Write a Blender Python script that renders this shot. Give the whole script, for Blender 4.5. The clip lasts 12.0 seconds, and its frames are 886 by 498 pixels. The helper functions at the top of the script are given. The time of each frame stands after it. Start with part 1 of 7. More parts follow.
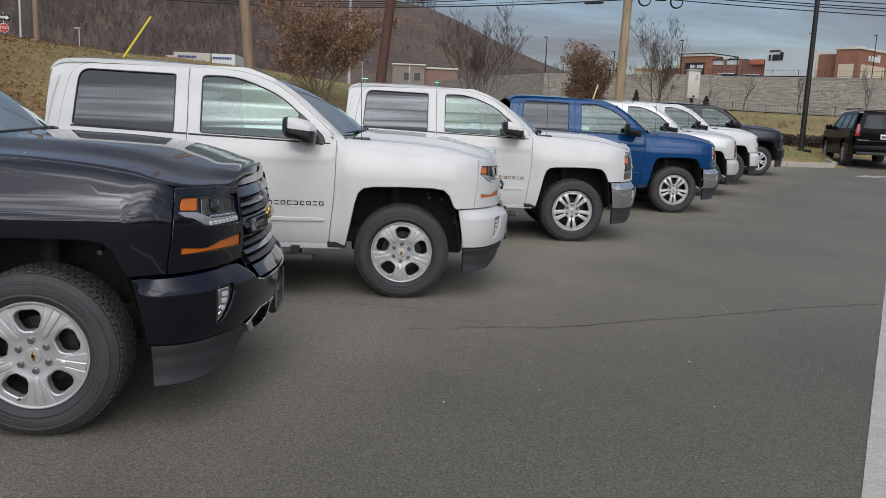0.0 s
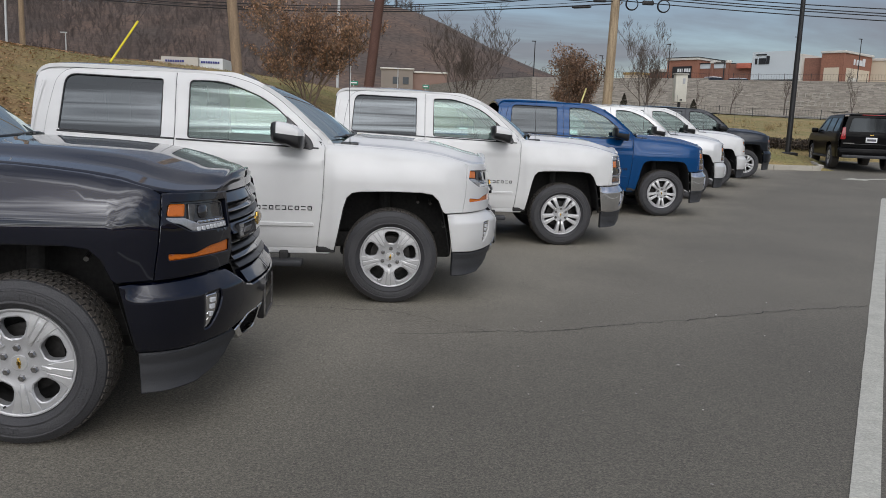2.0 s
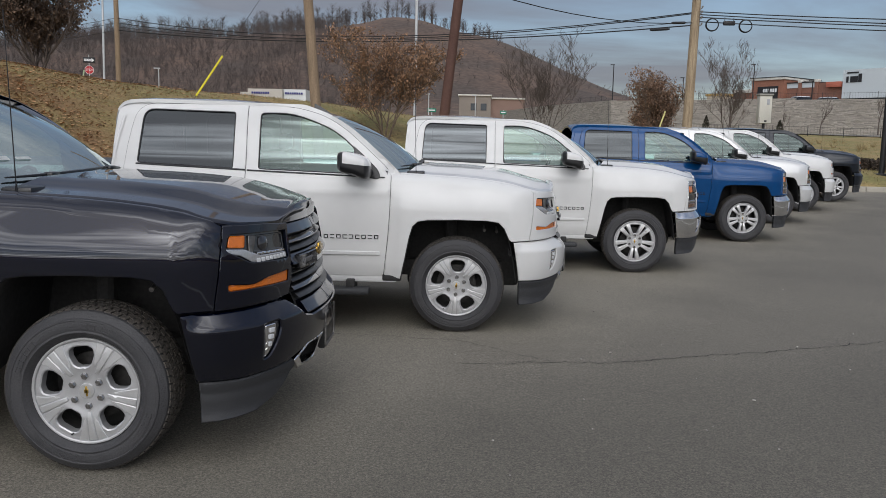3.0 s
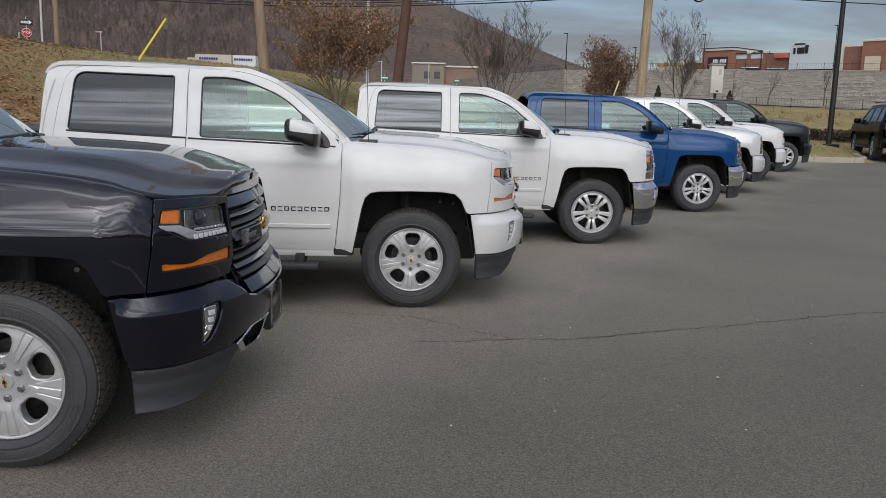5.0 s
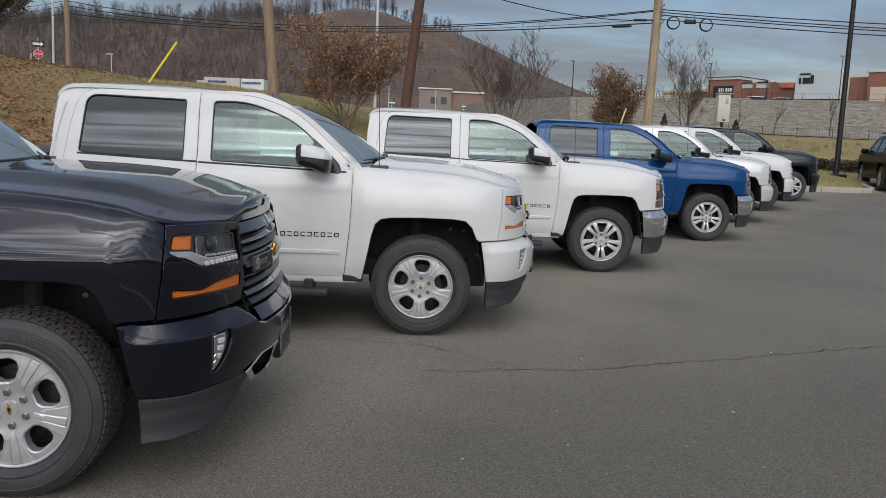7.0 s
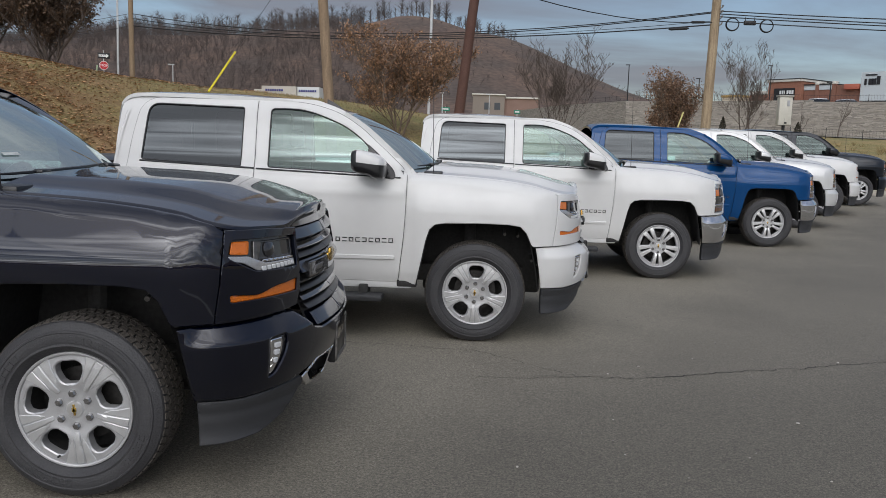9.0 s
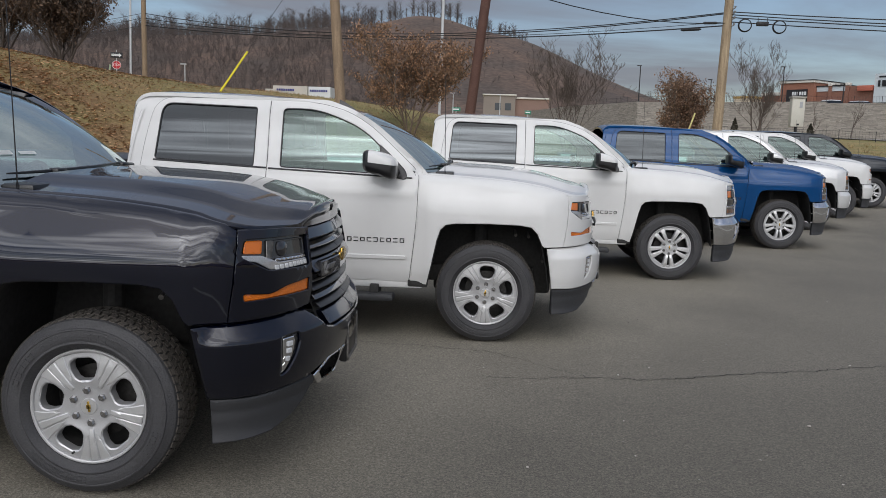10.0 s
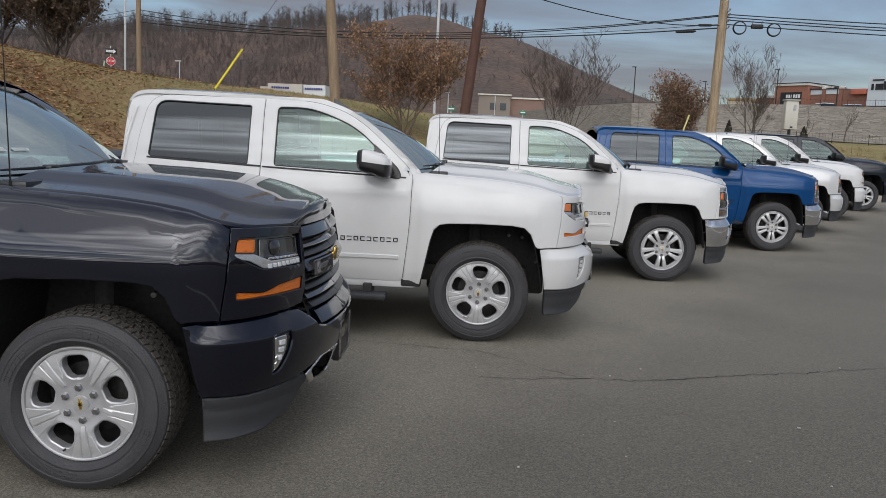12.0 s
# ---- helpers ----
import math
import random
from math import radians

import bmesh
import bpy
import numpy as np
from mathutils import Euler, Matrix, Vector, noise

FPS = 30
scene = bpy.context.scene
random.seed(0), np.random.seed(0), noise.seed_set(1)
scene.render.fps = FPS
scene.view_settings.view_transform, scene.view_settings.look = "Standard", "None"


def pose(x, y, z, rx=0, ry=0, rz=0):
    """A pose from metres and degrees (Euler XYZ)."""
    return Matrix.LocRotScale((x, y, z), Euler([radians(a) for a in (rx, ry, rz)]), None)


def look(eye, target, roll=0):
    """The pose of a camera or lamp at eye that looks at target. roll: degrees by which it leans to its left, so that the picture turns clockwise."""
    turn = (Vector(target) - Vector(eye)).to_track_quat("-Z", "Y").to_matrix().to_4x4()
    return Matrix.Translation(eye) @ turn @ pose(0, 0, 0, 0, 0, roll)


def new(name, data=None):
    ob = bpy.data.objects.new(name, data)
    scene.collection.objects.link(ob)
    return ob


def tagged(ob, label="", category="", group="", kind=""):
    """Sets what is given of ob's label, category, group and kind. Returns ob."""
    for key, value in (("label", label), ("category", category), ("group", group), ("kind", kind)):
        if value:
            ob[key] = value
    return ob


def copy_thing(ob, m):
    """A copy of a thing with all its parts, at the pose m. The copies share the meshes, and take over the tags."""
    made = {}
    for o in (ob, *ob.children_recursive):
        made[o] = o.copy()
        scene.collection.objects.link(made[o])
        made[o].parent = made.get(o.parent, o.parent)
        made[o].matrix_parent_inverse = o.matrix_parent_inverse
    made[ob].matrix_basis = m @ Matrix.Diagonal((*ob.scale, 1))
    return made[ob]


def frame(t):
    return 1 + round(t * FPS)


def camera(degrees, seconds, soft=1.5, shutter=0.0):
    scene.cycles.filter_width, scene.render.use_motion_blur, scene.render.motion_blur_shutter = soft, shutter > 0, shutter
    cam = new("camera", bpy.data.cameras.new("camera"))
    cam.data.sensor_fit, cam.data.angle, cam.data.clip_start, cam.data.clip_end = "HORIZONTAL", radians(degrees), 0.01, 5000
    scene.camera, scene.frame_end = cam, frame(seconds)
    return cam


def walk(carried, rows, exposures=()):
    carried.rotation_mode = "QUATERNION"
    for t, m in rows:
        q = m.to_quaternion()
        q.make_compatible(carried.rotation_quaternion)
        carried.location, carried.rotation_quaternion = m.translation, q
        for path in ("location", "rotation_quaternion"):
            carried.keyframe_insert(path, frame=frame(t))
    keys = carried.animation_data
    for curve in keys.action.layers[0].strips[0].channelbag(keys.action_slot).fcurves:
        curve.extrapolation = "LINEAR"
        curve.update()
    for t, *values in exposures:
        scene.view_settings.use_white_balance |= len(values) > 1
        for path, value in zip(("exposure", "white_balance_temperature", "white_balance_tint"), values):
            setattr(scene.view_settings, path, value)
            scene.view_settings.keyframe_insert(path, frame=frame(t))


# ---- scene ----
cam = camera(58.06, 12.0, soft=0.72)
# camera: seconds, x, y, z, tilt, lean, turn
ROWS = [
    (0.0, 0.044, -6.570, 1.550, 80.381, -2.123, -2.282),
    (0.5, 0.044, -6.568, 1.551, 80.272, -2.124, -2.709),
    (1.0, 0.047, -6.572, 1.552, 80.295, -2.058, -2.998),
    (1.5, 0.045, -6.564, 1.554, 80.520, -2.018, -3.149),
    (2.0, 0.047, -6.568, 1.554, 80.686, -2.011, -3.080),
    (2.5, 0.049, -6.559, 1.563, 81.243, -1.403, -1.826),
    (3.0, 0.152, -6.516, 1.575, 82.357, -1.068, 2.488),
    (3.2, 0.190, -6.500, 1.563, 82.492, -1.054, 3.449),
    (4.8, 0.172, -6.288, 1.564, 80.195, -1.125, 0.328),
    (5.0, 0.137, -6.247, 1.565, 80.225, -1.390, -0.819),
    (5.5, 0.119, -6.178, 1.565, 80.178, -2.064, -2.721),
    (6.0, 0.117, -6.163, 1.563, 80.372, -1.973, -2.597),
    (6.5, 0.105, -6.179, 1.570, 80.971, -2.075, -1.828),
    (7.0, 0.092, -6.187, 1.577, 81.967, -2.073, -0.395),
    (9.0, 0.085, -6.167, 1.572, 82.264, -1.621, 3.400),
    (9.5, 0.086, -6.178, 1.573, 82.271, -1.569, 3.948),
    (10.0, 0.077, -6.181, 1.574, 82.255, -1.838, 4.143),
    (10.5, 0.075, -6.183, 1.573, 82.246, -1.998, 4.099),
    (11.0, 0.073, -6.179, 1.572, 82.075, -2.287, 4.144),
    (11.5, 0.084, -6.185, 1.577, 82.136, -2.346, 3.945),
    (12.0, 0.082, -6.190, 1.579, 82.224, -2.352, 3.771),
]
walk(cam, [(t, pose(x, y, z, rx, ry, rz)) for t, x, y, z, rx, ry, rz in ROWS])
scene.view_settings.exposure = 0.0

# ---- sky, sun ----
SUN_ELEVATION, SUN_AZIMUTH = 36.0, 272.0      # degrees; azimuth counted from +x towards +y
world = bpy.data.worlds.new("winter_sky")
scene.world = world
world.use_nodes = True
wn, wl = world.node_tree.nodes, world.node_tree.links
wn.clear()
sky = wn.new("ShaderNodeTexSky")
sky.sky_type, sky.sun_disc = "NISHITA", False
sky.sun_elevation, sky.sun_rotation = radians(SUN_ELEVATION), radians(90 - SUN_AZIMUTH)
sky.air_density, sky.dust_density, sky.ozone_density = 1.0, 1.4, 2.0
way = wn.new("ShaderNodeTexCoord")
split = wn.new("ShaderNodeSeparateXYZ")
wl.new(way.outputs["Generated"], split.inputs[0])


def sky_math(op, a, b, clamp=False):
    n = wn.new("ShaderNodeMath")
    n.operation, n.use_clamp = op, clamp
    for i, v in enumerate((a, b)):
        if isinstance(v, (int, float)):
            n.inputs[i].default_value = v
        else:
            wl.new(v, n.inputs[i])
    return n.outputs[0]


# flat cloud sheets seen in perspective: streaks near the horizon, wider overhead
high = sky_math("ADD", sky_math("MAXIMUM", split.outputs[2], 0.0), 0.16)
flat = wn.new("ShaderNodeCombineXYZ")
wl.new(sky_math("MULTIPLY", sky_math("DIVIDE", split.outputs[0], high), 0.42), flat.inputs[0])
wl.new(sky_math("DIVIDE", sky_math("ADD", split.outputs[1], sky_math("MULTIPLY", split.outputs[0], 0.16)), high), flat.inputs[1])
broad = wn.new("ShaderNodeCombineXYZ")
wl.new(sky_math("MULTIPLY", sky_math("DIVIDE", split.outputs[0], high), 0.75), broad.inputs[0])
wl.new(sky_math("DIVIDE", split.outputs[1], high), broad.inputs[1])
clouds = wn.new("ShaderNodeTexNoise")
clouds.inputs["Scale"].default_value, clouds.inputs["Detail"].default_value, clouds.inputs["Roughness"].default_value = 0.7, 7, 0.55
clouds.inputs["Distortion"].default_value = 0.5
wl.new(broad.outputs[0], clouds.inputs["Vector"])
cover = wn.new("ShaderNodeValToRGB")
cover.color_ramp.elements[0].position, cover.color_ramp.elements[0].color = 0.30, (0, 0, 0, 1)
cover.color_ramp.elements[1].position, cover.color_ramp.elements[1].color = 0.56, (1, 1, 1, 1)
wl.new(clouds.outputs["Fac"], cover.inputs[0])
tone = wn.new("ShaderNodeTexNoise")
tone.inputs["Scale"].default_value, tone.inputs["Detail"].default_value, tone.inputs["Roughness"].default_value = 2.1, 6, 0.56
tone.inputs["Distortion"].default_value = 0.9
wl.new(flat.outputs[0], tone.inputs["Vector"])
grey = wn.new("ShaderNodeValToRGB")
grey.color_ramp.elements[0].position, grey.color_ramp.elements[0].color = 0.34, (2.10, 2.20, 2.88, 1)
grey.color_ramp.elements[1].position, grey.color_ramp.elements[1].color = 0.66, (3.44, 3.46, 3.92, 1)
wl.new(clouds.outputs["Fac"], grey.inputs[0])
# the clouds glow round the veiled sun
sun_way = (math.cos(radians(SUN_AZIMUTH)) * math.cos(radians(SUN_ELEVATION)), math.sin(radians(SUN_AZIMUTH)) * math.cos(radians(SUN_ELEVATION)), math.sin(radians(SUN_ELEVATION)))
near_sun = wn.new("ShaderNodeVectorMath")
near_sun.operation = "DOT_PRODUCT"
near_sun.inputs[1].default_value = sun_way
wl.new(way.outputs["Generated"], near_sun.inputs[0])
streaks = wn.new("ShaderNodeMapRange")
streaks.inputs["From Min"].default_value, streaks.inputs["From Max"].default_value = 0.455, 0.625
streaks.inputs["To Min"].default_value, streaks.inputs["To Max"].default_value = 0.0, 1.0
wl.new(tone.outputs["Fac"], streaks.inputs["Value"])
core_way = wn.new("ShaderNodeVectorMath")
core_way.operation = "DOT_PRODUCT"
core_way.inputs[1].default_value = (math.cos(radians(259)) * math.cos(radians(28)), math.sin(radians(259)) * math.cos(radians(28)), math.sin(radians(28)))
wl.new(way.outputs["Generated"], core_way.inputs[0])
veil = sky_math("POWER", sky_math("MAXIMUM", core_way.outputs["Value"], 0.0), 4.5)
core = sky_math("POWER", sky_math("MAXIMUM", core_way.outputs["Value"], 0.0), 180.0)
shine = sky_math("ADD", sky_math("MULTIPLY", sky_math("MULTIPLY", veil, streaks.outputs[0]), 60.0), sky_math("MULTIPLY", sky_math("MULTIPLY", core, sky_math("ADD", streaks.outputs[0], 0.35)), 42.0))
lit = wn.new("ShaderNodeVectorMath")
lit.operation = "ADD"
dim = wn.new("ShaderNodeVectorMath")
dim.operation = "SCALE"
wl.new(grey.outputs[0], dim.inputs[0])
# bright haze low under the veiled sun
haze = wn.new("ShaderNodeMapRange")
haze.interpolation_type = "SMOOTHSTEP"
haze.inputs["From Min"].default_value, haze.inputs["From Max"].default_value = 0.46, 0.16
wl.new(split.outputs[2], haze.inputs["Value"])
low_glow = sky_math("MULTIPLY", sky_math("MULTIPLY", sky_math("POWER", sky_math("MAXIMUM", core_way.outputs["Value"], 0.0), 2.5), haze.outputs[0]), sky_math("ADD", sky_math("MULTIPLY", streaks.outputs[0], 5.0), 0.6))
# thicker, brighter cloud overhead
overhead = sky_math("MULTIPLY", sky_math("MAXIMUM", sky_math("SUBTRACT", split.outputs[2], 0.30), 0.0), 8.5)
wl.new(sky_math("ADD", sky_math("MULTIPLY", near_sun.outputs["Value"], 0.42), 0.92), dim.inputs["Scale"])
wl.new(dim.outputs[0], lit.inputs[0])
warm = wn.new("ShaderNodeVectorMath")
warm.operation = "SCALE"
warm.inputs[0].default_value = (0.99, 1.0, 1.02)
wl.new(sky_math("ADD", sky_math("ADD", shine, low_glow), overhead), warm.inputs["Scale"])
wl.new(warm.outputs[0], lit.inputs[1])
mix = wn.new("ShaderNodeMix")
mix.data_type = "RGBA"
wl.new(sky_math("MULTIPLY", cover.outputs[0], 0.87), mix.inputs["Factor"])
wl.new(sky.outputs[0], mix.inputs["A"])
wl.new(lit.outputs[0], mix.inputs["B"])
back = wn.new("ShaderNodeBackground")
back.inputs["Strength"].default_value = 0.111
wl.new(mix.outputs["Result"], back.inputs["Color"])
wl.new(back.outputs[0], wn.new("ShaderNodeOutputWorld").inputs[0])

sun_data = bpy.data.lights.new("sun", "SUN")
sun_data.energy, sun_data.angle, sun_data.color = 0.52, radians(60), (1.0, 0.95, 0.88)
sun = new("sun", sun_data)
sun.matrix_basis = look((math.cos(radians(SUN_AZIMUTH)) * math.cos(radians(SUN_ELEVATION)) * 60, math.sin(radians(SUN_AZIMUTH)) * math.cos(radians(SUN_ELEVATION)) * 60, math.sin(radians(SUN_ELEVATION)) * 60), (0, 0, 0))


# ---- materials ----
def surface(name, base, rough=0.6, metal=0.0, vary=0.15, scale=6.0, fine=60.0, bump=0.0, coat=0.0, second=None, per_piece=0.0, spread=0.5, bump_scale=None, stretch=None, alpha_rough=0.08, coat_ior=1.5, octaves=3, speckle=None):
    """A procedural surface: a base colour, broad stains towards a second colour, fine grain, and relief."""
    m = bpy.data.materials.new(name)
    m.use_nodes = True
    n, l = m.node_tree.nodes, m.node_tree.links
    p = n["Principled BSDF"]
    tc = n.new("ShaderNodeTexCoord")
    src = tc.outputs["Object"]
    if stretch:
        mp = n.new("ShaderNodeMapping")
        mp.inputs["Scale"].default_value = stretch
        l.new(src, mp.inputs["Vector"])
        src = mp.outputs["Vector"]
    second = second or tuple(c * (1 - vary) for c in base)
    broad = n.new("ShaderNodeTexNoise")
    broad.inputs["Scale"].default_value, broad.inputs["Detail"].default_value = scale, 6
    l.new(src, broad.inputs["Vector"])
    ramp = n.new("ShaderNodeMapRange")
    ramp.inputs["From Min"].default_value, ramp.inputs["From Max"].default_value = 0.5 - spread / 2, 0.5 + spread / 2
    l.new(broad.outputs["Fac"], ramp.inputs["Value"])
    mixer = n.new("ShaderNodeMix")
    mixer.data_type = "RGBA"
    mixer.inputs["A"].default_value, mixer.inputs["B"].default_value = (*base, 1), (*second, 1)
    l.new(ramp.outputs[0], mixer.inputs["Factor"])
    grain = n.new("ShaderNodeTexNoise")
    grain.inputs["Scale"].default_value, grain.inputs["Detail"].default_value = fine, octaves
    l.new(src, grain.inputs["Vector"])
    gm = n.new("ShaderNodeMapRange")
    gm.inputs["From Min"].default_value, gm.inputs["From Max"].default_value = 0.3, 0.7
    gm.inputs["To Min"].default_value, gm.inputs["To Max"].default_value = 1 - vary, 1 + vary
    l.new(grain.outputs["Fac"], gm.inputs["Value"])
    value = gm.outputs[0]
    for cell, amount in speckle or ():
        chips = n.new("ShaderNodeTexVoronoi")
        chips.inputs["Scale"].default_value = cell
        l.new(src, chips.inputs["Vector"])
        one = n.new("ShaderNodeSeparateColor")
        l.new(chips.outputs["Color"], one.inputs[0])
        cm = n.new("ShaderNodeMapRange")
        cm.inputs["To Min"].default_value, cm.inputs["To Max"].default_value = 1 - amount, 1 + amount
        l.new(one.outputs[0], cm.inputs["Value"])
        times = n.new("ShaderNodeMath")
        times.operation = "MULTIPLY"
        l.new(value, times.inputs[0]); l.new(cm.outputs[0], times.inputs[1])
        value = times.outputs[0]
    if per_piece:
        info = n.new("ShaderNodeNewGeometry")
        pr = n.new("ShaderNodeMapRange")
        pr.inputs["To Min"].default_value, pr.inputs["To Max"].default_value = 1 - per_piece, 1 + per_piece
        l.new(info.outputs["Random Per Island"], pr.inputs["Value"])
        mul = n.new("ShaderNodeMath")
        mul.operation = "MULTIPLY"
        l.new(value, mul.inputs[0]); l.new(pr.outputs[0], mul.inputs[1])
        value = mul.outputs[0]
    scale_c = n.new("ShaderNodeMix")
    scale_c.data_type, scale_c.blend_type = "RGBA", "MULTIPLY"
    scale_c.inputs["Factor"].default_value = 1.0
    l.new(mixer.outputs["Result"], scale_c.inputs["A"])
    l.new(value, scale_c.inputs["B"])
    l.new(scale_c.outputs["Result"], p.inputs["Base Color"])
    rr = n.new("ShaderNodeMapRange")
    rr.inputs["To Min"].default_value, rr.inputs["To Max"].default_value = max(0.0, rough - alpha_rough), min(1.0, rough + alpha_rough)
    l.new(broad.outputs["Fac"], rr.inputs["Value"])
    l.new(rr.outputs[0], p.inputs["Roughness"])
    p.inputs["Metallic"].default_value = metal
    p.inputs["Coat Weight"].default_value = coat
    p.inputs["Coat Roughness"].default_value = 0.03
    p.inputs["Coat IOR"].default_value = coat_ior
    if bump:
        b = n.new("ShaderNodeBump")
        b.inputs["Strength"].default_value, b.inputs["Distance"].default_value = min(1.0, bump * 10), 0.01 if bump_scale is None else bump_scale
        l.new(grain.outputs["Fac"], b.inputs["Height"])
        l.new(b.outputs[0], p.inputs["Normal"])
    return m


def car_paint(name, base, metal=0.0, flake=0.0, rough=0.35, ior=1.5):
    """Paint under clear lacquer, slightly darker in broad patches."""
    m = surface(name, base, rough, metal, vary=0.03 + flake, scale=1.3, fine=900 if flake else 4, coat=1.0, spread=1.0, alpha_rough=0.03, coat_ior=ior)
    m.node_tree.nodes["Principled BSDF"].inputs["Specular IOR Level"].default_value = 0.05
    return m


def glass(name, tint, extra=0.0, shine=(1, 1, 1)):
    m = bpy.data.materials.new(name)
    m.use_nodes = True
    n, l = m.node_tree.nodes, m.node_tree.links
    n.clear()
    f = n.new("ShaderNodeFresnel")
    f.inputs["IOR"].default_value = 1.55
    add = n.new("ShaderNodeMath")
    add.use_clamp = True
    add.inputs[1].default_value = extra
    l.new(f.outputs[0], add.inputs[0])
    clear, gloss, mx = n.new("ShaderNodeBsdfTransparent"), n.new("ShaderNodeBsdfGlossy"), n.new("ShaderNodeMixShader")
    clear.inputs["Color"].default_value = (*tint, 1)
    gloss.inputs["Roughness"].default_value = 0.01
    gloss.inputs["Color"].default_value = (*shine, 1)
    l.new(add.outputs[0], mx.inputs[0]); l.new(clear.outputs[0], mx.inputs[1]); l.new(gloss.outputs[0], mx.inputs[2])
    l.new(mx.outputs[0], n.new("ShaderNodeOutputMaterial").inputs[0])
    return m


PAINT_BLACK = car_paint("paint_black", (0.0008, 0.0021, 0.0105), 0.5, 0.04, 0.30, 1.61)
GLOSS_BLACK = car_paint("gloss_black", (0.003, 0.003, 0.0035), 0.0, 0.0, 0.3, 1.38)
GLOSS_BLACK.node_tree.nodes["Principled BSDF"].inputs["Coat Weight"].default_value = 0.2
PAINT_WHITE = car_paint("paint_white", (0.675, 0.672, 0.658), ior=1.36)
PAINT_BLUE = car_paint("paint_blue", (0.0004, 0.052, 0.175), 0.15, 0.05, ior=1.42)
PAINT_SILVER = car_paint("paint_silver", (0.72, 0.72, 0.71), 0.3, 0.05)
PAINT_GREY = car_paint("paint_slate", (0.009, 0.013, 0.020), 0.4, 0.05)
PLASTIC = surface("grey_plastic", (0.034, 0.035, 0.038), 0.55, vary=0.12, scale=4, fine=400, bump=0.02)
TRIM = surface("black_trim", (0.012, 0.012, 0.013), 0.32, vary=0.1, scale=6)
DARK = surface("underbody", (0.036, 0.035, 0.034), 0.85, vary=0.3, scale=5, fine=40)
RUBBER = surface("tyre_rubber", (0.034, 0.034, 0.037), 0.62, vary=0.18, scale=9, fine=120, bump=0.03, second=(0.050, 0.049, 0.051))
TREAD = surface("dusty_tread", (0.050, 0.045, 0.040), 0.85, vary=0.3, scale=14, fine=90, bump=0.04, second=(0.072, 0.062, 0.052))
ALLOY = surface("cast_alloy", (0.50, 0.50, 0.505), 0.42, 0.6, vary=0.05, scale=12, fine=300)
ALLOY_FACE = surface("machined_alloy", (0.64, 0.64, 0.64), 0.34, 0.65, vary=0.04, scale=12, fine=300)
ALLOY_BRIGHT = surface("polished_alloy", (0.75, 0.75, 0.75), 0.30, 0.8, vary=0.03, scale=12)
CHROME = surface("chrome", (0.80, 0.80, 0.81), 0.06, 1.0, vary=0.02, scale=5)
NUT = surface("nut_steel", (0.33, 0.325, 0.32), 0.25, 0.95, vary=0.1, scale=30)
ROTOR = surface("worn_brake_disc", (0.05, 0.047, 0.045), 0.55, 0.6, vary=0.3, scale=20)
STEEL = surface("brake_steel", (0.25, 0.24, 0.23), 0.45, 0.9, vary=0.2, scale=20)
AMBER = surface("amber_lens", (0.72, 0.17, 0.01), 0.15, vary=0.15, scale=30, fine=160, coat=0.8)
RED_LENS = surface("red_lens", (0.30, 0.008, 0.013), 0.15, vary=0.15, scale=30, fine=160, coat=0.8)
CLEAR_LENS = surface("clear_lens", (0.45, 0.46, 0.48), 0.12, 0.4, vary=0.2, scale=30, fine=200, coat=1.0)
LAMP_DARK = surface("lamp_housing", (0.03, 0.03, 0.033), 0.2, 0.3, vary=0.3, scale=14, coat=1.0)
GOLD = surface("gold_badge", (0.55, 0.36, 0.09), 0.25, 0.9, vary=0.1, scale=30)
CLOTH = surface("seat_cloth", (0.035, 0.035, 0.037), 0.9, vary=0.25, scale=12, fine=300)
LED = surface("led_lens", (0.62, 0.63, 0.64), 0.3, vary=0.1, scale=40, fine=300, coat=0.6)
MARKER = surface("brown_marker", (0.16, 0.075, 0.04), 0.2, vary=0.25, scale=30, fine=160, coat=0.8)
SCREEN_WHITE = surface("screen_white", (0.75, 0.78, 0.77), 0.7, vary=0.06, scale=12)
GLASS_CLEAR = glass("green_tinted_glass", (0.46, 0.66, 0.62), 0.055, (0.80, 0.96, 0.93))
GLASS_SCREEN = glass("windscreen_glass", (0.50, 0.68, 0.64), 0.38, (0.88, 1.0, 1.0))
GLASS_DEEP = glass("deep_privacy_glass", (0.02, 0.025, 0.03), -0.022, (0.86, 0.94, 1.0))
GLASS_DARK = glass("privacy_glass", (0.035, 0.045, 0.05), 0.02, (0.86, 0.94, 1.0))


# ---- building helpers ----
def smooth(t):
    t = min(1.0, max(0.0, t))
    return t * t * (3 - 2 * t)


from mathutils.geometry import delaunay_2d_cdt


def part(name, bm, material, parent=None, label="", angle=32, kind=""):
    """Links a bmesh as one mesh object, under a thing or a part where one is given."""
    me = bpy.data.meshes.new(name)
    bm.to_mesh(me)
    bm.free()
    for m in material if isinstance(material, (list, tuple)) else (material,):
        me.materials.append(m)
    me.shade_smooth()
    me.set_sharp_from_angle(angle=radians(angle))
    ob = new(name, me)
    if parent is not None:
        ob.parent = parent
    return tagged(ob, label, kind=kind)


def thing(name, label, category, group="", at=None):
    ob = tagged(new(name), label, category, group)
    ob.empty_display_size = 0.2
    if at is not None:
        ob.matrix_basis = at
    return ob


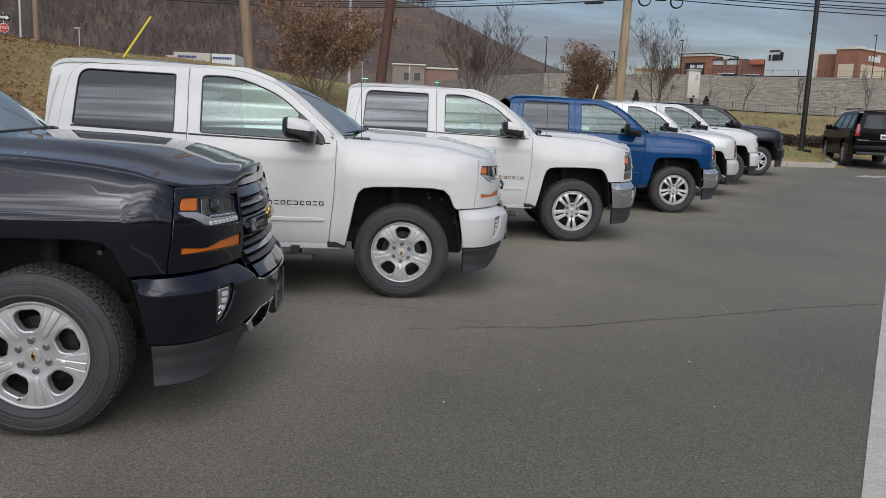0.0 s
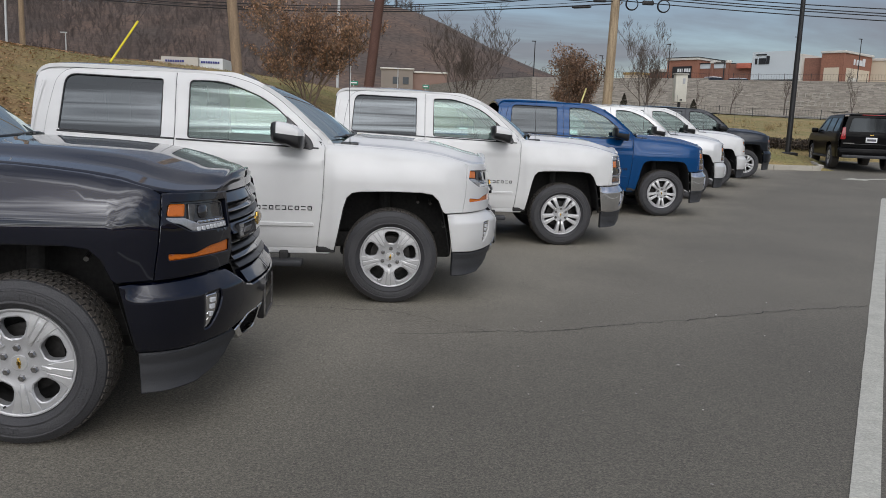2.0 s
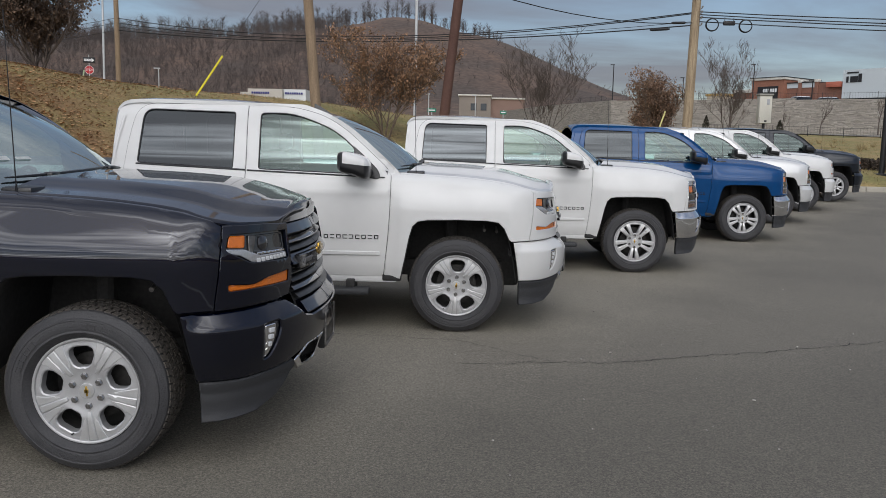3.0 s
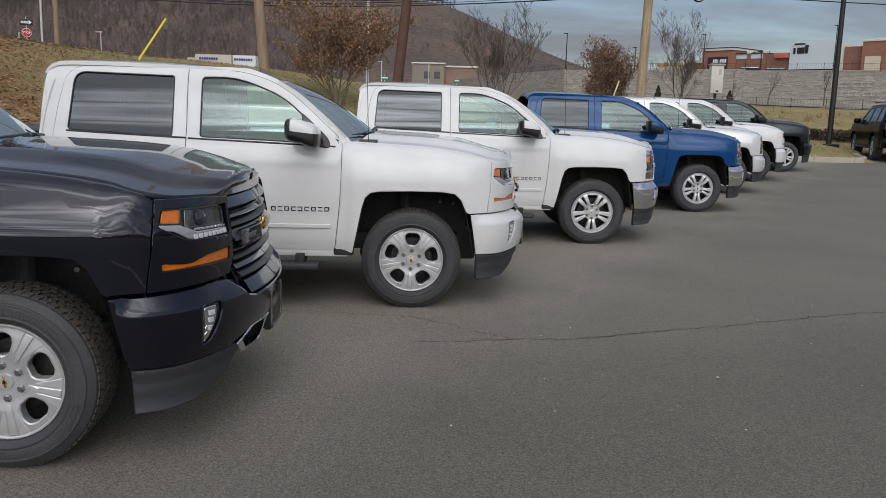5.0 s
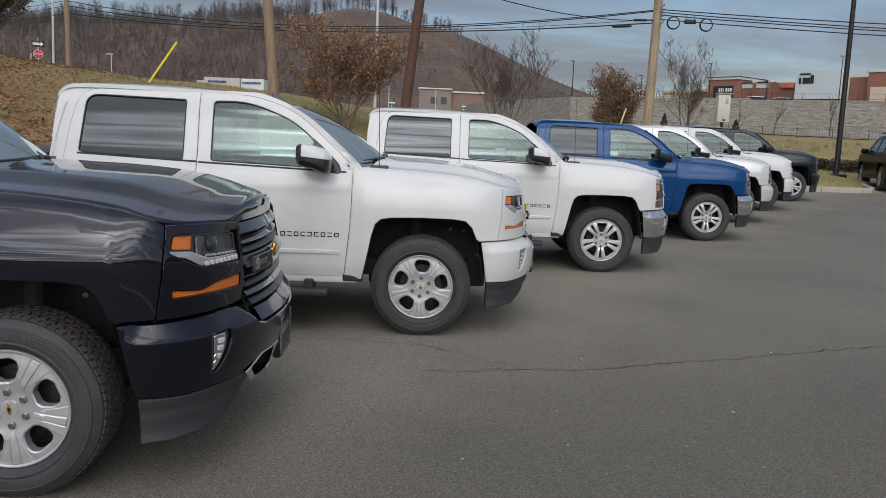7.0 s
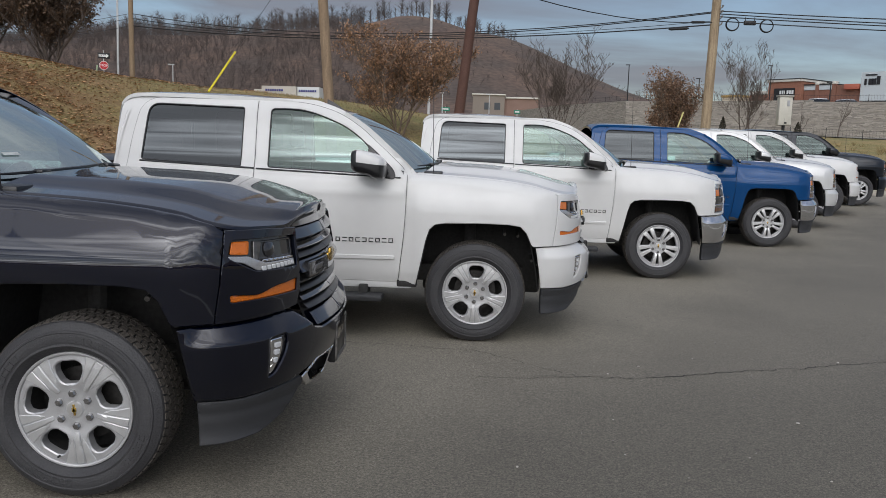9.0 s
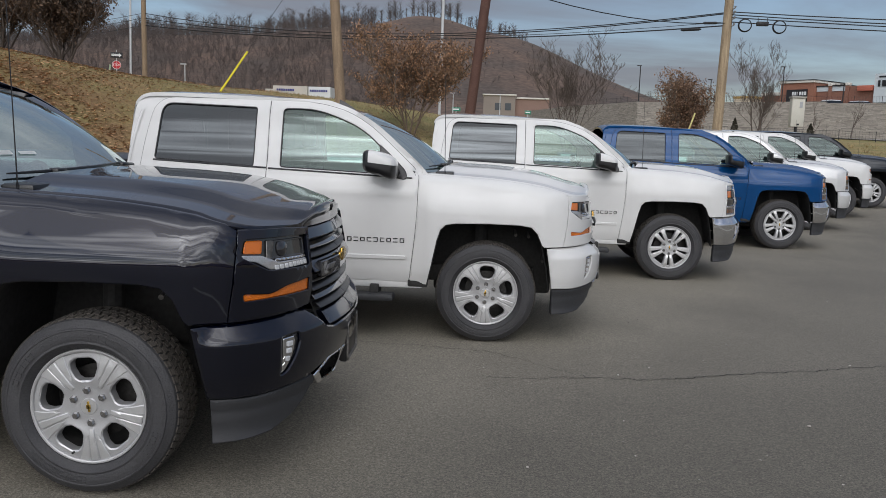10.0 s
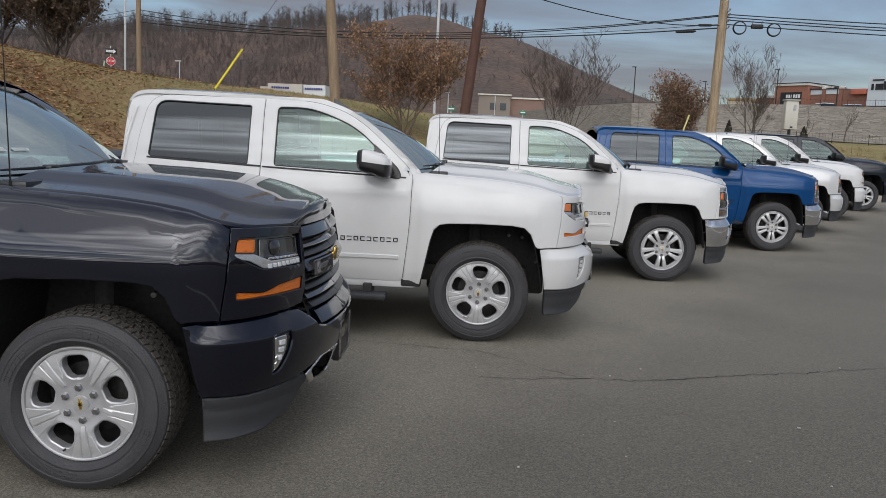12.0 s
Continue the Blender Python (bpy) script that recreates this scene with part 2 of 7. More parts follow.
def box(bm, x0, x1, y0, y1, z0, z1, bevel=0.0, turn=None):
    made = bmesh.ops.create_cube(bm, size=1)["verts"]
    for v in made:
        v.co = Vector(((x0 + x1) / 2 + v.co.x * (x1 - x0), (y0 + y1) / 2 + v.co.y * (y1 - y0), (z0 + z1) / 2 + v.co.z * (z1 - z0)))
    if bevel:
        edges = list({e for v in made for e in v.link_edges})
        made = bmesh.ops.bevel(bm, geom=edges, offset=bevel, segments=2, profile=0.5, affect="EDGES")["verts"]
    if turn is not None:
        for v in {v for v in made}:
            v.co = turn @ v.co
    return bm


def tube(bm, points, radii, sides=8, cap=True):
    """A round bar along points; radii one number or one a point."""
    pts = [Vector(p) for p in points]
    if isinstance(radii, (int, float)):
        radii = [radii] * len(pts)
    rings, side = [], None
    for i, p in enumerate(pts):
        d = (pts[min(i + 1, len(pts) - 1)] - pts[max(i - 1, 0)])
        if d.length < 1e-9:
            d = Vector((0, 0, 1))
        d.normalize()
        if side is None:
            side = d.orthogonal().normalized()
        else:
            side = (side - d * side.dot(d))
            side = side.normalized() if side.length > 1e-6 else d.orthogonal().normalized()
        other = d.cross(side)
        rings.append([bm.verts.new(p + radii[i] * (math.cos(6.28318 * k / sides) * side + math.sin(6.28318 * k / sides) * other)) for k in range(sides)])
    for a, b in zip(rings, rings[1:]):
        for k in range(sides):
            bm.faces.new((a[k], a[(k + 1) % sides], b[(k + 1) % sides], b[k]))
    if cap:
        bm.faces.new(rings[0][::-1])
        bm.faces.new(rings[-1])
    return bm


def lathe(bm, profile, axis_y=True, steps=48, arc=6.283185307):
    """Turns a profile of (radius, along) round the y axis (or z)."""
    rings = []
    for i in range(steps):
        a = arc * i / steps
        c, s = math.cos(a), math.sin(a)
        rings.append([bm.verts.new((r * c, y, r * s) if axis_y else (r * c, r * s, y)) for r, y in profile])
    for i in range(steps):
        a, b = rings[i], rings[(i + 1) % steps]
        for k in range(len(profile) - 1):
            vs = (a[k], a[k + 1], b[k + 1], b[k]) if axis_y else (a[k], b[k], b[k + 1], a[k + 1])
            bm.faces.new(vs)
    return bm


def rounded(corners, n=5):
    """A closed outline from corners (u, v, radius), each corner rounded."""
    out = []
    m = len(corners)
    for i, (u, v, r) in enumerate(corners):
        if r <= 0:
            out.append((u, v))
            continue
        p = Vector((u, v)); a = Vector(corners[i - 1][:2]); b = Vector(corners[(i + 1) % m][:2])
        ra = min(r, (a - p).length * 0.49); rb = min(r, (b - p).length * 0.49)
        s = p + (a - p).normalized() * ra; e = p + (b - p).normalized() * rb
        for k in range(n + 1):
            t = k / n
            q = s * (1 - t) ** 2 + p * 2 * t * (1 - t) + e * t * t
            out.append((q.x, q.y))
    return out


def fine(loop, step):
    out = []
    for i, p in enumerate(loop):
        q = loop[(i + 1) % len(loop)]
        n = max(1, int(math.ceil(math.hypot(q[0] - p[0], q[1] - p[1]) / step)))
        out += [(p[0] + (q[0] - p[0]) * k / n, p[1] + (q[1] - p[1]) * k / n) for k in range(n)]
    return out


def inside(loops, u, v):
    odd = False
    for loop in loops:
        j = len(loop) - 1
        for i in range(len(loop)):
            a, b = loop[i], loop[j]
            if (a[1] > v) != (b[1] > v) and u < (b[0] - a[0]) * (v - a[1]) / (b[1] - a[1]) + a[0]:
                odd = not odd
            j = i
    return odd


def inset(loop, amount, sign):
    area = sum(a[0] * b[1] - b[0] * a[1] for a, b in zip(loop, loop[1:] + loop[:1]))
    k = amount * sign * (1 if area > 0 else -1)
    out = []
    for i, p in enumerate(loop):
        a, b = loop[i - 1], loop[(i + 1) % len(loop)]
        t = Vector((b[0] - a[0], b[1] - a[1]))
        t = t.normalized() if t.length > 1e-9 else Vector((1, 0))
        out.append((p[0] - t.y * k, p[1] + t.x * k))
    return out


def sheet(outline, holes, place, step=0.05, thick=0.012, edge=0.004, mirror=False, bm=None):
    """A sheet cut from a curved surface: place(u, v, depth) gives its points. Its edges are rounded over and turned in by its thickness."""
    bm = bm or bmesh.new()
    loops = [fine(outline, step)] + [fine(h, step) for h in holes]
    verts, edges, border = [], [], 0
    for loop in loops:
        s = len(verts)
        verts += [Vector(p) for p in loop]
        edges += [(s + i, s + (i + 1) % len(loop)) for i in range(len(loop))]
    border = len(verts)
    if edge:
        for i, loop in enumerate(loops):
            verts += [Vector(p) for p in inset(loop, edge * 1.2, 1 if i == 0 else -1) if inside(loops, *p)]
    us = [p[0] for p in loops[0]]; vs = [p[1] for p in loops[0]]
    grown = [inset(l, step * 0.35, 1 if i == 0 else -1) for i, l in enumerate(loops)]
    nu = int((max(us) - min(us)) / step); nv = int((max(vs) - min(vs)) / step)
    for i in range(nu + 1):
        for j in range(nv + 1):
            u, v = min(us) + (i + 0.5) * step, min(vs) + (j + 0.5) * step
            if inside(grown, u, v) and inside(loops, u, v):
                verts.append(Vector((u, v)))
    co, ed, fa, ov, oe, of = delaunay_2d_cdt(verts, edges, [], 0, 1e-6)
    rim = [any(o < border for o in orig) for orig in ov]
    keep = [f for f in fa if inside(loops, sum(co[k][0] for k in f) / 3, sum(co[k][1] for k in f) / 3)]
    used = sorted({k for f in keep for k in f})
    flip = -1 if mirror else 1

    def put(k, d):
        x, y, z = place(co[k][0], co[k][1], d)
        return bm.verts.new((x, y * flip, z))
    top = {k: put(k, edge if rim[k] else 0.0) for k in used}
    count = {}
    for f in keep:
        vsq = [top[k] for k in f]
        bm.faces.new(vsq[::-1] if mirror else vsq)
        for a, b in ((f[0], f[1]), (f[1], f[2]), (f[2], f[0])):
            count[(a, b)] = 1
    if thick:
        low = {}
        for (a, b) in list(count):
            if (b, a) not in count:
                for k in (a, b):
                    if k not in low:
                        low[k] = put(k, thick + edge)
                q = (top[b], top[a], low[a], low[b])
                bm.faces.new(q[::-1] if mirror else q)
    return bm


# ---- the pickup's skin ----
def curve(knots):
    """A smooth curve through (u, v) knots, flat in slope at its ends."""
    us = [k[0] for k in knots]; vs = [k[1] for k in knots]
    n = len(us)
    ms = [0.0] * n
    for i in range(1, n - 1):
        a = (vs[i] - vs[i - 1]) / (us[i] - us[i - 1]); b = (vs[i + 1] - vs[i]) / (us[i + 1] - us[i])
        ms[i] = 0.0 if a * b <= 0 else 2 * a * b / (a + b)
    ms[0] = (vs[1] - vs[0]) / (us[1] - us[0]); ms[-1] = (vs[-1] - vs[-2]) / (us[-1] - us[-2])
    def at(u):
        if u <= us[0]: return vs[0] + ms[0] * (u - us[0])
        if u >= us[-1]: return vs[-1] + ms[-1] * (u - us[-1])
        i = 0
        while u > us[i + 1]: i += 1
        h = us[i + 1] - us[i]; t = (u - us[i]) / h
        return (vs[i] * (1 + 2 * t) * (1 - t) ** 2 + ms[i] * h * t * (1 - t) ** 2 + vs[i + 1] * t * t * (3 - 2 * t) + ms[i + 1] * h * t * t * (t - 1))
    return at

side_width = curve([(0.20, 0.90), (0.45, 0.960), (0.55, 0.985), (0.80, 1.004), (1.0, 1.010), (1.12, 1.004), (1.22, 0.990), (1.30, 0.967), (1.36, 0.937), (1.60, 0.872), (1.76, 0.825), (1.84, 0.785)])
hood_edge = curve([(-0.75, 1.318), (-0.40, 1.310), (0.0, 1.292), (0.35, 1.256), (0.60, 1.205), (0.80, 1.15)])
nose_reach = curve([(0.18, 0.34), (0.28, 0.40), (0.45, 0.478), (0.60, 0.500), (0.74, 0.490), (0.80, 0.468), (0.95, 0.455), (1.08, 0.430), (1.16, 0.415), (1.22, 0.406), (1.30, 0.36)])
X_NOSE, POWER = 0.46, 2.1

def half_width(x, z):
    """Half the width of the truck's side at x ahead of the front axle and height z."""
    w = side_width(z)
    if x > -0.62:
        top = hood_edge(min(x, 0.8)); r = 0.11
        if z > top - r:
            q = min(1.0, (z - top + r) / r)
            k = smooth((x + 0.62) / 0.10)
            w = w * (1 - k) + k * min(w, side_width(top - r) - 0.11 * (1 - math.sqrt(max(0.0, 1 - q * q))))
    shoulder = 0.007 * math.exp(-((z - 1.17) / 0.035) ** 2) if x < -0.56 else 0.0
    lean = 0.022 * smooth((x + 0.62) / 0.40) * min(1.1, max(0.0, (z - 1.02) / 0.28))      # the fender leans in towards the hood
    return w + shoulder - lean - (0.03 * min(1.0, max(0.0, x / 0.6)) ** 2)


def flare(x, z):
    """The boxed swelling over each wheel, soft along its top and its ends."""
    out = 0.0
    for cx in (0.0, -3.645):
        out += 0.024 * smooth((0.545 - abs(x - cx + 0.01)) / 0.12) * smooth((1.245 - z) / 0.215)
    return out - 0.007


TURN = curve([(0.46, 0.0), (0.50, 0.076), (0.60, 0.272), (0.70, 0.467), (0.80, 0.648), (0.90, 0.803), (1.00, 0.935), (1.10, 1.049), (1.20, 1.148), (1.45, 1.37), (1.70, 1.5708)])
S_MID = 1.70


def skin(s, z, d=0.0):
    """A point of the right-hand skin, s along the truck's plan outline (x ahead of the axle as far as the nose, then round the corner to the middle), d below the surface."""
    swell = flare(s, z)
    if s <= X_NOSE:
        return (s, -(half_width(s, z) + swell - d), z)
    f = TURN(s)
    a, b = nose_reach(z) - d, half_width(X_NOSE, z) + swell - d
    return (X_NOSE + a * max(0.0, math.sin(f)) ** (2 / POWER), -b * max(0.0, math.cos(f)) ** (2 / POWER), z)

hood_line = curve([(-0.60, 1.315), (-0.40, 1.308), (0.0, 1.290), (0.35, 1.254), (0.60, 1.202), (0.75, 1.178), (0.92, 1.170), (1.04, 1.165), (1.10, 1.172), (1.20, 1.190), (1.35, 1.201), (1.70, 1.206)])


hood_lift = curve([(-0.6, 0.052), (-0.15, 0.066), (0.10, 0.071), (0.40, 0.077), (0.57, 0.076), (0.70, 0.070), (0.79, 0.057), (0.85, 0.030), (0.89, 0.003)])


def hood_crown(x, w, edge):
    """How far the hood stands above its edge: a shelf, a steeper flank up to a crest, a broad flat dome between the crests."""
    q = abs(w) / max(edge, 0.05)
    if q > 0.8167:
        g = 0.22 * (1 - q) / 0.1833
    elif q > 0.6333:
        k = (0.8167 - q) / 0.1834
        g = 0.22 + 0.78 * (0.65 * k + 0.35 * smooth(k))
    else:
        g = 1.0 + 0.26 * (1 - (q / 0.6333) ** 2)
    return 0.92 * g * max(0.0, hood_lift(x))


def hood_mesh():
    bm = bmesh.new()
    rows = []
    n = 60
    stations = [-0.50 + 0.96 * i / 16 for i in range(17)] + [X_NOSE + (S_MID - X_NOSE) * (i / 26) for i in range(1, 26)]
    for s in stations:
        px, py, pz = skin(s, hood_line(s), 0.006)
        row = []
        for j in range(-n, n + 1):
            v = j / n
            w = v * abs(py)
            x = px
            if s < -0.2:                     # the rear edge sweeps forward in the middle
                x = px + 0.22 * (1 - v * v) * (-0.2 - s) / 0.30
            roll = 0.012 if abs(j) == n else 0.0
            row.append(bm.verts.new((x, -w, pz + hood_crown(x, w, abs(py)) - roll)))
        rows.append(row)
    for a, b in zip(rows, rows[1:]):
        for i in range(2 * n):
            bm.faces.new((a[i], b[i], b[i + 1], a[i + 1]))
    low = []
    rim = [r[0] for r in rows] + rows[-1][1:] + [r[-1] for r in rows[-2::-1]] + rows[0][-2:0:-1]
    for v in rim:
        low.append(bm.verts.new(v.co + Vector((-0.01, 0, -0.03))))
    for i in range(len(rim)):
        j = (i + 1) % len(rim)
        bm.faces.new((rim[i], low[i], low[j], rim[j]))
    bmesh.ops.recalc_face_normals(bm, faces=bm.faces)
    return bm


def screen_point(v, t, d=0.0):
    """The windscreen: v across from -1 to 1, t up from 0 to 1."""
    xb, xt = -0.30 - 0.265 * v * v, -1.085 - 0.085 * v * v
    zb, zt = 1.306 + 0.012 * v * v, 1.785 - 0.035 * v * v
    w = 0.835 + (0.700 - 0.835) * t
    bow = (0.022 + 0.022 * (1 - v ** 4)) * max(0.0, math.sin(math.pi * min(1.0, max(0.0, t)))) ** 0.8
    return (xb + (xt - xb) * t + bow - d, -v * w, zb + (zt - zb) * t + bow * 0.95)


roof_mid = curve([(-2.91, 1.85), (-2.81, 1.904), (-2.65, 1.924), (-2.2, 1.924), (-1.8, 1.908), (-1.5, 1.876), (-1.3, 1.842), (-1.07, 1.782)])
roof_rail = curve([(-2.90, 1.72), (-2.87, 1.800), (-2.825, 1.855), (-2.76, 1.880), (-2.65, 1.886), (-1.7, 1.868), (-1.4, 1.842), (-1.2, 1.808), (-1.05, 1.768)])


def roof_point(x, w):
    k = min(1.0, abs(w) / 0.775)
    return roof_rail(x) + (roof_mid(x) - roof_rail(x)) * (1 - k ** 2.2)


def roof_mesh():
    bm = bmesh.new()
    rows, n = [], 14
    for i in range(27):
        t = (i / 26) ** 1.7
        row = []
        for j in range(-n, n + 1):
            v = j / n
            x = -2.872 + t * (2.872 - 1.085 + 0.014 * v * v - 0.12 * max(0.0, -v) ** 2)
            w = v * (0.775 - 0.005 * t) * (1 + 0.02 * smooth((-2.76 - x) / 0.14))
            row.append(bm.verts.new((x, -w, roof_point(x, w) - 0.03 * max(0.0, -v) ** 2 * smooth((x + 1.7) / 0.5))))
        rows.append(row)
    for a, b in zip(rows, rows[1:]):
        for i in range(2 * n):
            bm.faces.new((a[i], b[i], b[i + 1], a[i + 1]))
    rim = [r[0] for r in rows] + rows[-1][1:] + [r[-1] for r in rows[-2::-1]] + rows[0][-2:0:-1]
    low = [bm.verts.new(v.co + Vector((0, 0, -0.03))) for v in rim]
    for i in range(len(rim)):
        j = (i + 1) % len(rim)
        bm.faces.new((rim[i], low[i], low[j], rim[j]))
    bmesh.ops.recalc_face_normals(bm, faces=bm.faces)
    return bm


ARCH = [(-0.470, 0.44), (-0.435, 0.60), (-0.395, 0.80), (-0.368, 0.885), (-0.325, 0.925), (-0.25, 0.938), (0.0, 0.945), (0.24, 0.942), (0.335, 0.928), (0.385, 0.88), (0.425, 0.79)]
FRONT_WINDOW = rounded([(-1.655, 1.325, 0.03), (-0.862, 1.300, 0.02), (-0.862, 1.512, 0.012), (-0.957, 1.598, 0.05), (-1.067, 1.670, 0.06), (-1.255, 1.746, 0.08), (-1.40, 1.784, 0.07), (-1.52, 1.790, 0.06), (-1.655, 1.786, 0.035)])
REAR_WINDOW = rounded([(-2.67, 1.362, 0.03), (-1.865, 1.326, 0.015), (-1.865, 1.79, 0.025), (-2.635, 1.808, 0.09)])
FRONT_DOOR = rounded([(-1.742, 0.465, 0.03), (-0.611, 0.452, 0.04), (-0.560, 0.90, 0.3), (-0.552, 1.300, 0.03), (-0.600, 1.365, 0.03), (-0.74, 1.490, 0.1), (-0.93, 1.658, 0.1), (-1.12, 1.772, 0.1), (-1.36, 1.836, 0.1), (-1.762, 1.848, 0.0)])
REAR_DOOR = rounded([(-2.60, 0.50, 0.10), (-1.747, 0.465, 0.03), (-1.767, 1.848, 0.0), (-2.69, 1.852, 0.15), (-2.758, 1.50, 0.1), (-2.775, 1.32, 0.1), (-2.76, 0.85, 0.15)])
CAB_SIDE = rounded([(-2.885, 0.47, 0.02), (-0.52, 0.44, 0.02), (-0.50, 1.30, 0.02), (-0.545, 1.375, 0.05), (-0.70, 1.515, 0.08), (-0.90, 1.680, 0.08), (-1.08, 1.788, 0.08), (-1.30, 1.864, 0.05), (-2.848, 1.888, 0.14), (-2.878, 1.62, 0.12), (-2.885, 1.36, 0.05)])


def raked(loop):
    """The left side's outline: its front pillar stands further back."""
    return [(x - 0.115 * smooth((z - 1.26) / 0.10) * smooth((x + 1.75) / 0.55), z) for x, z in loop]


def side_sheet(outline, holes=(), step=0.05, thick=0.012, edge=0.004, lift=0.0, mirror=False):
    if mirror and max(p[1] for p in outline) > 1.6:
        outline, holes = raked(fine(outline, 0.05)), [raked(fine(h, 0.05)) for h in holes]
    return sheet(outline, list(holes), lambda s, z, d: skin(s, z, d + lift), step, thick, edge, mirror)


def true_shade(ob, lift=0.0):
    """Gives the faces that lie on the truck's side the skin's own normals, so that reflections run smoothly across them."""
    me = ob.data
    def width(x, z):
        return half_width(x, z) + flare(x, z)
    normals = [(0.0, 0.0, 0.0)] * len(me.loops)
    for f in me.polygons:
        if abs(f.normal.y) < 0.7:
            continue
        for li in f.loop_indices:
            x, y, z = me.vertices[me.loops[li].vertex_index].co
            if x < X_NOSE - 0.03 and abs(abs(y) - width(x, z) + lift) < 0.002:
                e = 0.004
                n = Vector((-(width(x + e, z) - width(x - e, z)) / (2 * e), math.copysign(1.0, y), -(width(x, z + e) - width(x, z - e)) / (2 * e))).normalized()
                if n.dot(f.normal) > 0.9:
                    normals[li] = tuple(n)
    me.normals_split_custom_set(normals)
    return ob


def wheel_part(parent, x, right, style, spin, tyre_label="black treaded tyre"):
    """One wheel: rim with its tyre, barrel, brake disc, nuts and cap. y = 0 is the outer face of the rim's lip; it faces -y."""
    def face(u, v, d):
        r = math.hypot(u, v)
        y = 0.022 - 0.008 * smooth((r - 0.08) / 0.05) + 0.004 * smooth((r - 0.20) / 0.03)
        return (u, y + d, v)
    holes = []
    if style == "five":
        for k in range(5):
            a = radians(90 + 72 * k)
            c = [(0.118, -0.20, 0.004), (0.118, 0.20, 0.004), (0.136, 0.31, 0.005), (0.176, 0.335, 0.006), (0.206, 0.285, 0.012), (0.217, 0.15, 0.010), (0.217, -0.15, 0.010), (0.206, -0.285, 0.012), (0.176, -0.335, 0.006), (0.136, -0.31, 0.005)]
            holes.append(rounded([(r * math.cos(a + q), r * math.sin(a + q), e) for r, q, e in c], 3))
    else:
        for k in range(10):
            a = radians(90 + 36 * k)
            q = 0.30 if k % 2 == 0 else 0.075
            c = [(0.100, -q * 0.72, 0.012), (0.100, q * 0.72, 0.012), (0.218, q, 0.02), (0.218, -q, 0.02)]
            holes.append(rounded([(r * math.cos(a + p), r * math.sin(a + p), e) for r, p, e in c], 3))
    disc = [(0.244 * math.cos(radians(a)), 0.244 * math.sin(radians(a))) for a in range(0, 360, 6)]
    bm = sheet(disc, holes, face, 0.02, 0.045, 0.005)
    rim = part("wheel", bm, ALLOY, parent, "silver alloy wheel" if style == "five" else "silver alloy wheel with twin spokes", 30)
    m = pose(x, -0.985 if right else 0.985, 0.392, 0, spin, 0 if right else 180)
    rim.matrix_basis = m
    if style == "five":
        for k in range(5):                                   # a flat machined bar along the middle of each spoke, a narrower facet beside each window
            a = radians(270 + 72 * k)
            for q, up in (([(0.098, -0.009, 0.002), (0.150, -0.012, 0.002), (0.238, -0.0165, 0.003), (0.238, 0.0165, 0.003), (0.150, 0.012, 0.002), (0.098, 0.009, 0.002)], 0.006),
                          ([(0.125, 0.021, 0.002), (0.150, 0.036, 0.002), (0.190, 0.050, 0.004), (0.236, 0.070, 0.003), (0.240, 0.024, 0.002), (0.160, 0.0175, 0.002)], 0.003),
                          ([(0.125, -0.021, 0.002), (0.160, -0.0175, 0.002), (0.240, -0.024, 0.002), (0.236, -0.070, 0.003), (0.190, -0.050, 0.004), (0.150, -0.036, 0.002)], 0.003)):
                part("spoke", sheet(rounded([(r * math.cos(a) - t * math.sin(a), r * math.sin(a) + t * math.cos(a), e) for r, t, e in q], 2), [], lambda u, v, d: face(u, v, d - up), 0.03, up, 0.0022), ALLOY_FACE, rim)
        bm = bmesh.new()
        tube(bm, [(0.222 * math.cos(4.28), 0.03, 0.222 * math.sin(4.28)), (0.219 * math.cos(4.28), 0.002, 0.219 * math.sin(4.28))], [0.006, 0.0045], 8)
        part("valve", bm, TRIM, rim, "black tyre valve")
    else:
        for k in range(10):
            a = radians(126 + 72 * (k // 2) + (11.5 if k % 2 else -11.5))
            q = [(0.09, -0.012, 0.003), (0.234, -0.023, 0.003), (0.234, 0.023, 0.003), (0.09, 0.012, 0.003)]
            part("spoke", sheet(rounded([(r * math.cos(a) - t * math.sin(a), r * math.sin(a) + t * math.cos(a), e) for r, t, e in q], 3), [], lambda u, v, d: face(u, v, d - 0.007), 0.03, 0.006, 0.002), ALLOY_BRIGHT, rim)
    bm = bmesh.new()
    lathe(bm, [(0.240, 0.022), (0.243, 0.011), (0.249, 0.008), (0.254, 0.009), (0.256, 0.018), (0.246, 0.026)], steps=56)
    part("lip", bm, ALLOY, rim, "polished rim edge", 40)
    bm = bmesh.new()
    lathe(bm, [(0.246, 0.022), (0.236, 0.05), (0.228, 0.10), (0.228, 0.20), (0.05, 0.21)], steps=40)
    part("barrel", bm, DARK, rim, "dark inside of the rim", 40)
    bm = bmesh.new()
    lathe(bm, [(0.045, 0.12), (0.165, 0.12), (0.165, 0.15), (0.045, 0.15)], steps=40)
    part("brake_disc", bm, ROTOR, rim, "steel brake disc")
    # tyre, with tread blocks
    bm = bmesh.new()
    R = 0.398
    prof = [(0.250, 0.03), (0.262, 0.006), (0.283, -0.011), (0.286, -0.016), (0.292, -0.015), (0.295, -0.0135), (0.315, -0.018), (0.340, -0.0135), (0.343, -0.016), (0.349, -0.0145), (0.352, -0.008), (0.368, 0.002), (0.382, 0.014), (0.388, 0.03), (0.389, 0.23), (0.382, 0.246), (0.36, 0.264), (0.31, 0.275), (0.26, 0.25), (0.25, 0.22)]
    lathe(bm, prof, steps=64)
    bmesh.ops.recalc_face_normals(bm, faces=bm.faces)
    part("tyre", bm, RUBBER, rim, tyre_label, 28)
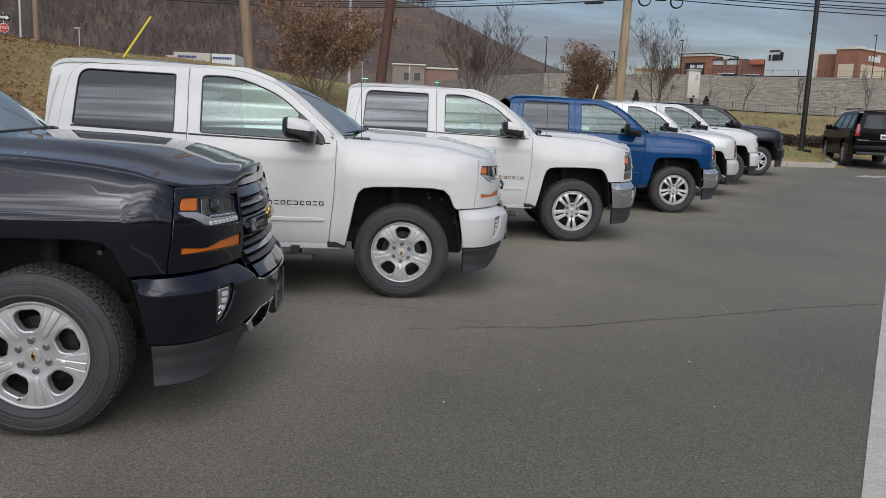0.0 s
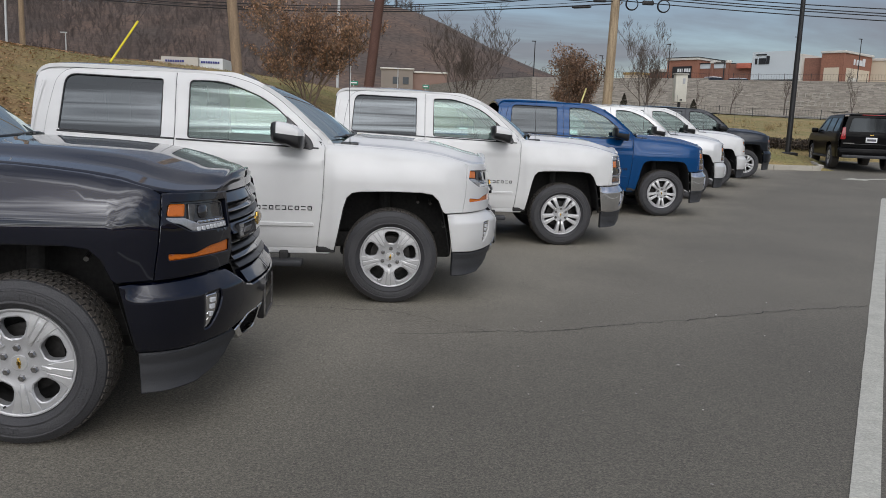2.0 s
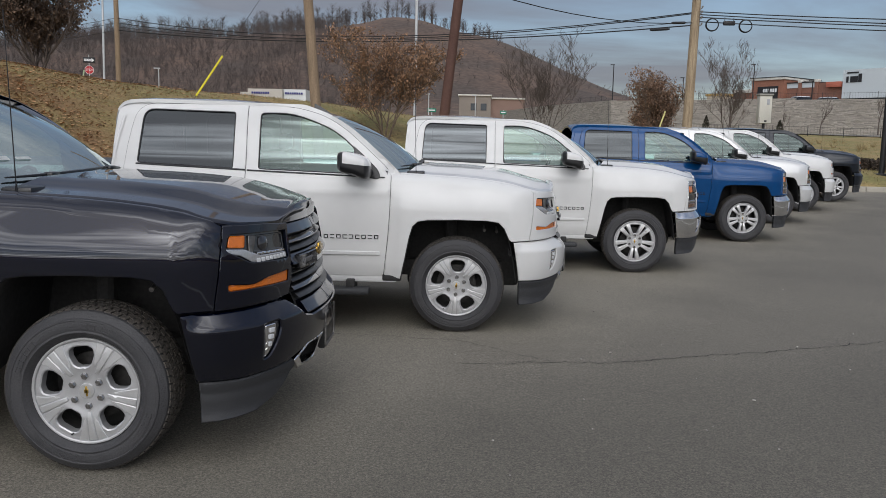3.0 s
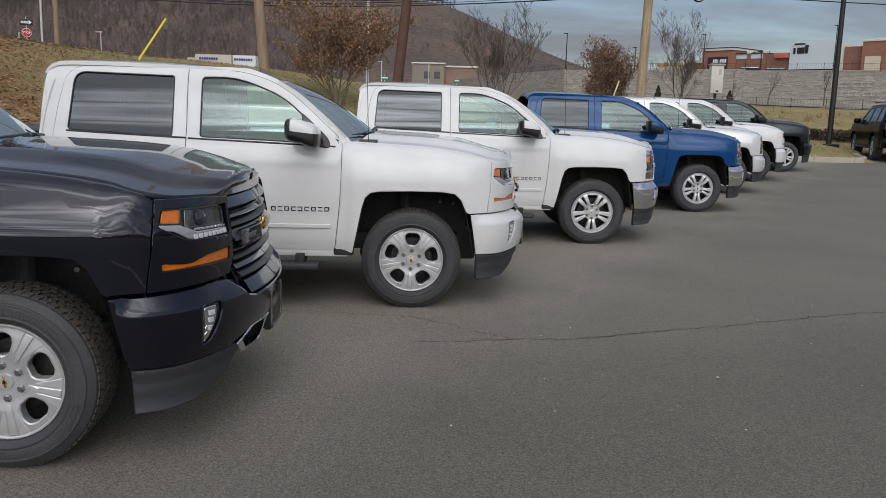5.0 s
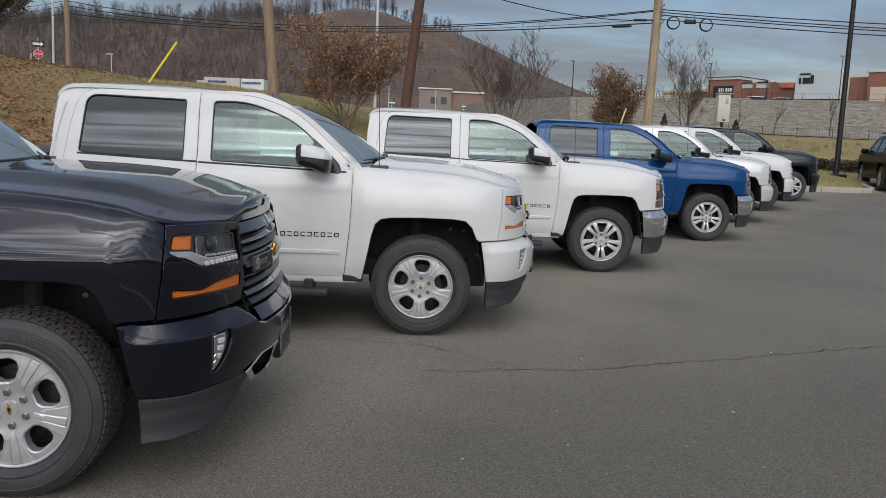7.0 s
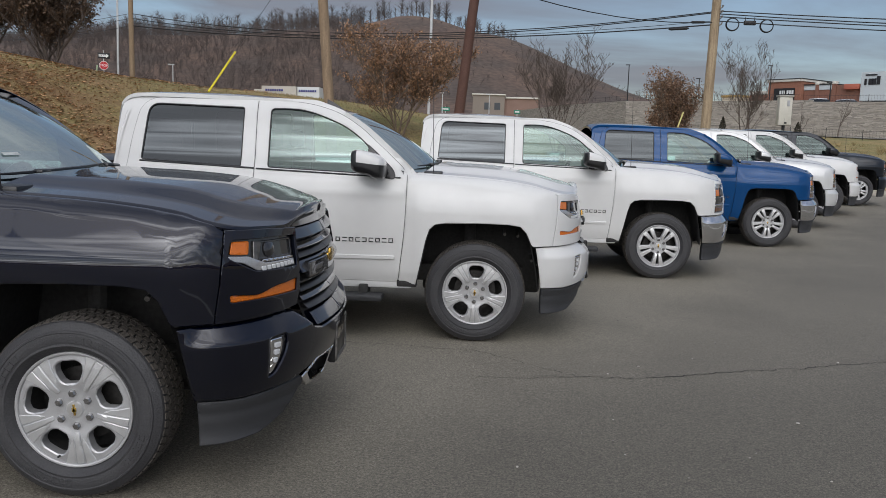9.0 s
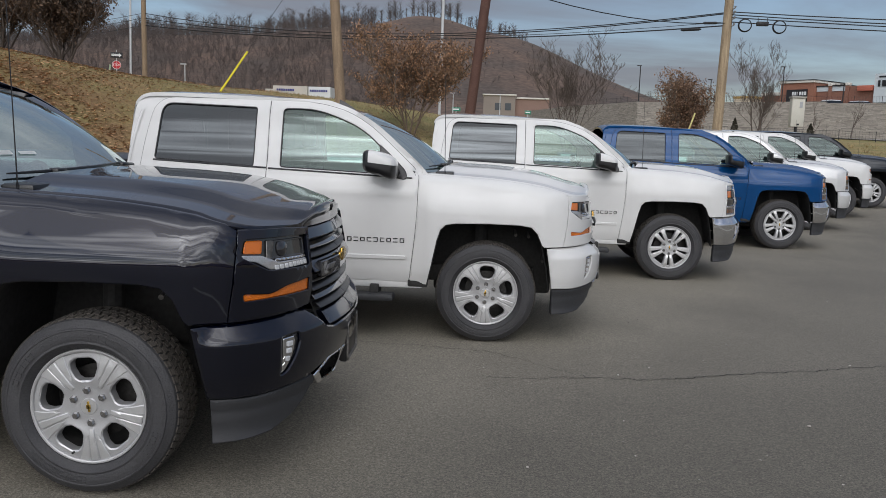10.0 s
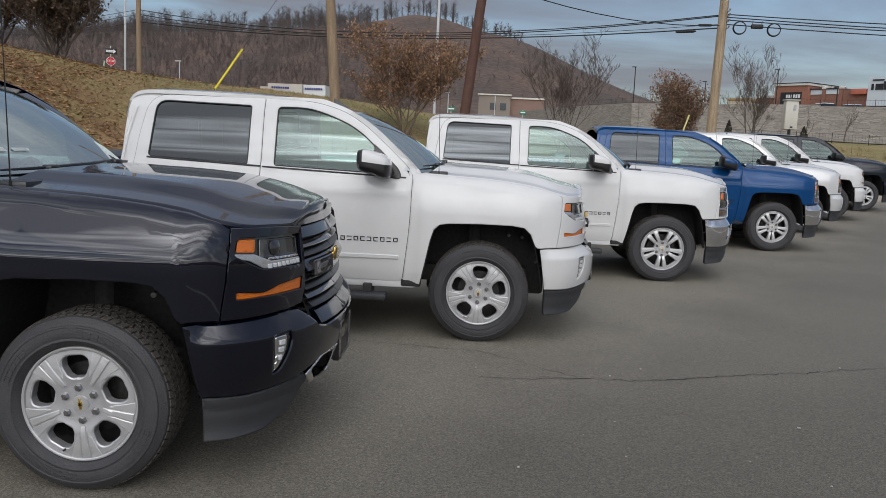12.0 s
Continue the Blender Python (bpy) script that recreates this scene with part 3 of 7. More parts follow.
    bm = bmesh.new()                                          # raised bars of unreadable sidewall writing
    for first, n in ((35, 8), (215, 8), (128, 5), (308, 5)):
        for k in range(n):
            a0, a1 = radians(first + k * 6.2), radians(first + k * 6.2 + 4.4)
            for r0, r1, b0, b1 in ((0.303, 0.308, a0, a1), (0.324, 0.329, a0, a1), (0.308, 0.324, a0, a0 + 0.02)):
                c = [bm.verts.new((r * math.cos(a), y, r * math.sin(a))) for y in (-0.0195, -0.012) for r, a in ((r0, b0), (r0, b1), (r1, b1), (r1, b0))]
                for f in ((0, 1, 2, 3), (0, 4, 5, 1), (1, 5, 6, 2), (2, 6, 7, 3), (3, 7, 4, 0)):
                    bm.faces.new([c[i] for i in f])
    bmesh.ops.recalc_face_normals(bm, faces=bm.faces)
    part("sidewall_writing", bm, RUBBER, rim, "raised black bars of writing", kind="stuff")
    bm = bmesh.new()
    n = 66
    for row, (y0, y1, sh) in enumerate(((0.026, 0.058, 0.0), (0.066, 0.110, 0.5), (0.118, 0.150, 0.0), (0.158, 0.200, 0.5), (0.208, 0.252, 0.0))):
        for k in range(n):
            a0 = 6.283185 * (k + sh + 0.08) / n; a1 = 6.283185 * (k + sh + 0.86) / n
            sk = 0.018 * (1 if row % 2 else -1)
            c = []
            for a, y, r in ((a0, y0, 0.380), (a1, y0, 0.380), (a1 + sk, y1, 0.380), (a0 + sk, y1, 0.380), (a0, y0, R - (0.006 if row in (0,) else 0)), (a1, y0, R - (0.006 if row in (0,) else 0)), (a1 + sk, y1, R - (0.006 if row in (4,) else 0)), (a0 + sk, y1, R - (0.006 if row in (4,) else 0))):
                c.append(bm.verts.new((r * math.cos(a), y, r * math.sin(a))))
            for f in ((4, 5, 6, 7), (0, 1, 5, 4), (1, 2, 6, 5), (2, 3, 7, 6), (3, 0, 4, 7)):
                bm.faces.new([c[i] for i in f])
    bmesh.ops.recalc_face_normals(bm, faces=bm.faces)
    part("tread", bm, TREAD, rim, "chunky tread blocks", 28, kind="stuff")
    for k in range(6):
        a = radians(60 * k + 30)
        bm = bmesh.new()
        tube(bm, [(0.072 * math.cos(a), 0.03, 0.072 * math.sin(a)), (0.072 * math.cos(a), 0.013, 0.072 * math.sin(a)), (0.072 * math.cos(a), 0.007, 0.072 * math.sin(a))], [0.0175, 0.0175, 0.0115], 6)
        part("lug_nut", bm, NUT, rim)
    bm = bmesh.new()
    lathe(bm, [(0.038, 0.05), (0.038, 0.022), (0.034, 0.016), (0.0005, 0.015)], steps=24)
    part("centre_cap", bm, ALLOY_BRIGHT, rim, "silver centre cap with a gold badge")
    bm = bmesh.new()
    box(bm, -0.004, 0.005, 0.011, 0.016, -0.024, 0.024, 0.001)
    box(bm, -0.009, 0.009, 0.011, 0.016, -0.009, 0.009, 0.001)
    part("badge", bm, GOLD, rim)
    return rim


pillar_x = curve([(-0.1, -0.44), (0.0, -0.49), (0.12, -0.545), (0.40, -0.70), (0.75, -0.90), (1.0, -1.06), (1.1, -1.12)])
pillar_z = curve([(-0.1, 1.27), (0.0, 1.315), (0.12, 1.378), (0.40, 1.517), (0.75, 1.681), (1.0, 1.774), (1.1, 1.80)])


def build_truck(name, style, paint, label, spin):
    """A crew-cab pickup. x ahead of the front axle, y to its left, ground at 0. style: 'sport' has body-coloured bumpers, 'chrome' a chromed bumper and tall lamps."""
    T = thing(name, label, "pickup truck", "row of parked pickups")
    sport = style == "sport"
    for mir in (False, True):
        # panels
        top = [(s, hood_line(s) - 0.006) for s in (0.60, 0.45, 0.30, 0.15, 0.0, -0.15, -0.30, -0.45, -0.542)]
        fender = [(-0.603, 0.455)] + ARCH + [(0.445, 0.772), (0.600, 0.778), (0.632, 0.95), (0.655, 1.10), (0.658, 1.165)] + top + [(-0.548, 1.20), (-0.555, 0.90)]
        true_shade(part("fender", side_sheet(fender, step=0.045, mirror=mir), paint, T))
        true_shade(part("cab_side", side_sheet(CAB_SIDE, [FRONT_WINDOW, REAR_WINDOW], step=0.06, lift=0.012, mirror=mir), paint, T), 0.012)
        for nm, outline, window, gl, lab in (("front_door", FRONT_DOOR, FRONT_WINDOW, GLASS_CLEAR, "green-tinted side window"), ("rear_door", REAR_DOOR, REAR_WINDOW, GLASS_DARK, "dark privacy side window")):
            door = true_shade(part(nm, side_sheet(outline, [window], mirror=mir), paint, T))
            part("door_seal", side_sheet(inset(fine(outline, 0.05), 0.003, -1), [inset(fine(outline, 0.05), 0.022, 1)], 0.05, 0.004, 0.0, 0.0075, mir), TRIM, door, "black rubber door seal")
            # rubber seal round the pane
            part("window_seal", side_sheet(inset(fine(window, 0.05), 0.001, -1), [inset(fine(window, 0.05), 0.007, 1)], 0.05, 0.012, 0.002, -0.0015, mir), TRIM, door, "black rubber seal")
            pane = part("window_pane", side_sheet(inset(fine(window, 0.05), 0.006, 1), (), 0.03, 0.0, 0.0, 0.010, mir), gl, door, lab)
            true_shade(pane, 0.010)
            pane.visible_shadow = False
            x0, x1 = (-1.742, -0.60) if nm == "front_door" else (-2.74, -1.755)
            b0, b1, b2, b3 = (x0, 1.309, 1.270, 0.012) if nm == "front_door" else (-2.675, 1.347, 1.311, 0.013)
            belt = rounded([(b0, b1, 0), (x1, b2, 0.01), (x1, b2 + b3, 0.01), (b0, b1 + b3, 0)])
            part("belt_strip", side_sheet(belt, (), 0.05, 0.012, 0.003, -0.006, mir), TRIM, door, "black strip under the windows")
            mold = rounded([(x0 + 0.02, 0.628, 0.01), (x1 - 0.035, 0.636, 0.012), (x1 - 0.035, 0.668, 0.012), (x0 + 0.02, 0.668, 0.01)])
            part("side_moulding", side_sheet(mold, (), 0.08, 0.014, 0.004, -0.011, mir), paint, door)
            if nm == "front_door":
                for k in range(9):
                    u = -1.100 + k * 0.0520
                    g = 0.036
                    bars = [[(u, 0.771), (u + g, 0.771), (u + g, 0.777), (u, 0.777)], [(u, 0.799), (u + g, 0.799), (u + g, 0.805), (u, 0.805)]]
                    if k % 3 != 1:
                        bars.append([(u, 0.779), (u + 0.007, 0.779), (u + 0.007, 0.797), (u, 0.797)])
                    if k % 2 == 0:
                        bars.append([(u + g - 0.007, 0.779), (u + g, 0.779), (u + g, 0.797), (u + g - 0.007, 0.797)])
                    bm = bmesh.new()
                    for b in bars:
                        sheet(b, [], lambda s, z, d: skin(s, z, d - 0.005), 0.05, 0.006, 0.0, mir, bm)
                    part("badge_bar", bm, LAMP_DARK, door, "dark metal badge bar")
        bed = [(-4.86, 0.56), (-4.11, 0.47)] + [(-3.645 + u, z) for u, z in ARCH] + [(-3.18, 0.60), (-3.16, 0.48), (-2.905, 0.48), (-2.905, 1.325), (-4.90, 1.325)]
        true_shade(part("bed_side", side_sheet(bed, step=0.07, mirror=mir), paint, T))
        # black moulding inside the wheel arch and the liner behind it
        for cx in (0.0, -3.645):
            bm = bmesh.new()
            arch = ARCH + ([(0.47, 0.60), (0.50, 0.42)] if cx == 0.0 else [(0.47, 0.55), (0.48, 0.45)])
            rows = []
            for u, z in arch:
                w = half_width(cx + u, z) + flare(cx + u, z)
                sgn = 1 if mir else -1
                rows.append([bm.verts.new((cx + u * a, sgn * (w - dd), z + h)) for a, dd, h in ((1.0, 0.012, 0.0), (0.985, 0.03, -0.004), (1.0, 0.10, 0.01), (1.06, 0.30, 0.02), (1.06, 0.62, 0.02))])
            for a, b in zip(rows, rows[1:]):
                for i in range(4):
                    bm.faces.new((a[i], a[i + 1], b[i + 1], b[i]))
            inner = [r[-1] for r in rows]
            bm.faces.new(inner)
            part("wheel_arch_liner", bm, DARK, T, "black plastic arch liner")
        # sill and step
        bm = bmesh.new()
        sgn = 1 if mir else -1
        box(bm, -2.85, -0.50, sgn * 0.90 - 0.05, sgn * 0.90 + 0.05, 0.40, 0.50, 0.02)
        part("sill", bm, paint, T)
        bm = bmesh.new()
        box(bm, -2.62, -0.72, sgn * 1.00 - 0.075, sgn * 1.00 + 0.075, 0.312, 0.366, 0.018)
        step_ob = part("side_step", bm, PLASTIC, T, "grey plastic running board")
        for bx in (-0.88, -1.65, -2.4):
            bm = bmesh.new()
            box(bm, bx - 0.035, bx + 0.035, sgn * 0.90 - 0.1, sgn * 0.90 + 0.1, 0.345, 0.43, 0.008)
            part("bracket", bm, DARK, step_ob)
        bm = bmesh.new()
        box(bm, -0.62, -0.46, sgn * 0.93 - 0.03, sgn * 0.93 + 0.03, 0.415, 0.475, 0.015)
        part("mud_guard", bm, DARK, T, "black mud guard")
        # mirror
        bm = bmesh.new()
        sail = rounded([(-0.868, 1.288, 0.005), (-0.655, 1.260, 0.02), (-0.640, 1.288, 0.02), (-0.660, 1.338, 0.03), (-0.784, 1.456, 0.05), (-0.868, 1.528, 0.005)])
        part("mirror_base", side_sheet(sail, (), 0.05, 0.02, 0.004, -0.008, mir), TRIM, T, "black corner piece that holds the mirror")
        bm = bmesh.new()
        bmesh.ops.create_uvsphere(bm, u_segments=28, v_segments=18, radius=1)
        for v in bm.verts:
            c = v.co.copy()
            c /= (abs(c.x) ** 4.5 + abs(c.y) ** 4.5 + abs(c.z) ** 4.5) ** (1 / 4.5)
            v.co = Vector((-0.828 + 0.128 * c.x, sgn * (1.140 + 0.150 * c.y), 1.386 + 0.088 * c.z - 0.022 * c.x - 0.022 * max(0.0, c.x))) - Vector((0.09, 0, 0.05)) * mir
        bmesh.ops.bisect_plane(bm, geom=bm.verts[:] + bm.edges[:] + bm.faces[:], plane_co=(-0.795 - 0.09 * mir, 0, 1.385 - 0.05 * mir), plane_no=(0.10, 0, 1))
        bmesh.ops.bisect_plane(bm, geom=bm.verts[:] + bm.edges[:] + bm.faces[:], plane_co=(-0.905 - 0.09 * mir, 0, 0), plane_no=(1, 0, 0))
        for f in bm.faces:
            m = f.calc_center_median()
            if (m.z - 1.385 + 0.05 * mir) + 0.10 * (m.x + 0.795 + 0.09 * mir) < 0 or m.x < -0.905 - 0.09 * mir:
                f.material_index = 1
        part("mirror", bm, [paint, TRIM], T, "door mirror with a painted cap")
        bm = bmesh.new()
        tube(bm, [(-0.74, sgn * 0.95, 1.31), (-0.745, sgn * 1.03, 1.325), (-0.75, sgn * 1.08, 1.34)], [0.045, 0.035, 0.03], 8)
        part("mirror_arm", bm, TRIM, T)
        # lamps and the panel that carries them
        put = lambda lift: (lambda s, z, d: skin(s, z, d + lift))
        if sport:
            lamp = rounded([(0.672, 1.055, 0.015), (0.80, 0.985, 0.02), (1.10, 0.972, 0.015), (1.12, 1.115, 0.015), (0.69, 1.128, 0.02)])
            low_lamp = rounded([(0.672, 0.862, 0.012), (0.80, 0.862, 0.02), (1.075, 0.858, 0.012), (1.09, 0.915, 0.012), (0.90, 0.905, 0.03), (0.80, 0.880, 0.03), (0.672, 0.896, 0.012)])
            panel = [(0.603, 0.778), (0.95, 0.785), (1.06, 0.79), (1.115, 0.86), (1.135, 1.0), (1.15, 1.146), (1.0, 1.155), (0.92, 1.162), (0.75, 1.168), (0.661, 1.170), (0.658, 1.10), (0.635, 0.95)]
            part("lamp_surround", sheet(panel, [lamp, low_lamp], put(0.0), 0.04, 0.02, 0.0025, mir), paint, T)
            hl = part("headlight", sheet(lamp, [], put(0.022), 0.04, 0.03, 0.003, mir), LAMP_DARK, T, "headlight with a clear lens over a dark housing")
            amber = rounded([(0.682, 1.066, 0.01), (0.772, 1.058, 0.01), (0.782, 1.116, 0.01), (0.695, 1.120, 0.015)])
            part("turn_signal", sheet(amber, [], put(0.010), 0.03, 0.01, 0.003, mir), AMBER, hl, "amber turn signal")
            strip = rounded([(0.675, 1.040, 0.008), (0.745, 1.025, 0.01), (0.81, 0.985, 0.01), (1.09, 0.976, 0.008), (1.09, 1.008, 0.008), (0.86, 1.014, 0.01), (0.77, 1.052, 0.01), (0.675, 1.060, 0.008)])
            part("light_strip", sheet(strip, [], put(0.007), 0.03, 0.012, 0.003, mir), CLEAR_LENS, hl, "clear daytime light strip")
            bezel = rounded([(0.80, 1.03, 0.02), (1.085, 1.020, 0.02), (1.09, 1.105, 0.02), (0.815, 1.112, 0.02)])
            part("bezel", sheet(bezel, [inset(fine(bezel, 0.03), 0.010, 1)], put(0.014), 0.03, 0.010, 0.002, mir), LAMP_DARK, hl, "dark inner bezel")
            flank = rounded([(0.797, 1.036, 0.006), (0.822, 1.030, 0.006), (0.852, 1.110, 0.012), (0.803, 1.114, 0.008)])
            part("reflector", sheet(flank, [], put(0.011), 0.03, 0.008, 0.002, mir), STEEL, hl, "grey reflector beside the turn signal")
            shelf = rounded([(0.84, 1.020, 0.004), (1.085, 1.012, 0.004), (1.085, 1.022, 0.004), (0.85, 1.030, 0.004)])
            part("reflector", sheet(shelf, [], put(0.009), 0.03, 0.010, 0.002, mir), CHROME, hl, "thin bright shelf under the lens")
            ring = rounded([(0.865, 1.035, 0.036), (0.940, 1.035, 0.036), (0.940, 1.105, 0.036), (0.865, 1.105, 0.036)])
            part("projector_lens", sheet(ring, [], lambda s, z, d: skin(s, z, d + 0.016 - 0.010 * max(0.0, 1 - ((s - 0.9025) ** 2 + (z - 1.07) ** 2) / 0.0013)), 0.012, 0.008, 0.001, mir), LAMP_DARK, hl, "dark projector lens")
            for k in range(8):
                u = 0.835 + k * 0.031
                led = rounded([(u, 0.983, 0.004), (u + 0.024, 0.982, 0.004), (u + 0.024, 1.002, 0.004), (u, 1.003, 0.004)], 2)
                part("light_segment", sheet(led, [], put(0.002), 0.03, 0.006, 0.002, mir), LED, hl, "white light segment")
            part("marker_light", sheet(low_lamp, [], put(0.010), 0.04, 0.02, 0.003, mir), AMBER, T, "long amber marker light")
        else:
            lamp = rounded([(0.662, 0.80, 0.02), (0.95, 0.80, 0.02), (1.04, 0.95, 0.03), (1.10, 1.13, 0.02), (0.675, 1.150, 0.03)])
            panel = [(0.603, 0.778), (0.95, 0.782), (1.03, 0.786), (1.115, 0.93), (1.15, 1.146), (1.0, 1.155), (0.92, 1.162), (0.75, 1.168), (0.661, 1.170), (0.658, 1.10), (0.635, 0.95)]
            part("lamp_surround", sheet(panel, [lamp], put(0.0), 0.04, 0.02, 0.004, mir), paint, T)
            hl = part("headlight", sheet(lamp, [], put(0.02), 0.04, 0.03, 0.003, mir), LAMP_DARK, T, "tall stacked headlight with bright reflectors")
            for zz0, zz1, u0, u1, mm, lab in ((1.095, 1.138, 0.685, 1.03, CLEAR_LENS, "bright upper reflector"), (1.005, 1.080, 0.700, 0.790, AMBER, "amber turn signal"), (1.005, 1.080, 0.82, 1.03, STEEL, "grey reflector"), (0.925, 0.985, 0.690, 0.98, LAMP_DARK, "dark lamp bowl"), (0.880, 0.905, 0.680, 0.96, CHROME, "bright dividing strip"), (0.818, 0.868, 0.690, 0.93, MARKER, "dull brown side marker")):
                piece = rounded([(u0, zz0, 0.01), (u1, zz0, 0.012), (u1 + 0.005, zz1, 0.012), (u0 + 0.005, zz1, 0.01)])
                part("reflector", sheet(piece, [], put(0.008), 0.04, 0.012, 0.003, mir), mm, hl, lab)
            rim_o = inset(fine(lamp, 0.03), 0.002, 1)
            part("lamp_rim", sheet(rim_o, [inset(fine(lamp, 0.03), 0.014, 1)], put(0.004), 0.03, 0.012, 0.002, mir), CHROME, hl, "thin bright rim")
        # bumper: a wing round each corner, a dip in the middle, a fog lamp
        bump = [(0.512, 0.445), (0.70, 0.440), (0.98, 0.455), (1.18, 0.50), (S_MID - 0.001, 0.51), (S_MID - 0.001, 0.655), (1.25, 0.655), (1.15, 0.675), (1.09, 0.725), (1.03, 0.768), (0.95, 0.775), (0.60, 0.768), (0.462, 0.764)]
        fog = rounded([(0.806, 0.512, 0.008), (0.838, 0.522, 0.02), (0.884, 0.588, 0.04), (0.912, 0.650, 0.03), (0.910, 0.692, 0.012), (0.814, 0.686, 0.012)])

        def bumper_skin(s, z, d, lift=0.0):
            k = (z - 0.692) / 0.074                  # a sloping ledge along its top
            ledge = min(1.0, k) if k > 0.05 else max(0.0, k + 0.05) ** 2 / 0.20
            crease = 0.034 - 0.052 * ledge * smooth((s - 0.45) / 0.10)
            return skin(s, z, d + lift - crease)
        part("bumper", sheet(bump, [fog], bumper_skin, 0.016, 0.03, 0.006, mir), paint if sport else CHROME, T, "" if sport else "chromed bumper")
        back = [(0.47, 0.70), (1.02, 0.70), (1.06, 0.80), (0.47, 0.80)]
        part("bumper_filler", sheet(back, [], put(0.07), 0.06, 0.01, 0.0, mir), TRIM, T, "black filler above the bumper")
        fl = part("fog_lamp", sheet(fog, [], put(-0.022), 0.03, 0.05, 0.004, mir), LAMP_DARK, T, "tall tapered fog lamp in a dark frame" if sport else "")
        if sport:
            lens = rounded([(0.812, 0.522, 0.006), (0.832, 0.532, 0.012), (0.868, 0.592, 0.03), (0.886, 0.648, 0.03), (0.884, 0.680, 0.008), (0.820, 0.678, 0.008)])
            part("lens", sheet(lens, [], put(-0.028), 0.03, 0.008, 0.003, mir), CHROME, fl, "bright tapered reflector")
            for z, u0, u1 in ((0.650, 0.840, 0.872), (0.618, 0.836, 0.864), (0.582, 0.832, 0.852)):
                part("light_segment", sheet(rounded([(u0, z - 0.011, 0.004), (u1 - 0.004, z - 0.011, 0.004), (u1, z + 0.011, 0.004), (u0, z + 0.011, 0.004)], 2), [], put(-0.034), 0.03, 0.006, 0.002, mir), LED, fl, "white light segment")
        else:
            lens = rounded([(0.835, 0.555, 0.012), (0.875, 0.575, 0.012), (0.885, 0.665, 0.012), (0.838, 0.665, 0.012)])
            part("lens", sheet(lens, [], put(-0.030), 0.03, 0.01, 0.003, mir), LED, fl)
        # lower plastic, with the bright tow hook frame
        if sport:
            val = [(0.522, 0.235), (0.62, 0.235), (0.78, 0.250), (0.93, 0.300), (1.05, 0.388), (1.10, 0.452), (0.98, 0.447), (0.70, 0.432), (0.518, 0.437)]
        else:
            val = [(0.522, 0.235), (0.80, 0.245), (1.02, 0.30), (1.15, 0.36), (S_MID - 0.001, 0.37), (S_MID - 0.001, 0.502), (1.18, 0.492), (0.98, 0.447), (0.70, 0.432), (0.518, 0.437)]

        def valance(s, z, d, lift=0.0):
            x, y, _ = skin(s, 0.41 + 0.3 * max(0.0, z - 0.41), d + lift - 0.012 - 0.012 * smooth((z - 0.385) / 0.02) - 0.006 * smooth((z - 0.318) / 0.012) - 0.007 * math.exp(-((z - 0.245) / 0.014) ** 2))
            return x, y, z
        part("valance", sheet(val, [], valance, 0.02, 0.05, 0.005, mir), PLASTIC, T, "dark grey plastic lower valance")
        if sport:
            hook = rounded([(1.035, 0.446, 0.01), (1.13, 0.374, 0.015), (1.53, 0.362, 0.02), (1.54, 0.510, 0.02), (1.19, 0.512, 0.02)])
            hole = rounded([(1.095, 0.452, 0.01), (1.165, 0.398, 0.015), (1.37, 0.396, 0.03), (1.42, 0.494, 0.03), (1.21, 0.497, 0.02)])
            hk = part("tow_hook_frame", sheet(hook, [hole], put(-0.036), 0.04, 0.08, 0.005, mir), CHROME, T, "bright frame round a tow hook")
            part("recess", sheet(hook, [], put(0.07), 0.06, 0.0, 0.0, mir), DARK, hk)
            low = [(1.51, 0.385), (S_MID - 0.001, 0.385), (S_MID - 0.001, 0.502), (1.51, 0.498)]
            part("lower_intake", sheet(low, [], put(0.012), 0.06, 0.03, 0.004, mir), PLASTIC, T, "dark plastic lower intake")
        # grille half: dark backing and bars
    gr = None
    for mir in (False, True):
        backing = [(1.135, 0.80), (1.19, 0.69), (S_MID - 0.001, 0.665), (S_MID - 0.001, 1.132), (1.155, 1.140), (1.14, 1.0)]
        g = part("grille", sheet(backing, [], lambda s, z, d: skin(s, z, d + 0.05), 0.05, 0.0, 0.0, mir), DARK, T, "dark grille with broad bars")
        body = paint if sport else CHROME
        over = [(1.112, 1.150), (1.14, 1.146), (S_MID - 0.001, 1.142), (S_MID - 0.001, 1.186), (1.35, 1.182), (1.20, 1.170), (1.13, 1.158)]
        part("grille_surround", sheet(over, [], put(0.014), 0.03, 0.03, 0.0, mir), paint, T)
        for z0, z1, lift, tilt, mm in ((1.088, 1.138, -0.004, 0.45, body), (1.040, 1.068, 0.006, 0.9, LAMP_DARK), (0.998, 1.024, 0.006, 0.9, TRIM), (0.930, 0.984, -0.014, 0.55, body), (0.882, 0.910, 0.004, 0.9, LAMP_DARK), (0.838, 0.864, 0.004, 0.9, TRIM), (0.794, 0.820, 0.004, 0.9, LAMP_DARK), (0.750, 0.776, 0.004, 0.9, TRIM), (0.668, 0.728, -0.026, 0.75, body)):
            zm = (z0 + z1) / 2
            s0 = 1.135 if zm > 0.83 else 1.135 + (0.83 - zm) * 0.55
            bar = rounded([(s0, z0, 0.004), (S_MID - 0.001, z0 - 0.004, 0), (S_MID - 0.001, z1 - 0.004, 0), (s0, z1, 0.004)])
            part("grille_bar", sheet(bar, [], lambda s, z, d: skin(s, z, d + lift + tilt * (z - z0)), 0.012, 0.04, 0.003, mir), mm, g)
        gr = gr or g
    bm = bmesh.new()
    nose = skin(S_MID, 0.965)[0]
    box(bm, nose + 0.004, nose + 0.020, -0.095, 0.095, 0.942, 0.974, 0.004)
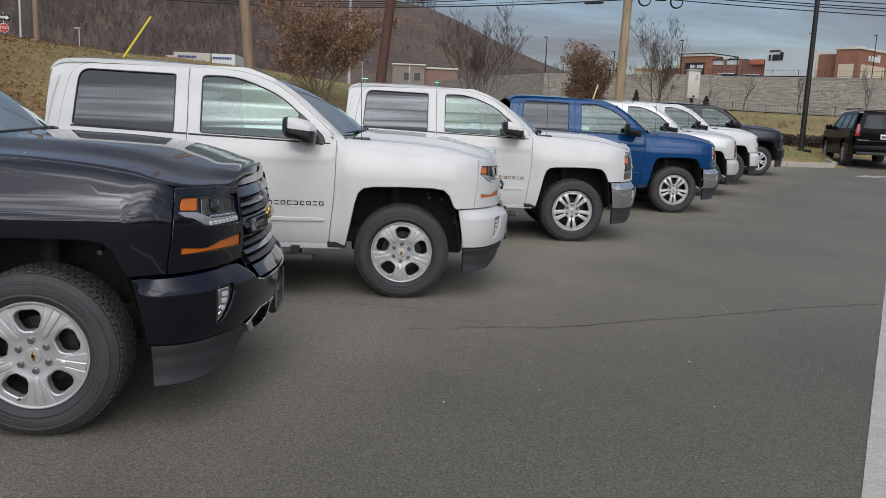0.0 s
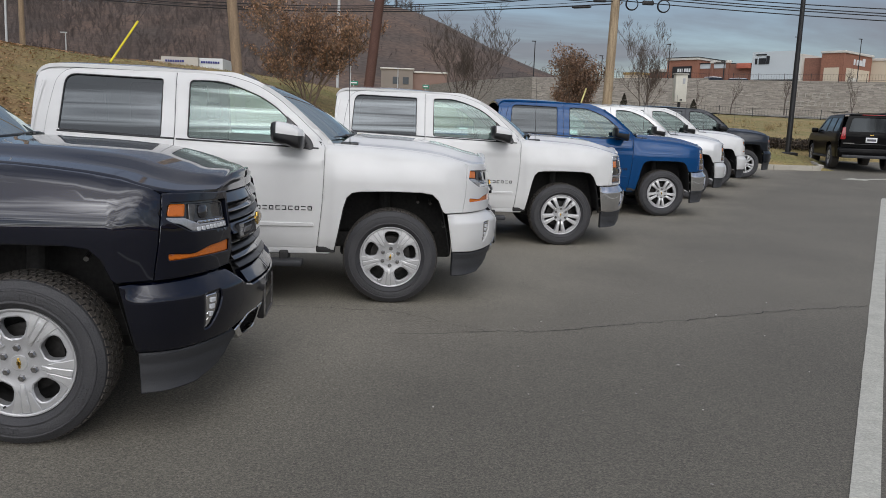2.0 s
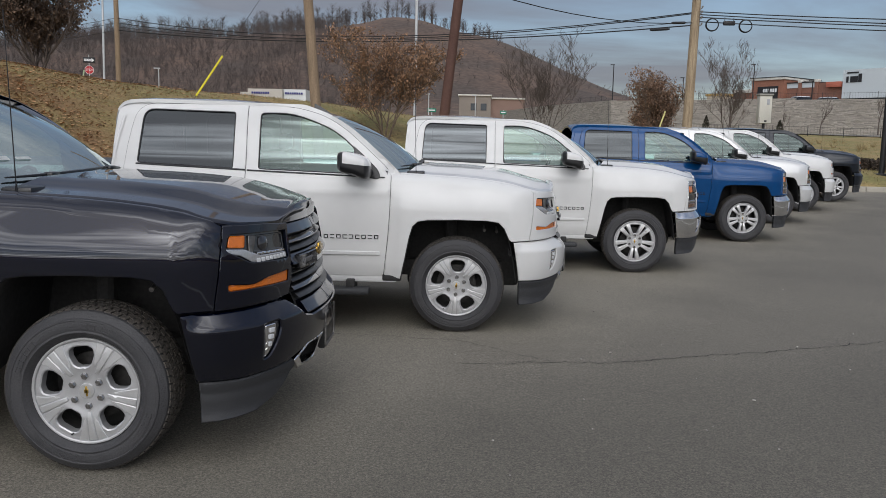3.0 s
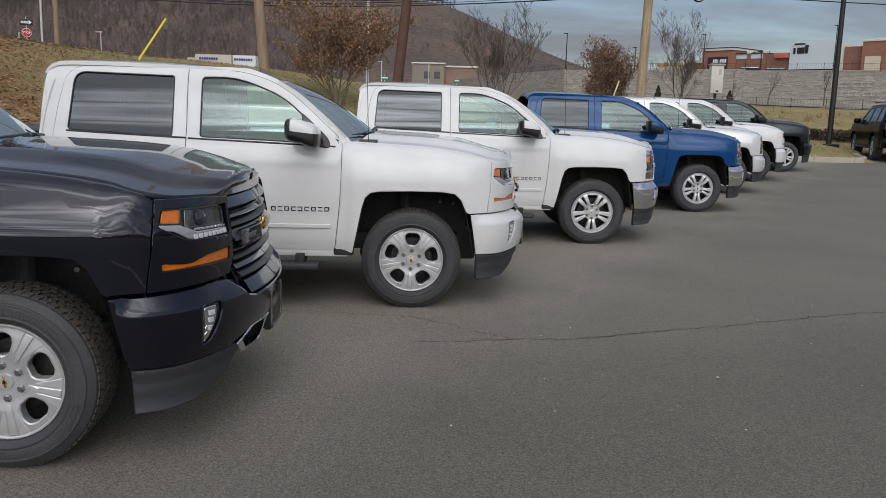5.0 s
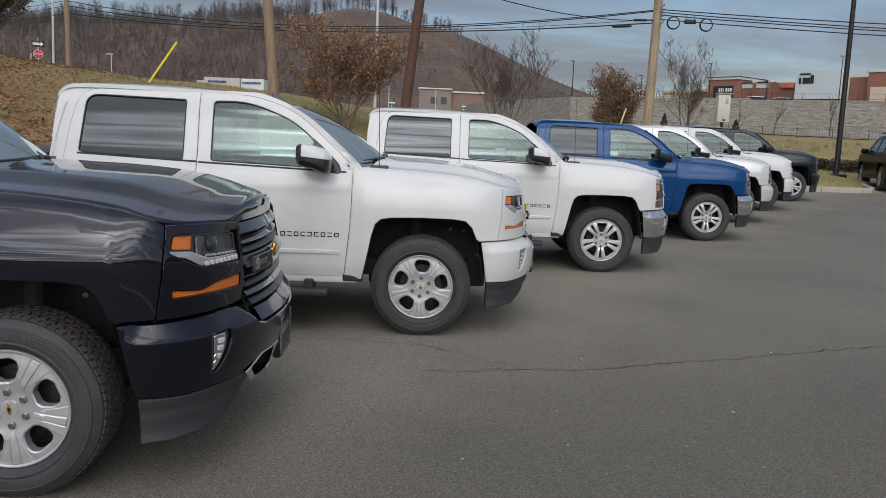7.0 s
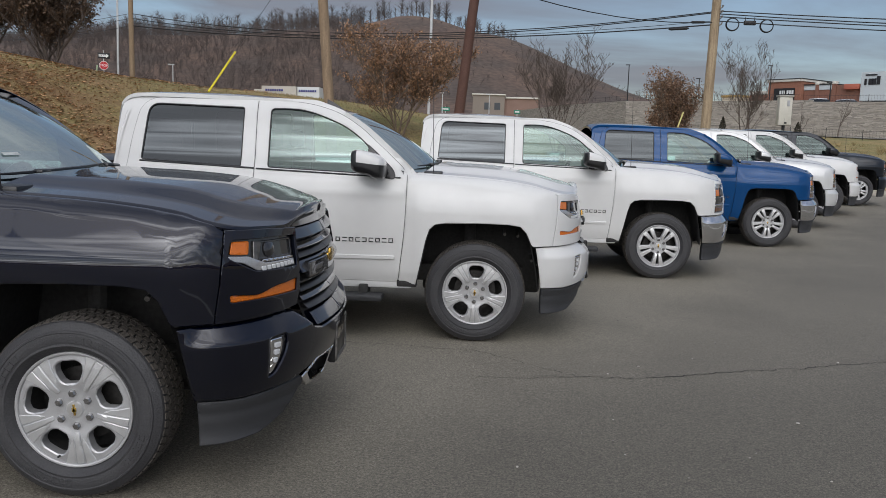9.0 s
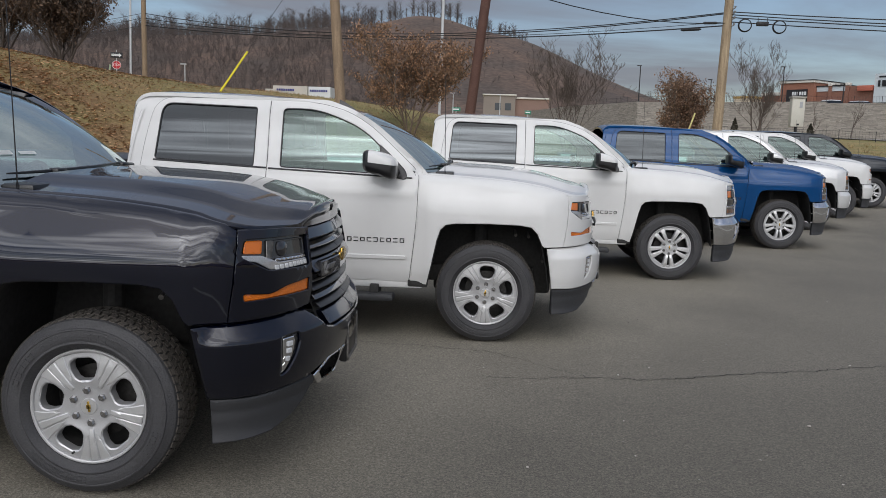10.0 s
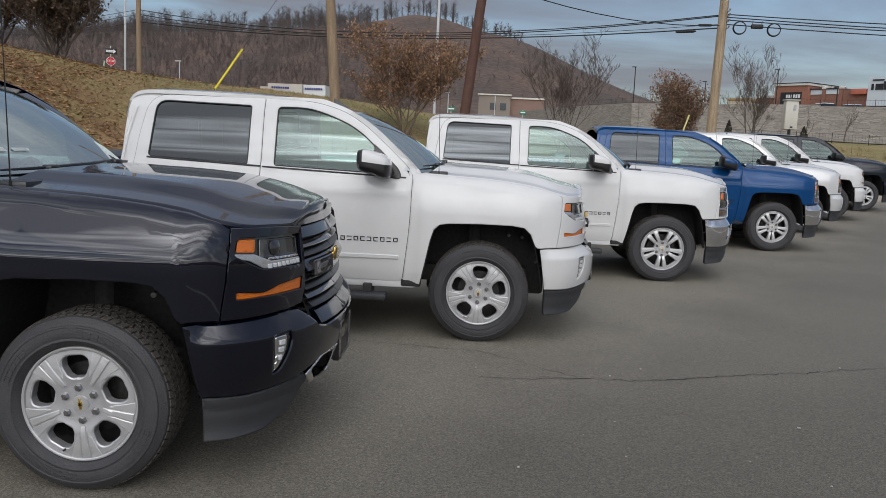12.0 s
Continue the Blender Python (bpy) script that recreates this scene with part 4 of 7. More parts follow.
    box(bm, nose + 0.004, nose + 0.021, -0.040, 0.040, 0.924, 0.992, 0.004)
    part("badge", bm, GOLD, gr, "gold badge of two crossed bars")
    plate = rounded([(1.20, 0.902, 0.012), (1.57, 0.898, 0.012), (1.57, 0.972, 0.012), (1.21, 0.976, 0.012)])
    tp = part("trim_plate", sheet(plate, [], lambda s, z, d: skin(s, z, d - 0.020), 0.03, 0.02, 0.004, False), LAMP_DARK, gr, "dark recessed model plate")
    mark = rounded([(1.26, 0.925, 0.008), (1.40, 0.925, 0.008), (1.44, 0.950, 0.008), (1.30, 0.950, 0.008)])
    part("emblem", sheet(mark, [], lambda s, z, d: skin(s, z, d - 0.026), 0.02, 0.008, 0.003, False), STEEL, tp, "small bright emblem")
    # plate bracket
    bm = bmesh.new()
    pb = skin(S_MID, 0.50)[0]
    box(bm, pb - 0.005, pb + 0.036, -0.165, 0.165, 0.405, 0.625, 0.008)
    bracket = part("plate_bracket", bm, TRIM, T, "empty black number plate bracket with a bright rim")
    rim_loop = rounded([(-0.160, 0.412, 0.02), (0.160, 0.412, 0.02), (0.160, 0.618, 0.02), (-0.160, 0.618, 0.02)])
    part("plate_rim", sheet(rim_loop, [inset(fine(rim_loop, 0.05), 0.016, 1)], lambda u, v, d: (pb + 0.044 - d, u, v), 0.05, 0.008, 0.002), STEEL, bracket, "bright metal rim")
    # top
    part("hood", hood_mesh(), paint, T, angle=45)
    part("roof", roof_mesh(), paint, T, angle=40)
    bm = bmesh.new()
    rows = [[bm.verts.new(screen_point(v / 12, t / 8)) for v in range(-12, 13)] for t in range(9)]
    for a, b in zip(rows, rows[1:]):
        for i in range(24):
            bm.faces.new((a[i + 1], a[i], b[i], b[i + 1]))
    ws = part("windscreen", bm, GLASS_SCREEN, T, "sloping green-tinted windscreen", 60)
    ws.visible_shadow = False
    for sgn in (-1, 1):        # pillars beside the windscreen
        bm = bmesh.new()
        rows = []
        for t in range(11):
            k = t / 10 * 1.03 - 0.04
            x, y, z = screen_point(1.0, k)
            ox, oz = pillar_x(k), pillar_z(k)
            sx, sy, sz = skin(ox - (0.115 * smooth((oz - 1.26) / 0.10) * smooth((ox + 1.75) / 0.55) if sgn > 0 else 0.0), oz - (0.012 if sgn > 0 else 0.0), -0.001)
            a = Vector((x - 0.005, -abs(y) + 0.03, z + 0.006)); b = Vector((sx, sy, sz))
            mid = a.lerp(b, 0.55) + Vector((0.006, -0.008, 0.006))
            rows.append([Vector((q.x, q.y * (-sgn), q.z)) for q in (a, mid, b, b + Vector((-0.05, 0.012, -0.04)))])
        vs = [[bm.verts.new(q) for q in r] for r in rows]
        for a, b in zip(vs, vs[1:]):
            for i in range(3):
                bm.faces.new((a[i], a[i + 1], b[i + 1], b[i]))
        bmesh.ops.recalc_face_normals(bm, faces=bm.faces)
        part("windscreen_pillar", bm, paint, T, angle=50)
        bm = bmesh.new()       # its lining inside the cab
        vs = [[bm.verts.new((q.x + dx, q.y + sgn * dy, q.z + dz)) for q, dx, dy, dz in ((r[0], 0.012, -0.002, 0.004), (r[0], 0.0, -0.012, -0.008), (r[1], -0.012, -0.014, -0.012), (r[2], -0.016, -0.014, -0.012))] for r in rows]
        for a, b in zip(vs, vs[1:]):
            for i in range(3):
                bm.faces.new((a[i], a[i + 1], b[i + 1], b[i]))
        bmesh.ops.recalc_face_normals(bm, faces=bm.faces)
        part("pillar_lining", bm, TRIM, T, "dark pillar lining and glass edge", angle=50)
    bm = bmesh.new()
    rows = []
    for t in range(5):
        k = t / 4
        rows.append([bm.verts.new((-0.20 - 0.27 * (v / 12) ** 2 - 0.16 * k + (0.05 if k == 0 else 0), -(v / 12) * 0.87, 1.288 + 0.012 * math.sin(3.14 * k) - 0.01 * (v / 12) ** 2)) for v in range(-12, 13)])
    for a, b in zip(rows, rows[1:]):
        for i in range(24):
            bm.faces.new((a[i], a[i + 1], b[i + 1], b[i]))
    bmesh.ops.recalc_face_normals(bm, faces=bm.faces)
    part("cowl", bm, TRIM, T, "black plastic cowl under the windscreen")
    for v0, v1, t0, t1, pivot in ((0.82, -0.24, 0.055, 0.115, 0.50), (-0.20, -0.90, 0.105, 0.06, -0.28)):
        bm = bmesh.new()
        tube(bm, [Vector(screen_point(v0 + (v1 - v0) * k / 8, t0 + (t1 - t0) * k / 8)) + Vector((0.014, 0, 0.016)) for k in range(9)], [0.004, 0.007, 0.008, 0.009, 0.010, 0.009, 0.008, 0.006, 0.004], 6)
        wiper = part("wiper", bm, TRIM, T, "black wiper arm")
        bm = bmesh.new()
        c = Vector(screen_point(pivot, 0.076 if pivot > 0 else 0.10)) + Vector((0.014, 0, 0.014))
        box(bm, c.x - 0.026, c.x + 0.026, c.y - 0.045, c.y + 0.045, c.z - 0.016, c.z + 0.012, 0.010)
        part("arm_joint", bm, TRIM, wiper)
    bm = bmesh.new()
    tube(bm, [(-0.355, -0.83, 1.28), (-0.356, -0.83, 1.34), (-0.375, -0.83, 2.14)], [0.011, 0.0032, 0.002], 6)
    part("aerial", bm, TRIM, T, "thin black aerial mast")
    bm = bmesh.new()
    lo = [(-1.20, 0.004), (-1.34, 0.022), (-1.36, 0.018)]
    rows = [[(x, -w, roof_mid(x) - 0.006) for x, w in lo] + [(x, w, roof_mid(x) - 0.006) for x, w in lo[::-1]], [(-1.29, -0.003, 1.872), (-1.355, -0.005, 1.905), (-1.362, -0.004, 1.905), (-1.362, 0.004, 1.905), (-1.355, 0.005, 1.905), (-1.29, 0.003, 1.872)]]
    vs = [[bm.verts.new(p) for p in r] for r in rows]
    for k in range(6):
        bm.faces.new((vs[0][k], vs[0][(k + 1) % 6], vs[1][(k + 1) % 6], vs[1][k]))
    bm.faces.new(vs[1])
    bmesh.ops.recalc_face_normals(bm, faces=bm.faces)
    part("roof_fin", bm, TRIM, T, "small black roof aerial fin")
    for sg in (-1, 1):
        bm = bmesh.new()
        box(bm, -0.435, -0.285, sg * 0.73 - 0.10, sg * 0.73 + 0.10, 1.285, 1.328, 0.014)
        part("cowl_vent", bm, TRIM, T, "black vent at the windscreen's foot")
    # header that closes the cab under the roof's rear edge
    bm = bmesh.new()
    rows = [[bm.verts.new((-2.868, -w * j / 10, z if z else roof_point(-2.868, 0.77 * j / 10) - 0.003)) for j in range(-10, 11)] for w, z in ((0.850, 1.66), (0.835, 1.715), (0.790, 0))]
    for a, b in zip(rows, rows[1:]):
        for i in range(20):
            bm.faces.new((a[i], a[i + 1], b[i + 1], b[i]))
    bmesh.ops.solidify(bm, geom=bm.faces[:], thickness=0.02)
    part("rear_header", bm, paint, T)
    # cab back, bed, tailgate
    bm = bmesh.new()
    zs = [0.50, 0.8, 1.1, 1.30, 1.40, 1.5, 1.6, 1.70, 1.745]
    edge_w = [half_width(-2.7, z) - 0.012 for z in zs]
    frame_o = [(w, z) for w, z in zip(edge_w, zs)] + [(-w, z) for w, z in zip(edge_w[::-1], zs[::-1])]
    sheet([(-u, v) for u, v in frame_o], [rounded([(-0.72, 1.36, 0.05), (0.72, 1.36, 0.05), (0.62, 1.70, 0.06), (-0.62, 1.70, 0.06)])], lambda u, v, d: (-2.885 + 0.30 * max(0.0, v - 1.36) ** 1.5 + d, -u, v), 0.12, 0.02, 0.006, False, bm)
    part("cab_back", bm, paint, T)
    bm = bmesh.new()
    box(bm, -2.838, -2.832, -0.73, 0.73, 1.35, 1.71)
    part("rear_window", bm, GLASS_DARK, T, "dark rear window")
    bm = bmesh.new()
    box(bm, -4.88, -2.92, -0.94, 0.94, 1.290, 1.345, 0.012)
    part("bed_cover", bm, TRIM, T, "black soft cover over the bed")
    bm = bmesh.new()
    box(bm, -4.945, -4.885, -0.96, 0.96, 0.72, 1.325, 0.015)
    part("tailgate", bm, paint, T)
    bm = bmesh.new()
    box(bm, -5.02, -4.84, -0.98, 0.98, 0.50, 0.72, 0.03)
    part("rear_bumper", bm, CHROME, T, "chromed rear bumper")
    # underbody
    bm = bmesh.new()
    box(bm, -4.80, 0.40, -0.52, -0.38, 0.40, 0.54, 0.01)
    box(bm, -4.80, 0.40, 0.38, 0.52, 0.40, 0.54, 0.01)
    box(bm, -2.80, -0.50, -0.90, 0.90, 0.47, 0.52)
    box(bm, -4.80, -2.90, -0.90, 0.90, 0.86, 0.90)
    box(bm, -0.45, 0.55, -0.40, 0.40, 0.30, 0.90, 0.03)
    tube(bm, [(0, -0.80, 0.40), (0, 0.80, 0.40)], 0.05, 10)
    tube(bm, [(-3.645, -0.80, 0.40), (-3.645, 0.80, 0.40)], 0.07, 10)
    for s in (-1, 1):
        tube(bm, [(0.03, s * 0.45, 0.45), (0.0, s * 0.75, 0.34)], 0.035, 8)
        tube(bm, [(-0.05, s * 0.62, 0.42), (-0.06, s * 0.56, 0.95)], 0.05, 10)
        tube(bm, [(0.10, s * 0.45, 0.62), (0.04, s * 0.72, 0.60)], 0.03, 8)
    part("chassis", bm, DARK, T, "black frame and axles")
    # seats and dashboard behind the glass
    for s in (-0.42, 0.42):
        bm = bmesh.new()
        box(bm, -1.62, -1.10, s - 0.25, s + 0.25, 0.78, 0.98, 0.05)
        box(bm, -1.80, -1.62, s - 0.24, s + 0.24, 0.92, 1.46, 0.06)
        box(bm, -1.78, -1.68, s - 0.13, s + 0.13, 1.47, 1.63, 0.04)
        part("seat", bm, CLOTH, T, "dark cloth front seat")
    bm = bmesh.new()
    box(bm, -2.72, -2.45, -0.70, 0.70, 0.80, 1.42, 0.06)
    part("rear_seat", bm, CLOTH, T, "dark cloth rear bench")
    bm = bmesh.new()
    box(bm, -0.92, -0.50, -0.80, 0.80, 0.95, 1.24, 0.06)
    part("dashboard", bm, CLOTH, T, "dark dashboard")
    bm = bmesh.new()
    pts = [Vector((-1.02 + 0.06 * math.cos(a * 0.3927), 0.42 + 0.19 * math.sin(a * 0.3927), 1.20 + 0.17 * math.cos(a * 0.3927))) for a in range(17)]
    tube(bm, pts, 0.015, 6, False)
    part("steering_wheel", bm, TRIM, T)
    for k, (x, right) in enumerate(((0.0, True), (0.0, False), (-3.645, True), (-3.645, False))):
        wheel_part(T, x, right, "five" if sport else "twin", spin + 25 * k * (k > 0))
    return T


def repaint(ob, old, paint):
    """Gives a copied truck another paint on its own objects."""
    for o in ob.children_recursive:
        if o.type == "MESH":
            for slot in o.material_slots:
                if slot.material == old:
                    slot.link = "OBJECT"
                    slot.material = paint
    return ob


def lot_height(y):
    """The lot rises gently towards its far end."""
    return 0.06 * math.log1p(math.exp((y - 10) / 2.0))


def stand(x, y, turn=0.8, rake=0.0):
    """A truck's place by the ground under its right front wheel."""
    return pose(x, y, lot_height(y + 0.985), 0, rake, turn) @ Matrix.Translation((0, 0.985, 0))


black_truck = build_truck("pickup_truck", "sport", PAINT_BLACK, "black pickup truck with body-coloured bumper and amber lamps", -6)
for x, z, y in ((0.445, 0.640, -0.80), (0.475, 0.612, -0.82), (0.225, 0.835, -0.72), (0.33, 0.825, -0.72)):      # bolts and links inside the front arches
    for s in (1, -1):
        bm = bmesh.new()
        tube(bm, [(x, s * (y + 0.10), z + 0.03), (x, s * y, z), (x + 0.003, s * (y - 0.012), z - 0.002)], [0.008, 0.011, 0.013], 8)
        part("suspension_bolt", bm, STEEL, black_truck, "bare steel bolt")
black_truck.matrix_basis = stand(-1.643, -3.005, 1.8)
white_truck = repaint(copy_thing(black_truck, stand(0.0, 0.0)), PAINT_BLACK, PAINT_WHITE)
for o in white_truck.children:
    if o.name.startswith("wheel") and "arch" not in o.name:
        o.matrix_basis = o.matrix_basis @ pose(0, 0, 0, 0, 9, 0)
tagged(white_truck, "glossy white crew-cab pickup with white bumper and five-spoke wheels")
white_chrome = build_truck("pickup_truck", "chrome", PAINT_WHITE, "white crew-cab pickup with chrome bumper and twin-spoke wheels", 0)
white_chrome.matrix_basis = stand(2.125, 3.408, 0.0)
blue_truck = repaint(copy_thing(white_chrome, stand(4.584, 6.913, 0.0)), PAINT_WHITE, PAINT_BLUE)
tagged(blue_truck, "deep metallic blue crew-cab pickup with chrome bumper")
silver_truck = repaint(copy_thing(white_chrome, stand(6.22, 10.0, 0.0)), PAINT_WHITE, PAINT_SILVER)
for o in silver_truck.children:
    if o.name.startswith("bumper") and "filler" not in o.name:
        tagged(o, "silver painted bumper")
tagged(silver_truck, "silver crew-cab pickup with silver bumper beside a blue one")
for o in silver_truck.children:
    if o.name.startswith("bumper") and "filler" not in o.name:
        for slot in o.material_slots:
            slot.link = "OBJECT"
            slot.material = PAINT_SILVER
far_white = repaint(copy_thing(black_truck, stand(7.85, 12.7, 0.0)), PAINT_BLACK, PAINT_WHITE)
# small white patches just outside the black truck's windscreen
screen = next(o for o in black_truck.children if o.name.startswith("windscreen") and "pillar" not in o.name)
for v0, v1, t0, t1 in ((0.505, 0.615, 0.225, 0.250), (0.66, 0.76, 0.225, 0.260)):
    bm = bmesh.new()
    n = 3
    low = [bm.verts.new(Vector(screen_point(v0 + (v1 - v0) * k / n, t0)) + Vector((0.004, 0, 0.004))) for k in range(n + 1)]
    high = [bm.verts.new(Vector(screen_point(v0 + (v1 - v0) * k / n, t1)) + Vector((0.004, 0, 0.004))) for k in range(n + 1)]
    for k in range(n):
        bm.faces.new((low[k + 1], low[k], high[k], high[k + 1]))
    bmesh.ops.solidify(bm, geom=bm.faces[:], thickness=0.002)
    part("white_patch", bm, SCREEN_WHITE, screen, "small white patch on the windscreen")
tagged(far_white, "white pickup with white bumper near the row's end")
grey_truck = repaint(copy_thing(white_chrome, stand(9.75, 15.4, 0.0)), PAINT_WHITE, PAINT_GREY)
for o in grey_truck.children:
    if o.name.startswith("bumper"):
        for slot in o.material_slots:
            slot.link = "OBJECT"
            slot.material = PAINT_GREY
tagged(grey_truck, "dark slate grey pickup at the end of the row")


# ---- ground, lot, bank ----
ALONG, BACKWARD = Vector((0.53, 0.848)), Vector((-0.848, 0.53))      # along the row of trucks; behind it


def in_lot(x, y, margin=0.0):
    b = x * BACKWARD.x + y * BACKWARD.y
    return b < 7.5 + margin and (y < 19.0 + margin or (x > 14.3 + (y - 19.5) * 0.33 - margin and y < 24.7 + margin and x < 46))


crest_height = curve([(-20, 4.3), (0, 4.1), (6.3, 3.7), (10.3, 3.3), (13, 3.23), (16, 3.22), (24, 2.95), (30, 2.6), (40, 2.5)])


def land(x, y):
    """Height of the land: the lot, the bank behind the trucks, the road beyond, the rise to the hills."""
    a, b = x * ALONG.x + y * ALONG.y, x * BACKWARD.x + y * BACKWARD.y
    base = lot_height(min(y, 19.0))
    crest = crest_height(min(40, max(-20, a)))
    bank = crest * smooth((b - 7.3) / 13.5)
    far = base + (0.15 if y > 19.05 else 0.0) + min(2.3, 0.056 * max(0.0, y - 19))
    if x > 14.3 + (y - 19.5) * 0.33 and y < 24.7:
        far = lot_height(min(y, 30))
    else:
        far += 0.22 * math.exp(-((x - 13.0) ** 2 + (y - 22.4) ** 2) / 6.0) * smooth((y - 19) / 1.5)
    z = max(bank, far if y > 19 else base)
    z += 0.035 * max(0.0, y - 100) if y < 330 else 8.05
    if not in_lot(x, y, 0.3):
        z += 0.05 * noise.noise((x * 0.35, y * 0.35, 0)) + 0.02 * noise.noise((x * 1.3, y * 1.3, 3))
    return z


def grid_sheet(xs, ys, height):
    bm = bmesh.new()
    vs = [[bm.verts.new((x, y, height(x, y))) for x in xs] for y in ys]
    for j in range(len(ys) - 1):
        for i in range(len(xs) - 1):
            bm.faces.new((vs[j][i], vs[j][i + 1], vs[j + 1][i + 1], vs[j + 1][i]))
    return bm


GRASS = surface("winter_grass", (0.30, 0.215, 0.090), 0.95, vary=0.38, scale=0.6, fine=11, bump=0.03, bump_scale=0.04, second=(0.195, 0.175, 0.060), spread=0.30)
# brown leaf litter covers the grass at the high end of the bank
gn, gl = GRASS.node_tree.nodes, GRASS.node_tree.links
place = gn.new("ShaderNodeTexCoord")
along = gn.new("ShaderNodeVectorMath")
along.operation = "DOT_PRODUCT"
along.inputs[1].default_value = (ALONG.x, ALONG.y, 0)
gl.new(place.outputs["Object"], along.inputs[0])
near_end = gn.new("ShaderNodeMapRange")
near_end.inputs["From Min"].default_value, near_end.inputs["From Max"].default_value = 11.0, 3.0
gl.new(along.outputs["Value"], near_end.inputs["Value"])
patch = gn.new("ShaderNodeTexNoise")
patch.inputs["Scale"].default_value, patch.inputs["Detail"].default_value = 0.45, 8
gl.new(place.outputs["Object"], patch.inputs["Vector"])
ragged = gn.new("ShaderNodeMapRange")
ragged.inputs["From Min"].default_value, ragged.inputs["From Max"].default_value = 0.38, 0.58
gl.new(patch.outputs["Fac"], ragged.inputs["Value"])
both = gn.new("ShaderNodeMath")
both.operation = "MULTIPLY"
gl.new(near_end.outputs[0], both.inputs[0]); gl.new(ragged.outputs[0], both.inputs[1])
litter = gn.new("ShaderNodeMix")
litter.data_type = "RGBA"
litter.inputs["B"].default_value = (0.215, 0.115, 0.056, 1)
gl.new(both.outputs[0], litter.inputs["Factor"])
old = GRASS.node_tree.nodes["Principled BSDF"].inputs["Base Color"].links[0].from_socket
gl.new(old, litter.inputs["A"])
gl.new(litter.outputs["Result"], GRASS.node_tree.nodes["Principled BSDF"].inputs["Base Color"])
ASPHALT = surface("asphalt", (0.161, 0.147, 0.117), 0.80, speckle=((190, 0.40), (90, 0.14)), vary=0.26, scale=0.45, fine=70, octaves=9, bump=0.05, bump_scale=0.006, second=(0.134, 0.122, 0.099), spread=0.35)
# the asphalt grows darker from the far to the near side of the crack
an, al = ASPHALT.node_tree.nodes, ASPHALT.node_tree.links
spot = an.new("ShaderNodeTexCoord")
side_of = an.new("ShaderNodeVectorMath")
side_of.operation = "DOT_PRODUCT"
side_of.inputs[1].default_value = (0.296, -0.955, 0)
al.new(spot.outputs["Object"], side_of.inputs[0])
near_tone = an.new("ShaderNodeMapRange")
near_tone.inputs["From Min"].default_value, near_tone.inputs["From Max"].default_value = 0.75, 2.6
near_tone.inputs["To Min"].default_value, near_tone.inputs["To Max"].default_value = 1.03, 0.77
near_tone.interpolation_type = "SMOOTHSTEP"
al.new(side_of.outputs["Value"], near_tone.inputs["Value"])
paved = an.new("ShaderNodeMix")
paved.data_type, paved.blend_type = "RGBA", "MULTIPLY"
paved.inputs["Factor"].default_value = 1.0
al.new(an["Principled BSDF"].inputs["Base Color"].links[0].from_socket, paved.inputs["A"])
# colour lightened in the stalls to offset the trucks' shade, fading towards the lane
stall = an.new("ShaderNodeVectorMath")
stall.operation = "DOT_PRODUCT"
stall.inputs[1].default_value = (0.849, -0.529, 0)
al.new(spot.outputs["Object"], stall.inputs[0])
edge_noise = an.new("ShaderNodeTexNoise")
edge_noise.inputs["Scale"].default_value, edge_noise.inputs["Detail"].default_value = 0.9, 6
al.new(spot.outputs["Object"], edge_noise.inputs["Vector"])
shifted = an.new("ShaderNodeMath")
shifted.operation = "MULTIPLY_ADD"
shifted.inputs[1].default_value = 1.6
al.new(edge_noise.outputs["Fac"], shifted.inputs[0]); al.new(stall.outputs["Value"], shifted.inputs[2])
shade_lift = an.new("ShaderNodeMapRange")
shade_lift.inputs["From Min"].default_value, shade_lift.inputs["From Max"].default_value = 0.7, 2.5
shade_lift.inputs["To Min"].default_value, shade_lift.inputs["To Max"].default_value = 1.42, 1.0
shade_lift.interpolation_type = "SMOOTHSTEP"
al.new(shifted.outputs[0], shade_lift.inputs["Value"])
ground_gain = an.new("ShaderNodeMath")
ground_gain.operation = "MULTIPLY"
al.new(near_tone.outputs[0], ground_gain.inputs[0]); al.new(shade_lift.outputs[0], ground_gain.inputs[1])
al.new(ground_gain.outputs[0], paved.inputs["B"])
al.new(paved.outputs["Result"], an["Principled BSDF"].inputs["Base Color"])
CONCRETE = surface("kerb_concrete", (0.42, 0.39, 0.33), 0.9, vary=0.15, scale=3, fine=60, bump=0.03)
LINE_PAINT = surface("road_paint", (0.50, 0.49, 0.43), 0.8, vary=0.12, scale=5, fine=55, second=(0.40, 0.39, 0.34), spread=0.5, bump=0.04, speckle=((140, 0.14),))
BITUMEN = surface("crack_shadow", (0.012, 0.012, 0.012), 0.95, vary=0.3, scale=10)

coarse = [-900, -640, -460, -340, -260, -200, -160, -130, -105, -85, -70, -58, -48]
xs = coarse + [-40 + 1.0 * i for i in range(101)] + [64, 70, 80, 95, 115, 145, 190, 260, 360, 500, 900]
ys = coarse + [-40 + 1.0 * i for i in range(59)] + [19.02, 19.3] + [20 + 1.0 * i for i in range(46)] + [68, 74, 82, 92, 105, 125, 150, 185, 230, 290, 330, 400, 560, 900]
ground = part("ground", grid_sheet(xs, ys, lambda x, y: land(x, y) - (0.07 if in_lot(x, y, 0.9) else 0.0)), GRASS, angle=60)
tagged(ground, "dry winter grass with brown patches", "ground", kind="structure")

lot_outline = [(-44.9, -60), (46, -60), (46, 24.7), (16.0, 24.7), (14.43, 19.9), (14.2, 19.45), (13.95, 19.15), (13.6, 19.0), (3.03, 19.0)]
